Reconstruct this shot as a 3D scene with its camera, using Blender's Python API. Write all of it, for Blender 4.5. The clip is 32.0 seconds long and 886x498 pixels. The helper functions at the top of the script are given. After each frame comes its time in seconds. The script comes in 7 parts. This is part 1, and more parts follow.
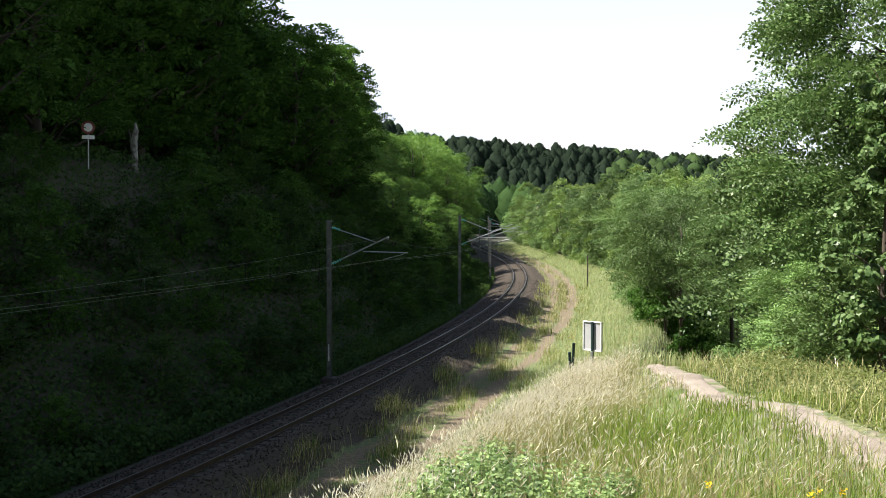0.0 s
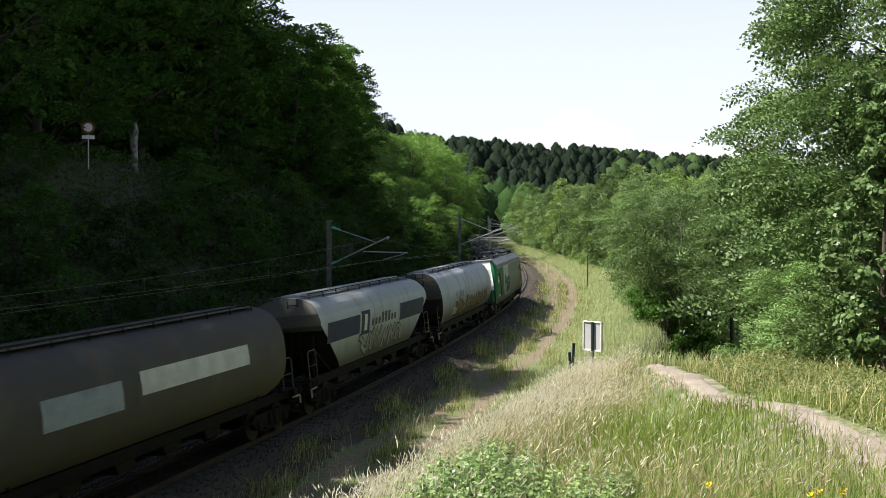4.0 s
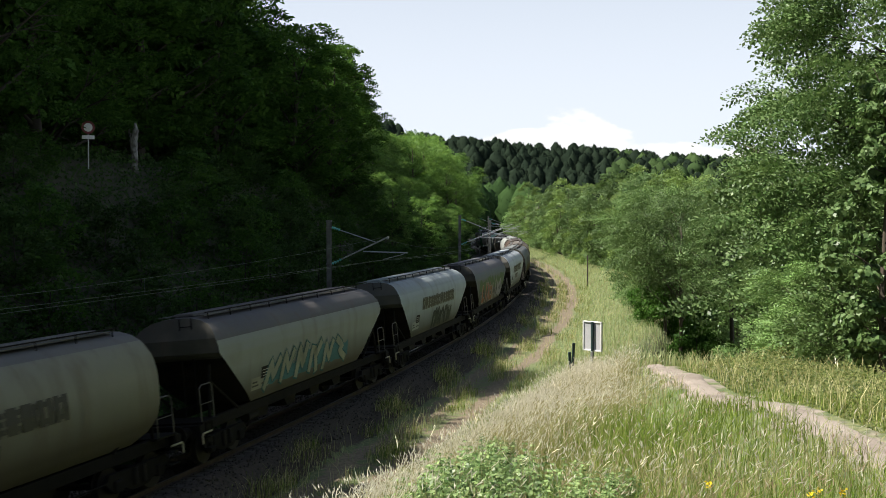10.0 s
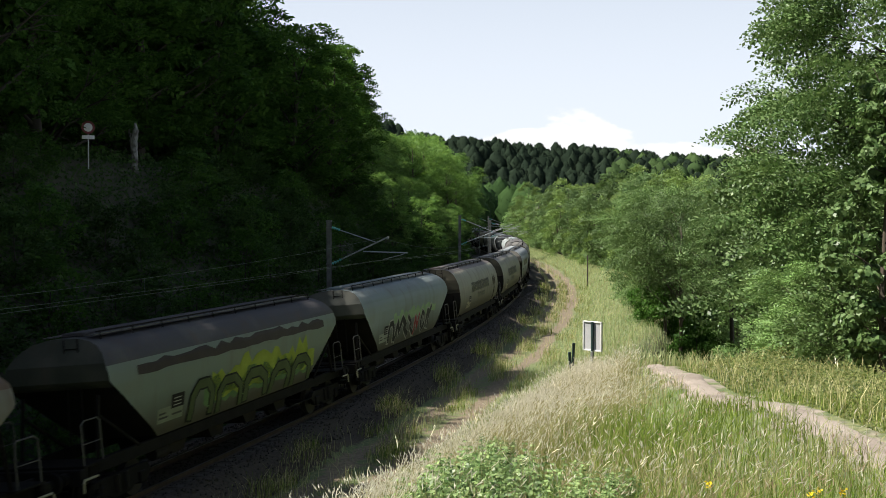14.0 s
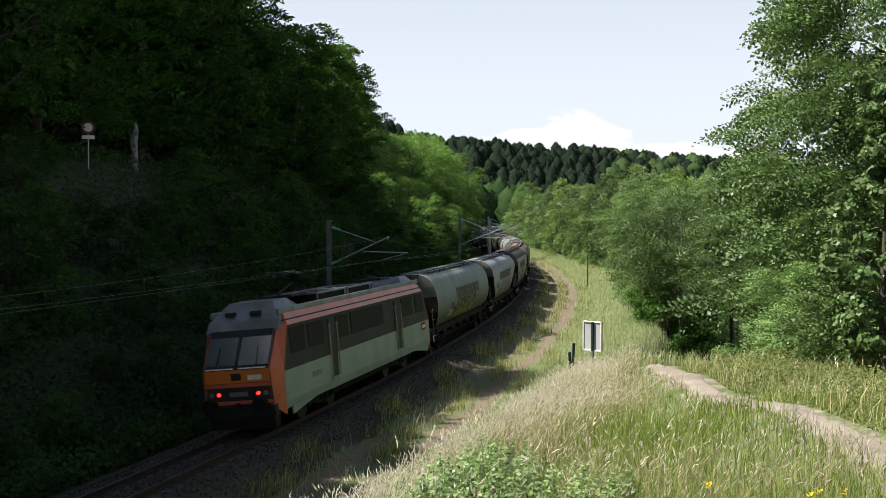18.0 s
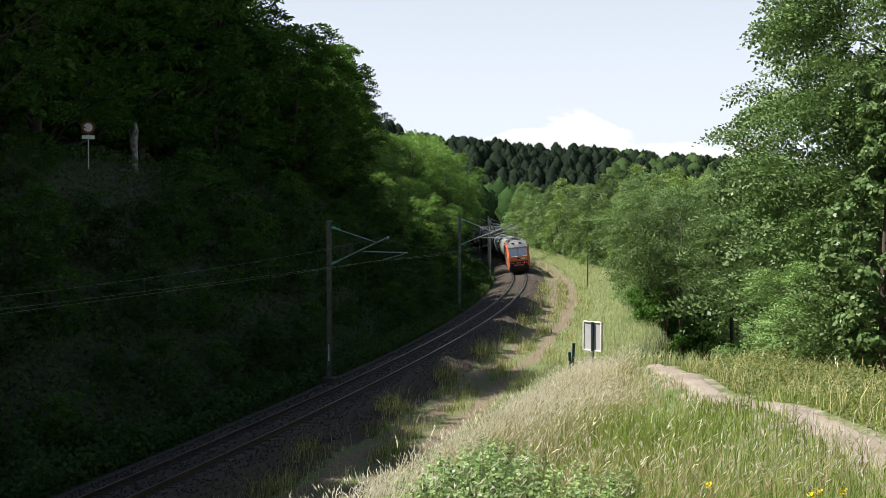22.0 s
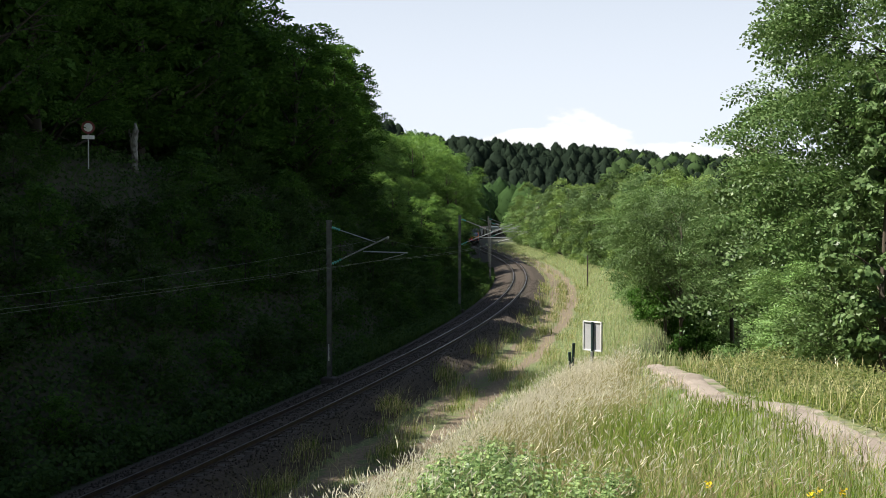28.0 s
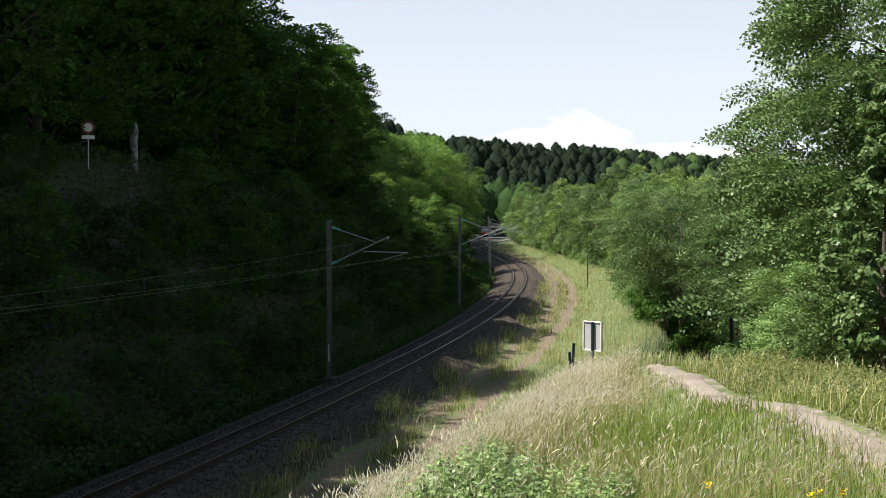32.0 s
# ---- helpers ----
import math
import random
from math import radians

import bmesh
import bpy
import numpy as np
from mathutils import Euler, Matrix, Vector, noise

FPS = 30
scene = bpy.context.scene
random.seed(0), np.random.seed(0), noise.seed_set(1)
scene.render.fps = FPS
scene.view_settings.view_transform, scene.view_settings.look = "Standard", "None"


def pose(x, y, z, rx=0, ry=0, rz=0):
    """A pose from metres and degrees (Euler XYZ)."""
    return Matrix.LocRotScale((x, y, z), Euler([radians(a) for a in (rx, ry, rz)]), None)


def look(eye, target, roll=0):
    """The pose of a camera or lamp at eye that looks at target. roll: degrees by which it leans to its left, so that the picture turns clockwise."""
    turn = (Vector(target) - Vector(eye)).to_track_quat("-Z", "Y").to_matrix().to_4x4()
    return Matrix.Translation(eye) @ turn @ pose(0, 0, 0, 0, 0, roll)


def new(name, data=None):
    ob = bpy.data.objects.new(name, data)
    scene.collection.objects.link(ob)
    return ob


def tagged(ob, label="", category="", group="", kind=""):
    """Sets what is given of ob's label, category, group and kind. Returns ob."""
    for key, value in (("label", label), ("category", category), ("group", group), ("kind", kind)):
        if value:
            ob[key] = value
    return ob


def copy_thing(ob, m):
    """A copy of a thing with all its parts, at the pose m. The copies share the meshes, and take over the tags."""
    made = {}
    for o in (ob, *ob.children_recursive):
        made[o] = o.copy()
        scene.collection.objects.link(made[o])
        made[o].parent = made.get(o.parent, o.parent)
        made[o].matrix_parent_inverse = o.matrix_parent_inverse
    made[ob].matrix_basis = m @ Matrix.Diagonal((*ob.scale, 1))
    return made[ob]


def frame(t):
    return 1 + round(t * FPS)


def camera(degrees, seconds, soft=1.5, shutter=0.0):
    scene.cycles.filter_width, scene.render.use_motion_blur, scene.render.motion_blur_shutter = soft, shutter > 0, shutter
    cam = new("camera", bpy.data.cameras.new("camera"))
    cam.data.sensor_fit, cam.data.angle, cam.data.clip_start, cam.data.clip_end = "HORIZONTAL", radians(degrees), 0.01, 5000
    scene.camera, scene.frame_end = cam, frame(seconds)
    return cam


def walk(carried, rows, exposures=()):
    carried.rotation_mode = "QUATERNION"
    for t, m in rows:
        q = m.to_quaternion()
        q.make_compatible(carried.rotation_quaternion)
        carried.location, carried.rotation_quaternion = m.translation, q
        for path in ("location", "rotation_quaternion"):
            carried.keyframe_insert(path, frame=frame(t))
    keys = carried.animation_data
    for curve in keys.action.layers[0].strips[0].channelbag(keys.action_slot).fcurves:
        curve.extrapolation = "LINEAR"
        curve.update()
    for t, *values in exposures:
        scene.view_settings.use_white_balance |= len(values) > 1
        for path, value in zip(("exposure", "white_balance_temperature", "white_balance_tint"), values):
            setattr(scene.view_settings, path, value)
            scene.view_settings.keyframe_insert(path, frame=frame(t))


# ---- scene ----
# The camera stands still on the bank beside the line.
FOV = 46.4
EYE = (0.0, 0.0, 7.1)
PITCH = -1.69
cam = camera(FOV, 32.0, soft=0.82, shutter=0.12)
STAND = pose(EYE[0], EYE[1], EYE[2], 90 + PITCH, 0, 0)
walk(cam, [(0.0, STAND), (32.0, STAND)],
     exposures=[(0.0, 1.18), (1.2, 1.18), (3.0, 1.13), (5.0, 0.84), (6.0, 0.82), (32.0, 0.82)])

# ---- sky and sun ----
SUN_EL, SUN_AZ = 52.2, -6.0          # height, and degrees ahead of square-left of the camera
to_sun = Vector((-math.cos(radians(SUN_EL)) * math.cos(radians(SUN_AZ)),
                 math.cos(radians(SUN_EL)) * math.sin(radians(SUN_AZ)), math.sin(radians(SUN_EL))))
world = bpy.data.worlds.new("sky")
scene.world = world
world.use_nodes = True
wt = world.node_tree
wt.nodes.clear()
w_out = wt.nodes.new("ShaderNodeOutputWorld")
w_bg = wt.nodes.new("ShaderNodeBackground")
w_sky = wt.nodes.new("ShaderNodeTexSky")
w_sky.sky_type = "NISHITA"
w_sky.sun_disc = False
w_sky.sun_elevation = radians(SUN_EL)
w_sky.sun_rotation = radians(270 + SUN_AZ)
w_sky.dust_density = 1.0
w_sky.air_density = 1.0
w_bg.inputs["Strength"].default_value = 0.055
# soft cumulus low over the hills
w_tc = wt.nodes.new("ShaderNodeTexCoord")
w_map = wt.nodes.new("ShaderNodeMapping")
w_map.inputs["Scale"].default_value = (9.0, 9.0, 22.0)
w_map.inputs["Location"].default_value = (0.9, 0.3, 0.1)
w_noise = wt.nodes.new("ShaderNodeTexNoise")
w_noise.inputs["Scale"].default_value = 2.2
w_noise.inputs["Detail"].default_value = 6.0
w_sep = wt.nodes.new("ShaderNodeSeparateXYZ")


def w_range(a, b, lo=0.0, hi=1.0):
    n = wt.nodes.new("ShaderNodeMapRange")
    n.interpolation_type = "SMOOTHSTEP"
    for key, value in (("From Min", a), ("From Max", b), ("To Min", lo), ("To Max", hi)):
        n.inputs[key].default_value = value
    return n


def w_math(kind, second=0.0):
    n = wt.nodes.new("ShaderNodeMath")
    n.operation = kind
    n.inputs[1].default_value = second
    return n


# the tops of a long bank of cumulus, ragged by the noise
w_rise, w_fall = w_range(0.0, 0.06, 0.062, 0.092), w_range(0.20, 0.15, -0.026, 0.0)
w_ragged = w_math("MULTIPLY_ADD", 0.085)
w_ragged.inputs[2].default_value = -0.0425
w_top, w_top2, w_over = w_math("ADD"), w_math("ADD"), w_math("SUBTRACT")
w_mul = w_range(0.004, -0.006, 0.0, 0.85)
w_mix = wt.nodes.new("ShaderNodeMix")
w_mix.data_type = "RGBA"
w_mix.inputs[7].default_value = (11.0, 11.0, 11.0, 1)
# summer haze that pales the sky towards the horizon, all round
w_haze = wt.nodes.new("ShaderNodeMapRange")
w_haze.interpolation_type = "SMOOTHSTEP"
w_haze.inputs["From Min"].default_value = 0.65
w_haze.inputs["From Max"].default_value = 0.0
w_pale = wt.nodes.new("ShaderNodeMix")
w_pale.data_type = "RGBA"
w_pale.inputs[7].default_value = (9.2, 9.9, 11.0, 1)
for a, b in ((w_tc.outputs["Generated"], w_map.inputs[0]), (w_map.outputs[0], w_noise.inputs["Vector"]),
             (w_tc.outputs["Generated"], w_sep.inputs[0]), (w_sep.outputs["X"], w_rise.inputs[0]), (w_sep.outputs["X"], w_fall.inputs[0]),
             (w_noise.outputs[0], w_ragged.inputs[0]), (w_rise.outputs[0], w_top.inputs[0]), (w_fall.outputs[0], w_top.inputs[1]),
             (w_top.outputs[0], w_top2.inputs[0]), (w_ragged.outputs[0], w_top2.inputs[1]), (w_sep.outputs["Z"], w_over.inputs[0]),
             (w_top2.outputs[0], w_over.inputs[1]), (w_over.outputs[0], w_mul.inputs[0]), (w_mul.outputs[0], w_mix.inputs[0]),
             (w_sep.outputs["Z"], w_haze.inputs[0]), (w_haze.outputs[0], w_pale.inputs[0]),
             (w_sky.outputs[0], w_pale.inputs[6]), (w_pale.outputs[2], w_mix.inputs[6]), (w_mix.outputs[2], w_bg.inputs["Color"]),
             (w_bg.outputs[0], w_out.inputs[0])):
    wt.links.new(a, b)
sun_data = bpy.data.lights.new("sun", "SUN")
sun_data.energy, sun_data.angle, sun_data.color = 5.0, radians(0.53), (1.0, 0.95, 0.86)
sun = new("sun", sun_data)
sun.matrix_world = look(to_sun * 100, (0, 0, 0))
# ---- materials ----
def shader(name):
    m = bpy.data.materials.new(name)
    m.use_nodes = True
    nt = m.node_tree
    return m, nt, nt.nodes["Principled BSDF"]


def add(nt, kind, **values):
    n = nt.nodes.new("ShaderNode" + kind)
    for key, value in values.items():
        n.inputs[key].default_value = value
    return n


def mixed(nt, fac, a, b):
    """A colour mix; fac, a and b are sockets or values."""
    n = nt.nodes.new("ShaderNodeMix")
    n.data_type = "RGBA"
    for slot, value in ((0, fac), (6, a), (7, b)):
        if isinstance(value, bpy.types.NodeSocket):
            nt.links.new(value, n.inputs[slot])
        elif slot == 0:
            n.inputs[0].default_value = value
        else:
            n.inputs[slot].default_value = (*value, 1)
    return n.outputs[2]


def noise_at(nt, scale, detail=4.0, low=0.35, high=0.65, stretch=None, coords="Object"):
    tc = nt.nodes.new("ShaderNodeTexCoord")
    src = tc.outputs[coords]
    if stretch:
        mp = nt.nodes.new("ShaderNodeMapping")
        mp.inputs["Scale"].default_value = stretch
        nt.links.new(src, mp.inputs[0])
        src = mp.outputs[0]
    n = add(nt, "TexNoise", Scale=scale, Detail=detail)
    nt.links.new(src, n.inputs["Vector"])
    r = add(nt, "MapRange", **{"From Min": low, "From Max": high})
    nt.links.new(n.outputs[0], r.inputs[0])
    return r.outputs[0]


def bumped(nt, bsdf, height, strength=0.3, distance=0.02):
    b = add(nt, "Bump", Strength=strength, Distance=distance)
    nt.links.new(height, b.inputs["Height"])
    nt.links.new(b.outputs[0], bsdf.inputs["Normal"])


def surface(name, colour, second=None, rough=0.7, metal=0.0, scale=6.0, grain=60.0, bump=0.2, stretch=None, low=0.4, high=0.65):
    """A worn surface: two colours in patches, fine grain, relief."""
    m, nt, p = shader(name)
    second = second or tuple(c * 0.7 for c in colour)
    patch = noise_at(nt, scale, 5.0, low, high, stretch)
    fine = noise_at(nt, grain, 3.0, 0.3, 0.7, stretch)
    c = mixed(nt, patch, colour, second)
    c = mixed(nt, fine, c, tuple(x * 0.8 for x in second))
    mx = nt.nodes.new("ShaderNodeMix")
    mx.data_type = "RGBA"
    mx.inputs[0].default_value = 0.35
    nt.links.new(mixed(nt, patch, colour, second), mx.inputs[6])
    nt.links.new(c, mx.inputs[7])
    nt.links.new(mx.outputs[2], p.inputs["Base Color"])
    p.inputs["Roughness"].default_value, p.inputs["Metallic"].default_value = rough, metal
    if bump:
        bumped(nt, p, fine, bump, 0.01)
    return m


def foliage(name, colour, second, gloss=0.5, through_light=0.35, spread=0.5, shine=0.16):
    """Leaves: each island of the mesh takes its own tone between two greens; part of the light passes through."""
    m, nt, p = shader(name)
    geo = nt.nodes.new("ShaderNodeNewGeometry")
    info = nt.nodes.new("ShaderNodeObjectInfo")
    c = mixed(nt, geo.outputs["Random Per Island"], colour, second)
    tone = add(nt, "HueSaturation")
    rng = add(nt, "MapRange", **{"To Min": 1.0 - spread / 2, "To Max": 1.0 + spread / 2})
    nt.links.new(info.outputs["Random"], rng.inputs[0])
    nt.links.new(rng.outputs[0], tone.inputs["Value"])
    nt.links.new(c, tone.inputs["Color"])
    nt.links.new(tone.outputs[0], p.inputs["Base Color"])
    p.inputs["Roughness"].default_value = gloss
    p.inputs["Specular IOR Level"].default_value = shine
    trans = nt.nodes.new("ShaderNodeBsdfTranslucent")
    warm = nt.nodes.new("ShaderNodeHueSaturation")
    warm.inputs["Hue"].default_value = 0.485
    warm.inputs["Saturation"].default_value = 1.05
    warm.inputs["Value"].default_value = 1.25
    nt.links.new(tone.outputs[0], warm.inputs["Color"])
    nt.links.new(warm.outputs[0], trans.inputs["Color"])
    mx = nt.nodes.new("ShaderNodeMixShader")
    mx.inputs[0].default_value = through_light
    nt.links.new(p.outputs[0], mx.inputs[1])
    nt.links.new(trans.outputs[0], mx.inputs[2])
    nt.links.new(mx.outputs[0], nt.nodes["Material Output"].inputs[0])
    return m


def painted(name, rust=0.35, top=2.5, foot=1.45, most=0.92):
    """Wagon paint: the object's own colour, dulled by rust streaks that run down and grime low on the sides."""
    m, nt, p = shader(name)
    info = nt.nodes.new("ShaderNodeObjectInfo")
    streaks = noise_at(nt, 1.0, 5.0, 0.62 - rust * 0.3, 0.80, (2.2, 2.2, 0.12))
    blotch = noise_at(nt, 0.7, 6.0, 0.5, 0.75)
    fine = noise_at(nt, 14.0, 4.0, 0.3, 0.7)
    c = mixed(nt, blotch, info.outputs["Color"], (0.16, 0.145, 0.11))
    soft = nt.nodes.new("ShaderNodeMix")
    soft.data_type = "RGBA"
    soft.inputs[0].default_value = 0.4
    nt.links.new(info.outputs["Color"], soft.inputs[6])
    nt.links.new(c, soft.inputs[7])
    c = soft.outputs[2]
    ms = add(nt, "Math", **{})
    ms.operation = "MULTIPLY"
    ms.inputs[1].default_value = rust
    nt.links.new(streaks, ms.inputs[0])
    c = mixed(nt, ms.outputs[0], c, (0.10, 0.05, 0.025))
    # grime thrown up from the track
    tc = nt.nodes.new("ShaderNodeTexCoord")
    sep = nt.nodes.new("ShaderNodeSeparateXYZ")
    nt.links.new(tc.outputs["Object"], sep.inputs[0])
    low = add(nt, "MapRange", **{"From Min": top, "From Max": foot, "To Max": most})
    nt.links.new(sep.outputs["Z"], low.inputs[0])
    c = mixed(nt, low.outputs[0], c, (0.062, 0.052, 0.034))
    nt.links.new(c, p.inputs["Base Color"])
    p.inputs["Roughness"].default_value = 0.72
    p.inputs["Specular IOR Level"].default_value = 0.28
    bumped(nt, p, fine, 0.12, 0.01)
    return m


M_RAIL = surface("rail_steel", (0.09, 0.06, 0.045), (0.05, 0.035, 0.03), 0.6, 0.5, 4.0, 50.0, 0.1)
M_RAILTOP = surface("polished_rail_head", (0.22, 0.21, 0.20), (0.15, 0.14, 0.135), 0.42, 1.0, 8.0, 60.0, 0.05)
M_SLEEPER = surface("sleeper_concrete", (0.075, 0.064, 0.05), (0.045, 0.039, 0.03), 0.85, 0, 3.0, 30.0, 0.3)
M_DARKBARK = surface("dark_bark", (0.045, 0.038, 0.028), (0.025, 0.021, 0.016), 0.95, 0, 3.0, 20.0, 0.7, (1, 1, 0.25))
M_BARK = surface("bark", (0.10, 0.08, 0.058), (0.05, 0.042, 0.03), 0.9, 0, 3.0, 20.0, 0.7, (1, 1, 0.25))
M_PALE = surface("pale_peeling_bark", (0.26, 0.26, 0.25), (0.05, 0.045, 0.035), 0.8, 0, 7.0, 20.0, 0.5, (1, 1, 0.5))
M_GALV = surface("galvanised_steel", (0.42, 0.44, 0.44), (0.30, 0.31, 0.31), 0.45, 0.7, 4.0, 40.0, 0.08)
M_MAST = surface("mast_steel", (0.15, 0.16, 0.15), (0.09, 0.09, 0.085), 0.6, 0.4, 3.0, 40.0, 0.15)
M_WIRE = surface("copper_wire", (0.12, 0.15, 0.14), (0.08, 0.10, 0.09), 0.6, 0.2, 4.0, 40.0, 0.0)
M_INSUL = surface("green_glass_insulator", (0.12, 0.42, 0.36), (0.08, 0.30, 0.26), 0.15, 0, 10.0, 40.0, 0.0)
M_WHITE = surface("white_paint", (0.78, 0.78, 0.76), (0.62, 0.62, 0.60), 0.5, 0, 3.0, 30.0, 0.05)
M_SIGNGREY = surface("grey_sign_back", (0.50, 0.50, 0.51), (0.42, 0.42, 0.43), 0.5, 0.1, 2.0, 30.0, 0.08)
M_RED = surface("red_sign_paint", (0.20, 0.03, 0.03), (0.15, 0.03, 0.03), 0.5, 0, 4.0, 30.0, 0.05)
M_DARKPOST = surface("dark_green_plastic", (0.02, 0.055, 0.05), (0.015, 0.03, 0.03), 0.5, 0, 4.0, 30.0, 0.1)
M_BLACK = surface("black_grime_and_shade", (0.014, 0.013, 0.012), (0.022, 0.018, 0.015), 0.75, 0, 2.0, 20.0, 0.3)
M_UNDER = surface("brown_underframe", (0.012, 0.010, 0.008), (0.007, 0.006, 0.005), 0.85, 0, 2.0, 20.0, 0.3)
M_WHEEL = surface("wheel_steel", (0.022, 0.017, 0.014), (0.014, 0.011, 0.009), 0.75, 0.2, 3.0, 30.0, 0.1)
M_HAND = surface("pale_handrail", (0.10, 0.094, 0.08), (0.06, 0.055, 0.048), 0.55, 0.1, 5.0, 30.0, 0.1)
M_RAILPALE = surface("worn_cream_handrail", (0.34, 0.31, 0.20), (0.22, 0.20, 0.13), 0.55, 0, 5.0, 30.0, 0.1)
M_PAINT = painted("wagon_paint", 0.35)
M_RUSTY = painted("rusty_wagon_paint", 0.9)
M_GRIMY = painted("grimy_wagon_paint", 0.5, 2.95, 1.7, 0.92)
M_LETTER = surface("faded_brown_lettering", (0.020, 0.018, 0.012), (0.040, 0.036, 0.024), 0.6, 0, 2.0, 12.0, 0.1)
M_GLASS, _nt, _p = shader("dark_cab_glass")
_p.inputs["IOR"].default_value = 1.25
_p.inputs["Base Color"].default_value = (0.02, 0.025, 0.03, 1)
_p.inputs["Roughness"].default_value = 0.04
M_FRONT = surface("loco_front_white", (0.80, 0.80, 0.78), (0.66, 0.66, 0.64), 0.35, 0, 1.5, 20.0, 0.05)
M_LOCO = painted("grimy_loco_paint", 0.05, 2.35, 1.05, 0.85)
# base colour paled: much of the sky's reflection is painted in
M_PALESCREEN, _nt, _p = shader("sky_toned_windscreen")
_p.inputs["Base Color"].default_value = (0.64, 0.68, 0.68, 1)
_p.inputs["Roughness"].default_value = 0.22
_p.inputs["IOR"].default_value = 4.2
M_SCREEN, _nt, _p = shader("coated_windscreen")
_p.inputs["Base Color"].default_value = (0.05, 0.07, 0.09, 1)
_p.inputs["Roughness"].default_value = 0.15
_p.inputs["IOR"].default_value = 3.0
M_SIDEGREY = surface("loco_side_grey", (0.23, 0.30, 0.285), (0.18, 0.24, 0.225), 0.5, 0, 0.8, 20.0, 0.05)
M_GREEN = surface("loco_green", (0.007, 0.135, 0.05), (0.005, 0.09, 0.034), 0.4, 0, 0.8, 20.0, 0.05)
M_LGREY = surface("loco_light_grey", (0.20, 0.215, 0.155), (0.155, 0.165, 0.118), 0.45, 0, 0.8, 20.0, 0.05)
M_WGREY = surface("loco_white", (0.50, 0.51, 0.46), (0.40, 0.41, 0.37), 0.45, 0, 0.8, 20.0, 0.05)
M_MGREY = surface("loco_roof_grey", (0.20, 0.21, 0.215), (0.15, 0.15, 0.155), 0.5, 0.1, 1.2, 20.0, 0.08)
M_DGREY = surface("loco_dark_grey", (0.034, 0.036, 0.038), (0.025, 0.025, 0.027), 0.6, 0, 1.2, 20.0, 0.05)
M_ORANGE = surface("loco_orange", (0.62, 0.135, 0.065), (0.50, 0.11, 0.055), 0.4, 0, 1.0, 20.0, 0.05)
M_AMBER = surface("loco_amber", (0.74, 0.19, 0.03), (0.64, 0.16, 0.03), 0.4, 0, 1.0, 20.0, 0.05)
M_SILVER = surface("loco_silver", (0.24, 0.25, 0.26), (0.13, 0.135, 0.14), 0.5, 0.2, 1.0, 20.0, 0.05)


for _m, _s in ((M_DGREY, 0.15), (M_BLACK, 0.15), (M_UNDER, 0.15), (M_GREEN, 0.35)):
    _m.node_tree.nodes["Principled BSDF"].inputs["Specular IOR Level"].default_value = _s


def glowing(name, colour, strength):
    m, nt, p = shader(name)
    p.inputs["Base Color"].default_value = (*colour, 1)
    p.inputs["Emission Color"].default_value = (*colour, 1)
    p.inputs["Emission Strength"].default_value = strength
    return m


M_TAIL = glowing("red_tail_lamp", (1.0, 0.03, 0.02), 2.0)

LEAF_ASH = foliage("ash_leaves", (0.056, 0.116, 0.031), (0.185, 0.275, 0.105), 0.42, 0.20, 0.4, 0.28)
LEAF_MID = foliage("young_ash_leaves", (0.110, 0.200, 0.060), (0.212, 0.318, 0.112), 0.42, 0.18, 0.8, 0.26)
LEAF_ROB = foliage("robinia_leaves", (0.136, 0.228, 0.056), (0.245, 0.345, 0.103), 0.45, 0.20, 0.8, 0.2)
LEAF_SLOPE = foliage("slope_robinia_leaves", (0.052, 0.130, 0.025), (0.170, 0.285, 0.068), 0.5, 0.32, 0.5, 0.12)
LEAF_DARK = foliage("oak_leaves", (0.030, 0.076, 0.014), (0.068, 0.145, 0.027), 0.65, 0.34, 0.5, 0.06)
LEAF_SHRUB = foliage("bramble_leaves", (0.027, 0.058, 0.016), (0.054, 0.099, 0.026), 0.7, 0.25, 0.5, 0.06)
LEAF_CONIFER = foliage("pine_needles", (0.012, 0.020, 0.013), (0.019, 0.030, 0.018), 0.9, 0.1, 0.5, 0.03)
LEAF_FAR = foliage("far_leaves", (0.040, 0.074, 0.026), (0.076, 0.122, 0.042), 0.8, 0.2, 0.3, 0.05)
LEAF_VALLEY = foliage("valley_leaves", (0.022, 0.050, 0.017), (0.046, 0.088, 0.026), 0.8, 0.2, 0.2, 0.05)
LEAF_HERB = foliage("nettle_leaves", (0.060, 0.130, 0.032), (0.35, 0.47, 0.19), 0.4, 0.25, 0.5, 0.3)
BLADE_GREEN = foliage("green_blades", (0.080, 0.150, 0.018), (0.29, 0.37, 0.080), 0.5, 0.28)
BLADE_VERGE = foliage("verge_blades", (0.21, 0.29, 0.11), (0.43, 0.47, 0.26), 0.55, 0.4)
# grass greens darkened: the cutting's shade is put into the blade colour
BLADE_SHADE = foliage("shade_toned_blades", (0.045, 0.090, 0.020), (0.085, 0.140, 0.036), 0.6, 0.35)
BLADE_DRY = foliage("dry_blades", (0.26, 0.25, 0.09), (0.62, 0.57, 0.32), 0.55, 0.28)
SEED_HEAD = foliage("seed_heads", (0.80, 0.76, 0.60), (0.95, 0.91, 0.79), 0.6, 0.35)
HEAD_BROWN = foliage("brown_seed_heads", (0.34, 0.26, 0.15), (0.60, 0.50, 0.34), 0.6, 0.35)
LEAF_WEED = foliage("weed_leaves", (0.055, 0.095, 0.022), (0.26, 0.28, 0.10), 0.5, 0.35, 0.3, 0.2)
PETAL = foliage("yellow_petals", (0.75, 0.55, 0.03), (0.85, 0.68, 0.05), 0.6, 0.3)
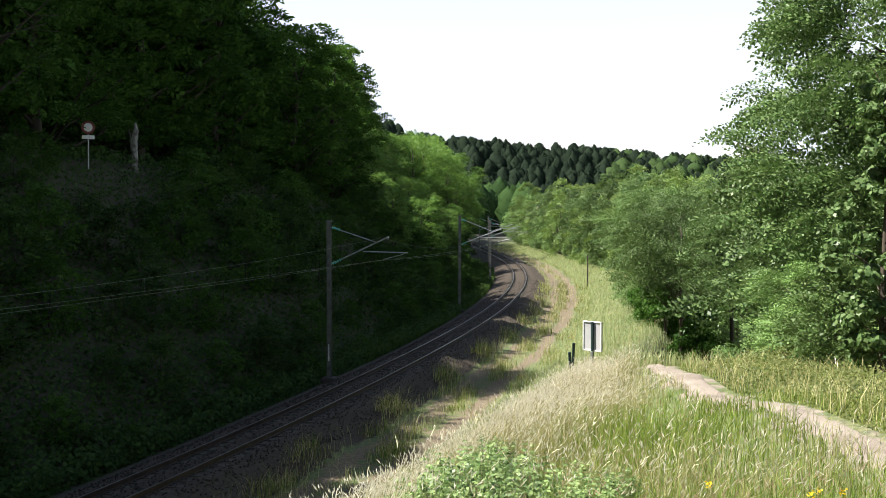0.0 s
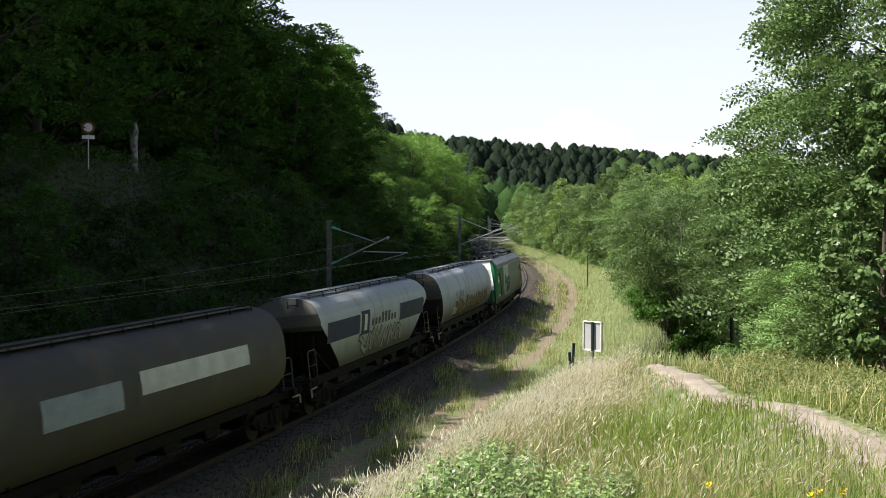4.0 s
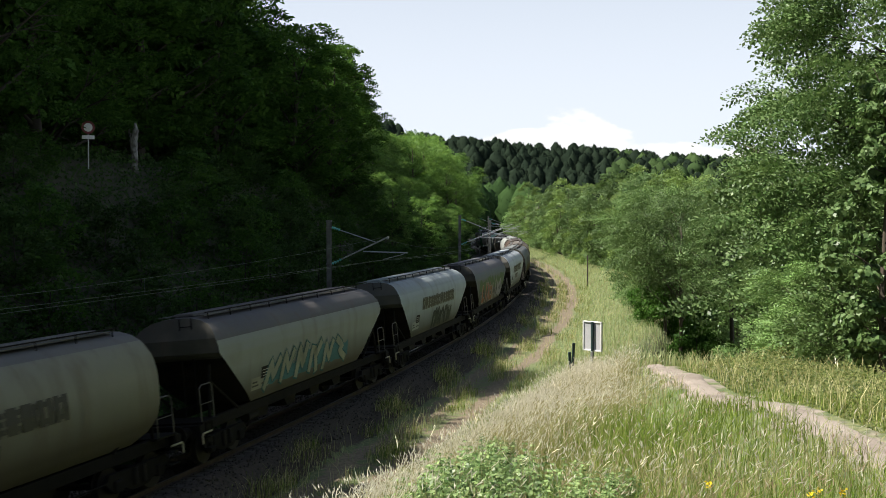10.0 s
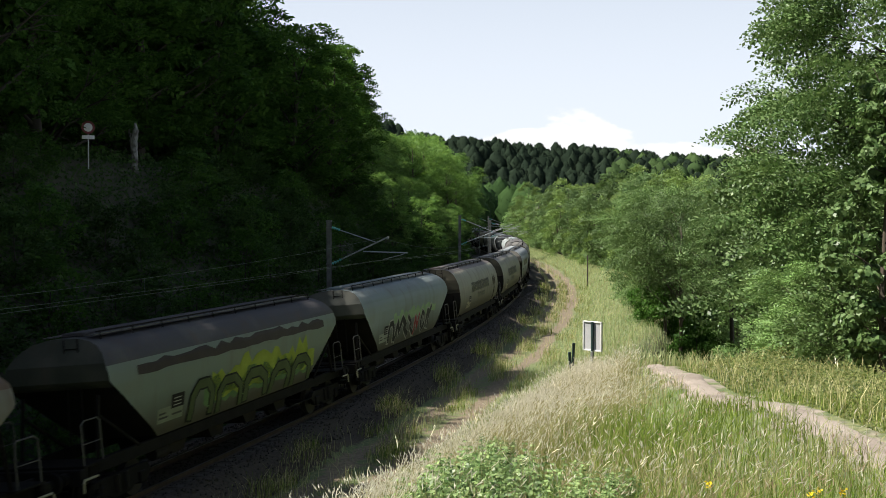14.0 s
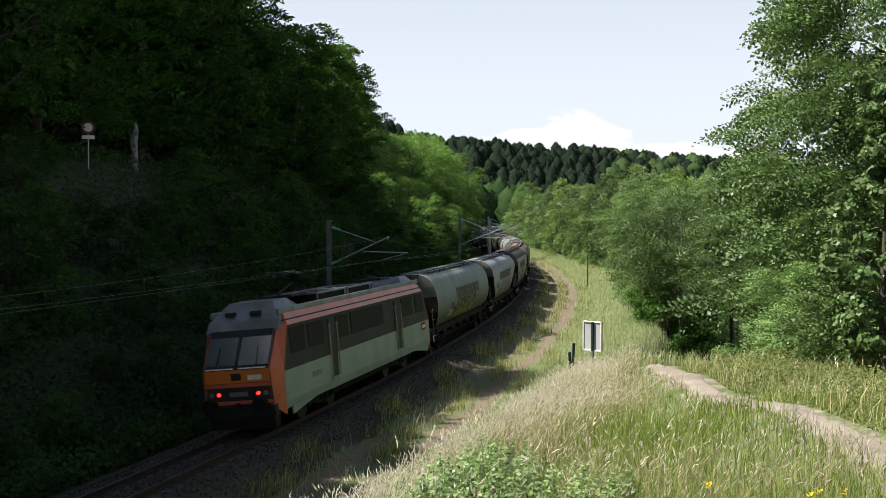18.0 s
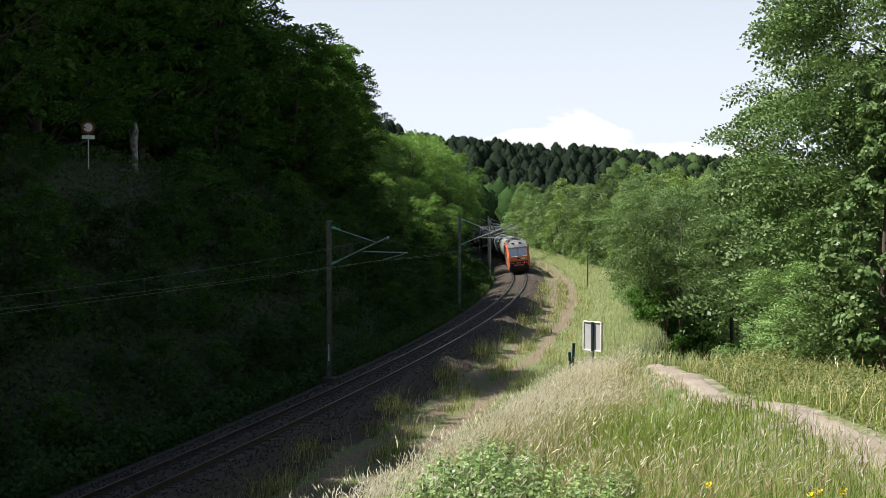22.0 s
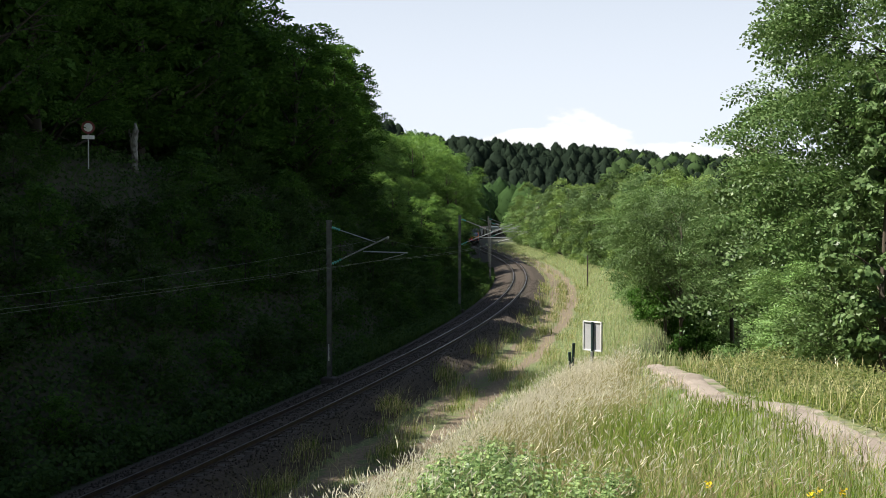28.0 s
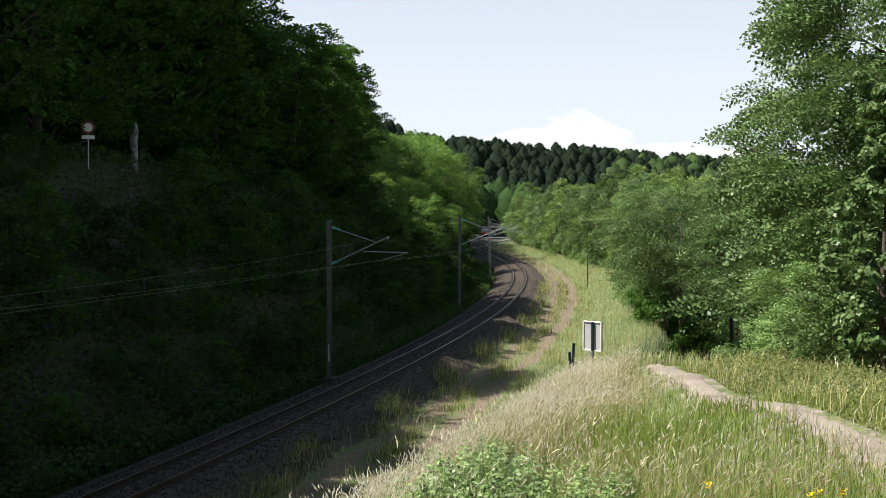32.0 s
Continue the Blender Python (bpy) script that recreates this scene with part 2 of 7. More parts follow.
# ---- mesh helpers ----
class Geo:
    """Collects vertices and faces of one part."""

    def __init__(self):
        self.v, self.f = [], []

    def put(self, verts, faces):
        n = len(self.v)
        self.v += [tuple(p) for p in verts]
        self.f += [tuple(i + n for i in face) for face in faces]
        return self

    def box(self, x0, x1, y0, y1, z0, z1, c=0.0, m=None):
        """A box with chamfered edges."""
        c = min(c, (x1 - x0) / 2.01, (y1 - y0) / 2.01, (z1 - z0) / 2.01)
        if c <= 0:
            vs = [(x, y, z) for x in (x0, x1) for y in (y0, y1) for z in (z0, z1)]
            fs = [(0, 1, 3, 2), (4, 6, 7, 5), (0, 4, 5, 1), (2, 3, 7, 6), (0, 2, 6, 4), (1, 5, 7, 3)]
        else:
            vs, idx = [], {}
            lo, hi = (x0, y0, z0), (x1, y1, z1)
            for s in [(a, b, d) for a in (0, 1) for b in (0, 1) for d in (0, 1)]:
                for ax in range(3):
                    p = []
                    for k in range(3):
                        e = hi[k] if s[k] else lo[k]
                        p.append(e if k == ax else e + (-c if s[k] else c))
                    idx[s, ax] = len(vs)
                    vs.append(tuple(p))
            fs = []
            for ax in range(3):
                a, b = [k for k in range(3) if k != ax]
                for side in (0, 1):
                    q = []
                    for u, w in ((0, 0), (1, 0), (1, 1), (0, 1)):
                        s = [0, 0, 0]
                        s[ax], s[a], s[b] = side, u, w
                        q.append(idx[tuple(s), ax])
                    fs.append(tuple(q))
                for u in (0, 1):
                    for w in (0, 1):
                        s0, s1 = [0, 0, 0], [0, 0, 0]
                        s0[a] = s1[a] = u
                        s0[b] = s1[b] = w
                        s1[ax] = 1
                        s0, s1 = tuple(s0), tuple(s1)
                        fs.append((idx[s0, a], idx[s1, a], idx[s1, b], idx[s0, b]))
            for s in [(a, b, d) for a in (0, 1) for b in (0, 1) for d in (0, 1)]:
                fs.append((idx[s, 0], idx[s, 1], idx[s, 2]))
        if m is not None:
            vs = [m @ Vector(p) for p in vs]
        return self.put(vs, fs)

    def tube(self, a, b, r0, r1=None, n=8, cap=True):
        a, b = Vector(a), Vector(b)
        r1 = r0 if r1 is None else r1
        d = (b - a).normalized()
        u = d.orthogonal().normalized()
        w = d.cross(u)
        ring = [(math.cos(2 * math.pi * i / n), math.sin(2 * math.pi * i / n)) for i in range(n)]
        vs = [a + (u * x + w * y) * r0 for x, y in ring] + [b + (u * x + w * y) * r1 for x, y in ring]
        fs = [(i, (i + 1) % n, n + (i + 1) % n, n + i) for i in range(n)]
        if cap:
            fs += [tuple(range(n - 1, -1, -1)), tuple(range(n, 2 * n))]
        return self.put(vs, fs)

    def pipe(self, pts, r, n=6):
        """A tube that follows points; r is one radius or one for each."""
        pts = [Vector(p) for p in pts]
        rs = r if isinstance(r, (list, tuple)) else [r] * len(pts)
        u, vs, fs = None, [], []
        for i, p in enumerate(pts):
            d = (pts[min(i + 1, len(pts) - 1)] - pts[max(i - 1, 0)]).normalized()
            u = d.orthogonal().normalized() if u is None else (u - d * u.dot(d)).normalized()
            w = d.cross(u)
            vs += [p + (u * math.cos(2 * math.pi * k / n) + w * math.sin(2 * math.pi * k / n)) * rs[i] for k in range(n)]
        for i in range(len(pts) - 1):
            fs += [(i * n + k, i * n + (k + 1) % n, (i + 1) * n + (k + 1) % n, (i + 1) * n + k) for k in range(n)]
        fs += [tuple(range(n - 1, -1, -1)), tuple(range((len(pts) - 1) * n, len(pts) * n))]
        return self.put(vs, fs)

    def prism(self, outline, axis, lo, hi):
        """An outline in two axes, drawn out along the third (0, 1 or 2)."""
        n = len(outline)

        def at(p, h):
            q = list(p)
            q.insert(axis, h)
            return q
        vs = [at(p, lo) for p in outline] + [at(p, hi) for p in outline]
        fs = [(i, (i + 1) % n, n + (i + 1) % n, n + i) for i in range(n)]
        fs += [tuple(range(n - 1, -1, -1)), tuple(range(n, 2 * n))]
        return self.put(vs, fs)

    def mesh(self, name, fix=True):
        me = bpy.data.meshes.new(name)
        me.from_pydata(self.v, [], self.f)
        if fix:
            bm = bmesh.new()
            bm.from_mesh(me)
            bmesh.ops.recalc_face_normals(bm, faces=bm.faces)
            bm.to_mesh(me)
            bm.free()
        return me


def part(name, geo, material, parent=None, label="", smooth=False, fix=True):
    """Links a Geo (or a ready mesh) as one mesh object under a thing."""
    me = geo.mesh(name, fix) if isinstance(geo, Geo) else geo
    if material is not None and not me.materials:
        me.materials.append(material)
    if smooth:
        me.shade_smooth()
    ob = new(name, me)
    ob.parent = parent
    return tagged(ob, label)


def thing(name, label, category, group="", kind="", at=None):
    ob = new(name)
    ob.empty_display_size = 0.3
    if at is not None:
        ob.matrix_basis = at
    return tagged(ob, label, category, group, kind)


def quads_mesh(name, quads, material):
    """A mesh of loose quads from an array (n, 4, 3)."""
    n = len(quads)
    me = bpy.data.meshes.new(name)
    me.vertices.add(4 * n)
    me.vertices.foreach_set("co", quads.astype(np.float32).ravel())
    me.loops.add(4 * n)
    me.loops.foreach_set("vertex_index", np.arange(4 * n, dtype=np.int32))
    me.polygons.add(n)
    me.polygons.foreach_set("loop_start", np.arange(0, 4 * n, 4, dtype=np.int32))
    me.update(calc_edges=True)
    me.materials.append(material)
    return me


def unit(a):
    return a / np.maximum(np.linalg.norm(a, axis=-1, keepdims=True), 1e-9)


def leaf_quads(rng, pos, normal, length, width, droop=0.3):
    """Rhombic leaves, each folded a little along its rib, at the places pos."""
    n = len(pos)
    along = unit(np.cross(normal, rng.normal(size=(n, 3))))
    along[:, 2] -= droop * rng.random(n)
    along = unit(along)
    side = unit(np.cross(along, normal))
    size = length * rng.uniform(0.65, 1.3, (n, 1))
    half = size * width / length * 0.5
    up = unit(np.cross(side, along)) * half * 0.35
    base, tip = pos - along * size * 0.5, pos + along * size * 0.5
    mid = pos - along * size * 0.05
    return np.stack([base, mid + side * half + up, tip, mid - side * half + up], 1)


# ---- the line of the railway ----
BEND = (0.5912, -0.9949, -11.2679, 35.4813, -17.0071)   # x of the track over y / 100


def _heading(y):
    if y < 12:
        y = 12.0
    y = min(y, 255.0)
    return np.arctan(np.polyval(np.polyder(BEND), y / 100) / 100)


def _line():
    """The centre line in one-metre steps, from far behind to far ahead."""
    fore = [(float(np.polyval(BEND, 0.5)), 50.0)]
    bend = 0.0
    for _ in range(900):
        if fore[-1][1] > 255:
            bend = min(bend + (0.07 if fore[-1][1] < 385 else 0.5), 84.0)
        h = _heading(fore[-1][1]) + radians(bend)
        fore.append((fore[-1][0] + math.sin(h), fore[-1][1] + math.cos(h)))
    back = [fore[0]]
    for _ in range(560):
        h = _heading(back[-1][1])
        back.append((back[-1][0] - math.sin(h), back[-1][1] - math.cos(h)))
    return np.array(back[:0:-1] + fore), -560.0


LINE, LINE_0 = _line()


def on_line(s):
    """The place at arc length s along the centre line (0 at y = 50)."""
    i = np.arange(len(LINE)) + LINE_0
    return float(np.interp(s, i, LINE[:, 0])), float(np.interp(s, i, LINE[:, 1]))


def line_x(y):
    return np.interp(y, LINE[:, 1], LINE[:, 0])


def line_s(y):
    return float(np.interp(y, LINE[:, 1], np.arange(len(LINE)) + LINE_0))


def along(s, off=0.0, z=0.0):
    """A point beside the line; off is to the right of travel."""
    (x0, y0), (x1, y1) = on_line(s - 0.5), on_line(s + 0.5)
    d = math.hypot(x1 - x0, y1 - y0)
    x, y = on_line(s)
    return Vector((x + off * (y1 - y0) / d, y - off * (x1 - x0) / d, z))


CANT = 0.15                          # the right rail lies this much higher in the curve


def bed(off):
    """Height of the tilted track plane beside the line."""
    return CANT * (off + 0.753) / 1.506


def smooth(a, b, x):
    t = np.clip((x - a) / (b - a), 0, 1)
    return t * t * (3 - 2 * t)


def bank_top(y):
    return np.interp(y, [-60, 0, 4, 8, 12, 16, 20, 24, 30, 45, 80, 120, 200, 320], [6.2, 5.55, 5.4, 5.0, 4.55, 4.25, 4.1, 4.0, 3.4, 2.4, 1.6, 0.9, 0.15, 0.0])


def lane_x(y):
    y = np.asarray(y, float)
    return 3.18 + 0.028 * y + np.maximum(y - 17, 0) ** 1.5 * 0.05


def height(x, y):
    """The ground everywhere."""
    x, y = np.asarray(x, float), np.asarray(y, float)
    o = x - line_x(y)
    # formation, ballast shoulder and the track beside it
    z = np.interp(o, [-5.2, -3.6, -3.0, -1.75, 1.75, 3.0, 3.6, 6.6], [-0.55, -0.75, -0.7, -0.195, -0.195, -0.7, -0.62, -0.45])
    z = z + np.interp(o, [-3.2, -1.75, 1.75, 3.6, 4.6], [0.0, bed(-1.75), bed(1.75), 0.12, 0.0])
    # heaps of old ballast beside the track
    heap = np.clip(np.sin(y * 0.83) + 0.7 * np.sin(y * 0.37 + 1.0) + 0.3, 0, None)
    z = z + 0.24 * heap * np.exp(-((o - 2.9) / 0.42) ** 2)
    # bank up to the camera's meadow
    top = bank_top(y)
    start = np.interp(y, [16, 26], [6.95, 7.0])
    rise = np.clip((o - start) * 0.74, 0, None)
    right = -0.45 + np.minimum(rise, top + 0.45)
    soft = 0.25 * np.exp(-((rise - top - 0.45) / 0.8) ** 2)
    right = right - soft
    # meadow falls away behind its crest, more to the right
    right = right + 0.42 * smooth(-1.1, -0.2, x - lane_x(y)) * smooth(4, 11, y) * smooth(24, 19, y)
    away = np.clip(x - lane_x(y) - 2.0, 0, 40) * 0.05 + np.clip(y - 18, 0, 16) * smooth(1.0, 3.4, o - 12.5) * 0.2
    right = right - away * smooth(10, 16, o)
    # the lane drops into a hollow
    right = right - 1.9 * smooth(12.6, 14.3, o) * smooth(18.0, 24.0, y) * smooth(56, 46, y)
    z = np.where(o > 6.6, right, z)
    # cutting slope, ledge with the forest road, hill
    ledge = np.interp(y, [-80, 20, 60, 120, 220, 330], [11.5, 10.4, 10.2, 8.5, 7.0, 7.0])
    lo = -o - 5.2
    left = np.minimum(-0.55 + lo * 0.93, ledge)
    hill = np.clip(-o - 22.0, 0, 50) * 0.92
    left = left + hill * (1 - 0.6 * smooth(88, 125, y))
    z = np.where(o < -5.2, left, z)
    # the ridge that closes the valley
    ridge = smooth(525, 660, y) * np.interp(x, [-400, -28, 39, 154, 300, 600], [52, 48, 42, 33, 26, 20]) + smooth(-10, -60, x) * smooth(300, 420, y) * 14
    w = smooth(300, 380, y) * smooth(4, 12, np.abs(o))
    z = z * (1 - w) + ridge * w
    rough = np.sin(x * 0.9 + y * 0.37) * np.cos(y * 0.8 - x * 0.31) * 0.07 + np.sin(x * 2.3 - y * 1.7) * 0.025
    return z + rough * smooth(3.4, 7.5, np.abs(o)) * 1.0
# ---- ground, one sheet to the horizon ----
def ground_material():
    m, nt, p = shader("meadow_ground")
    att = nt.nodes.new("ShaderNodeVertexColor")
    att.layer_name = "cover"
    sep = nt.nodes.new("ShaderNodeSeparateColor")
    nt.links.new(att.outputs[0], sep.inputs[0])
    big, fine = noise_at(nt, 0.35, 6.0), noise_at(nt, 9.0, 5.0, 0.3, 0.7)
    grass = mixed(nt, big, (0.13, 0.175, 0.058), (0.24, 0.235, 0.115))
    grass = mixed(nt, fine, grass, (0.075, 0.105, 0.038))
    soil = mixed(nt, fine, (0.23, 0.18, 0.122), (0.11, 0.088, 0.058))
    stone = mixed(nt, fine, (0.072, 0.052, 0.036), (0.034, 0.026, 0.019))
    gravel = mixed(nt, fine, (0.33, 0.28, 0.235), (0.22, 0.185, 0.15))
    litter = mixed(nt, fine, (0.045, 0.040, 0.024), (0.028, 0.036, 0.016))

    def mask(socket):
        s = add(nt, "Math")
        s.operation = "ADD"
        nz = noise_at(nt, 2.6, 6.0, 0.25, 0.75)
        half = add(nt, "MapRange", **{"To Min": -0.35, "To Max": 0.35})
        nt.links.new(nz, half.inputs[0])
        nt.links.new(socket, s.inputs[0])
        nt.links.new(half.outputs[0], s.inputs[1])
        r = add(nt, "MapRange", **{"From Min": 0.38, "From Max": 0.62})
        nt.links.new(s.outputs[0], r.inputs[0])
        return r.outputs[0]
    c = mixed(nt, mask(sep.outputs[0]), grass, soil)
    c = mixed(nt, mask(sep.outputs[1]), c, stone)
    c = mixed(nt, mask(sep.outputs[2]), c, gravel)
    lit = mask(att.outputs["Alpha"])
    c = mixed(nt, lit, litter, c)
    nt.links.new(c, p.inputs["Base Color"])
    p.inputs["Roughness"].default_value = 0.95
    bumped(nt, p, fine, 0.5, 0.04)
    return m


def steps(*spans):
    out = []
    for a, b, d in spans:
        out += list(np.arange(a, b, d))
    return np.array(out + [spans[-1][1]])


def build_ground():
    us = steps((-4000, -500, 500), (-500, -100, 40), (-100, -40, 6), (-40, -6, 1.2), (-6, 8, 0.35), (8, 15, 0.4), (15, 21, 0.2), (21, 24, 0.45), (24, 60, 2.5), (60, 200, 20), (200, 600, 80), (600, 4200, 600))
    vs = steps((-900, -60, 60), (-60, 0, 4), (0, 40, 0.6), (40, 130, 1.5), (130, 340, 6), (340, 720, 10), (720, 4600, 400))
    U, V = np.meshgrid(us, vs)
    X = line_x(V) + U
    Z = height(X, V)
    Z[V > 800] = np.minimum(Z[V > 800], 20)
    nx, ny = len(us), len(vs)
    co = np.stack([X, V, Z], -1).reshape(-1, 3)
    i = np.arange(nx * ny).reshape(ny, nx)
    faces = np.stack([i[:-1, :-1], i[:-1, 1:], i[1:, 1:], i[1:, :-1]], -1).reshape(-1, 4)
    me = bpy.data.meshes.new("ground")
    me.from_pydata(co.tolist(), [], faces.tolist())
    o, y, x = U.ravel(), V.ravel(), X.ravel()
    wob = np.sin(y * 0.35) * 0.35 + np.sin(y * 1.3) * 0.15
    rut = np.exp(-((o - 4.0 - wob * 0.5) / 0.42) ** 2) + np.exp(-((o - 5.6 - wob * 0.5) / 0.48) ** 2)
    far = smooth(100, 140, y)
    rut = np.maximum(rut * (1 - 0.35 * far), 0.40 * np.exp(-((o - 4.7) / 1.6) ** 2))
    soil = np.clip(rut * (1 + 0.5 * smooth(60, 100, y)), 0, 1)
    ballast = 1 - smooth(2.8, 3.7, np.abs(o))
    lane = np.where(y < 60, 0.62 * (1 - smooth(0.25, 0.6, np.abs(x - lane_x(y)))), 0)
    litter = smooth(-2.7, -3.5, o) + smooth(15.5, 17.5, o) * smooth(24, 28, y) + smooth(300, 330, y)
    cover = np.stack([soil, ballast, lane, 1 - np.clip(litter, 0, 1)], -1).astype(np.float32)
    att = me.color_attributes.new("cover", "FLOAT_COLOR", "POINT")
    att.data.foreach_set("color", cover.ravel())
    me.materials.append(ground_material())
    me.shade_smooth()
    return tagged(new("ground", me), "grassy railway cutting with a dirt service track and gravel lane", "ground", kind="structure")


build_ground()


def build_lane():
    """The gravel lane: a slightly crowned strip with crumbling edges, and loose stones on it."""
    rng = np.random.default_rng(14)
    ys = np.concatenate([np.arange(-70.0, -6.0, 0.8), np.arange(-6.0, 34.0, 0.12)])
    us = np.linspace(-1, 1, 9)
    half = 0.19 + 0.03 * np.sin(ys * 1.7) + 0.02 * np.sin(ys * 4.1 + 1) + rng.normal(size=len(ys)) * 0.012
    X = lane_x(ys)[:, None] + us[None] * half[:, None] + 0.03 * np.sin(ys * 0.9)[:, None]
    Y = np.repeat(ys[:, None], 9, 1)
    Z = height(X, Y) + 0.022 * (1 - us[None] ** 4) + rng.normal(size=X.shape) * 0.004 - 0.012 * (np.abs(us[None]) > 0.99)
    co = np.stack([X, Y, Z], -1).reshape(-1, 3)
    i = np.arange(len(co)).reshape(X.shape)
    fs = np.stack([i[:-1, :-1], i[:-1, 1:], i[1:, 1:], i[1:, :-1]], -1).reshape(-1, 4)
    me = bpy.data.meshes.new("gravel_lane")
    me.from_pydata(co.tolist(), [], fs.tolist())
    me.materials.append(surface("lane_gravel", (0.34, 0.29, 0.245), (0.23, 0.19, 0.155), 0.95, 0, 2.2, 26.0, 0.6))
    me.shade_smooth()
    tagged(new("gravel_lane", me), "narrow pale gravel lane through the meadow", "lane", kind="structure")


build_lane()


# ---- permanent way ----
def build_track():
    track = thing("railway_track", "single electrified railway track on brown stone ballast, curving away", "railway track", kind="structure")
    prof = [(-0.07, -0.17), (0.07, -0.17), (0.07, -0.155), (0.012, -0.135), (0.012, -0.05), (0.036, -0.035), (0.036, -0.004), (0.028, 0.0),
            (-0.028, 0.0), (-0.036, -0.004), (-0.036, -0.035), (-0.012, -0.05), (-0.012, -0.135), (-0.07, -0.155)]
    ss = list(np.arange(-60, 380, 1.5))
    for off in (-0.753, 0.753):
        g, n = Geo(), len(prof)
        vs, fs = [], []
        for s in ss:
            c = along(s, off, bed(off))
            e = along(s, off + 1, bed(off + 1)) - c
            vs += [c + e * u + Vector((0, 0, w)) for u, w in prof]
        for i in range(len(ss) - 1):
            fs += [(i * n + k, i * n + (k + 1) % n, (i + 1) * n + (k + 1) % n, (i + 1) * n + k) for k in range(n)]
        g.put(vs, fs)
        rail = part("rail", g, M_RAIL, track, "worn steel rail with polished head")
        rail.data.materials.append(M_RAILTOP)
        for p in rail.data.polygons:
            if p.index % n in (6, 7, 8):
                p.material_index = 1
    # sleepers with fastenings
    g = Geo()
    g.prism([(-1.25, -0.33), (1.25, -0.33), (1.25, -0.19), (0.95, -0.172), (0.55, -0.172), (0.3, -0.21), (-0.3, -0.21), (-0.55, -0.172), (-0.95, -0.172), (-1.25, -0.19)], 1, -0.13, 0.13)
    for s in (-0.753, 0.753):
        for d in (-0.11, 0.11):
            g.box(s + d - 0.03, s + d + 0.03, -0.05, 0.05, -0.172, -0.13, 0.01)
    me = g.mesh("sleeper")
    me.materials.append(M_SLEEPER)

    def spot(s):
        a, b = along(s), along(s, 1.0)
        return Matrix.Translation((a.x, a.y, CANT / 2)) @ Matrix.Rotation(math.atan2(b.y - a.y, b.x - a.x), 4, "Z") @ Matrix.Rotation(-math.asin(CANT / 1.506), 4, "Y")
    for k in range(260):
        ob = new("sleeper", me)
        ob.parent = track
        ob.matrix_basis = spot(-34 + k * 0.6)
    far = Geo()
    for k in range(260, 520):
        m = spot(-34 + k * 0.6)
        far.box(-1.25, 1.25, -0.13, 0.13, -0.33, -0.18, 0, m)
    tagged(part("sleepers", far, M_SLEEPER, track), kind="stuff")


build_track()


def build_ballast():
    """Loose stones between and beside the sleepers."""
    rng = np.random.default_rng(5)
    n = 19000
    s = rng.uniform(-34, 70, n) ** 1.0
    off = rng.uniform(-2.7, 2.7, n)
    keep = rng.random(n) < np.interp(s, [-34, 20, 70], [1, 0.7, 0.35])
    s, off = s[keep], off[keep]
    n = len(s)
    cs = np.arange(-40, 80, 0.5)
    c0 = np.array([along(a)[:2] for a in cs])
    c1 = np.array([along(a, 1.0)[:2] for a in cs])
    px = np.interp(s, cs, c0[:, 0]) + off * np.interp(s, cs, (c1 - c0)[:, 0])
    py = np.interp(s, cs, c0[:, 1]) + off * np.interp(s, cs, (c1 - c0)[:, 1])
    pz = height(px, py) + rng.uniform(-0.01, 0.035, n)
    pos = np.stack([px, py, pz], -1)
    octa = np.array([(1, 0, 0), (-1, 0, 0), (0, 1, 0), (0, -1, 0), (0, 0, 1), (0, 0, -1)], float)
    verts = octa[None] * rng.uniform(0.02, 0.05, (n, 6, 1)) * rng.uniform(0.7, 1.3, (n, 6, 3))
    a = rng.uniform(0, 6.28, n)
    ca, sa = np.cos(a), np.sin(a)
    x, y = verts[..., 0].copy(), verts[..., 1].copy()
    verts[..., 0], verts[..., 1] = x * ca[:, None] - y * sa[:, None], x * sa[:, None] + y * ca[:, None]
    verts += pos[:, None]
    tri = np.array([(0, 2, 4), (2, 1, 4), (1, 3, 4), (3, 0, 4), (2, 0, 5), (1, 2, 5), (3, 1, 5), (0, 3, 5)])
    faces = (tri[None] + (np.arange(n) * 6)[:, None, None]).reshape(-1, 3)
    me = bpy.data.meshes.new("ballast")
    me.from_pydata(verts.reshape(-1, 3).tolist(), [], faces.tolist())
    m, nt, p = shader("loose_ballast")
    geo = nt.nodes.new("ShaderNodeNewGeometry")
    nt.links.new(mixed(nt, geo.outputs["Random Per Island"], (0.026, 0.022, 0.017), (0.058, 0.049, 0.037)), p.inputs["Base Color"])
    p.inputs["Roughness"].default_value = 0.9
    me.materials.append(m)
    tagged(new("ballast", me), "brown and grey crushed-stone ballast around the sleepers", "ballast", kind="stuff")


build_ballast()
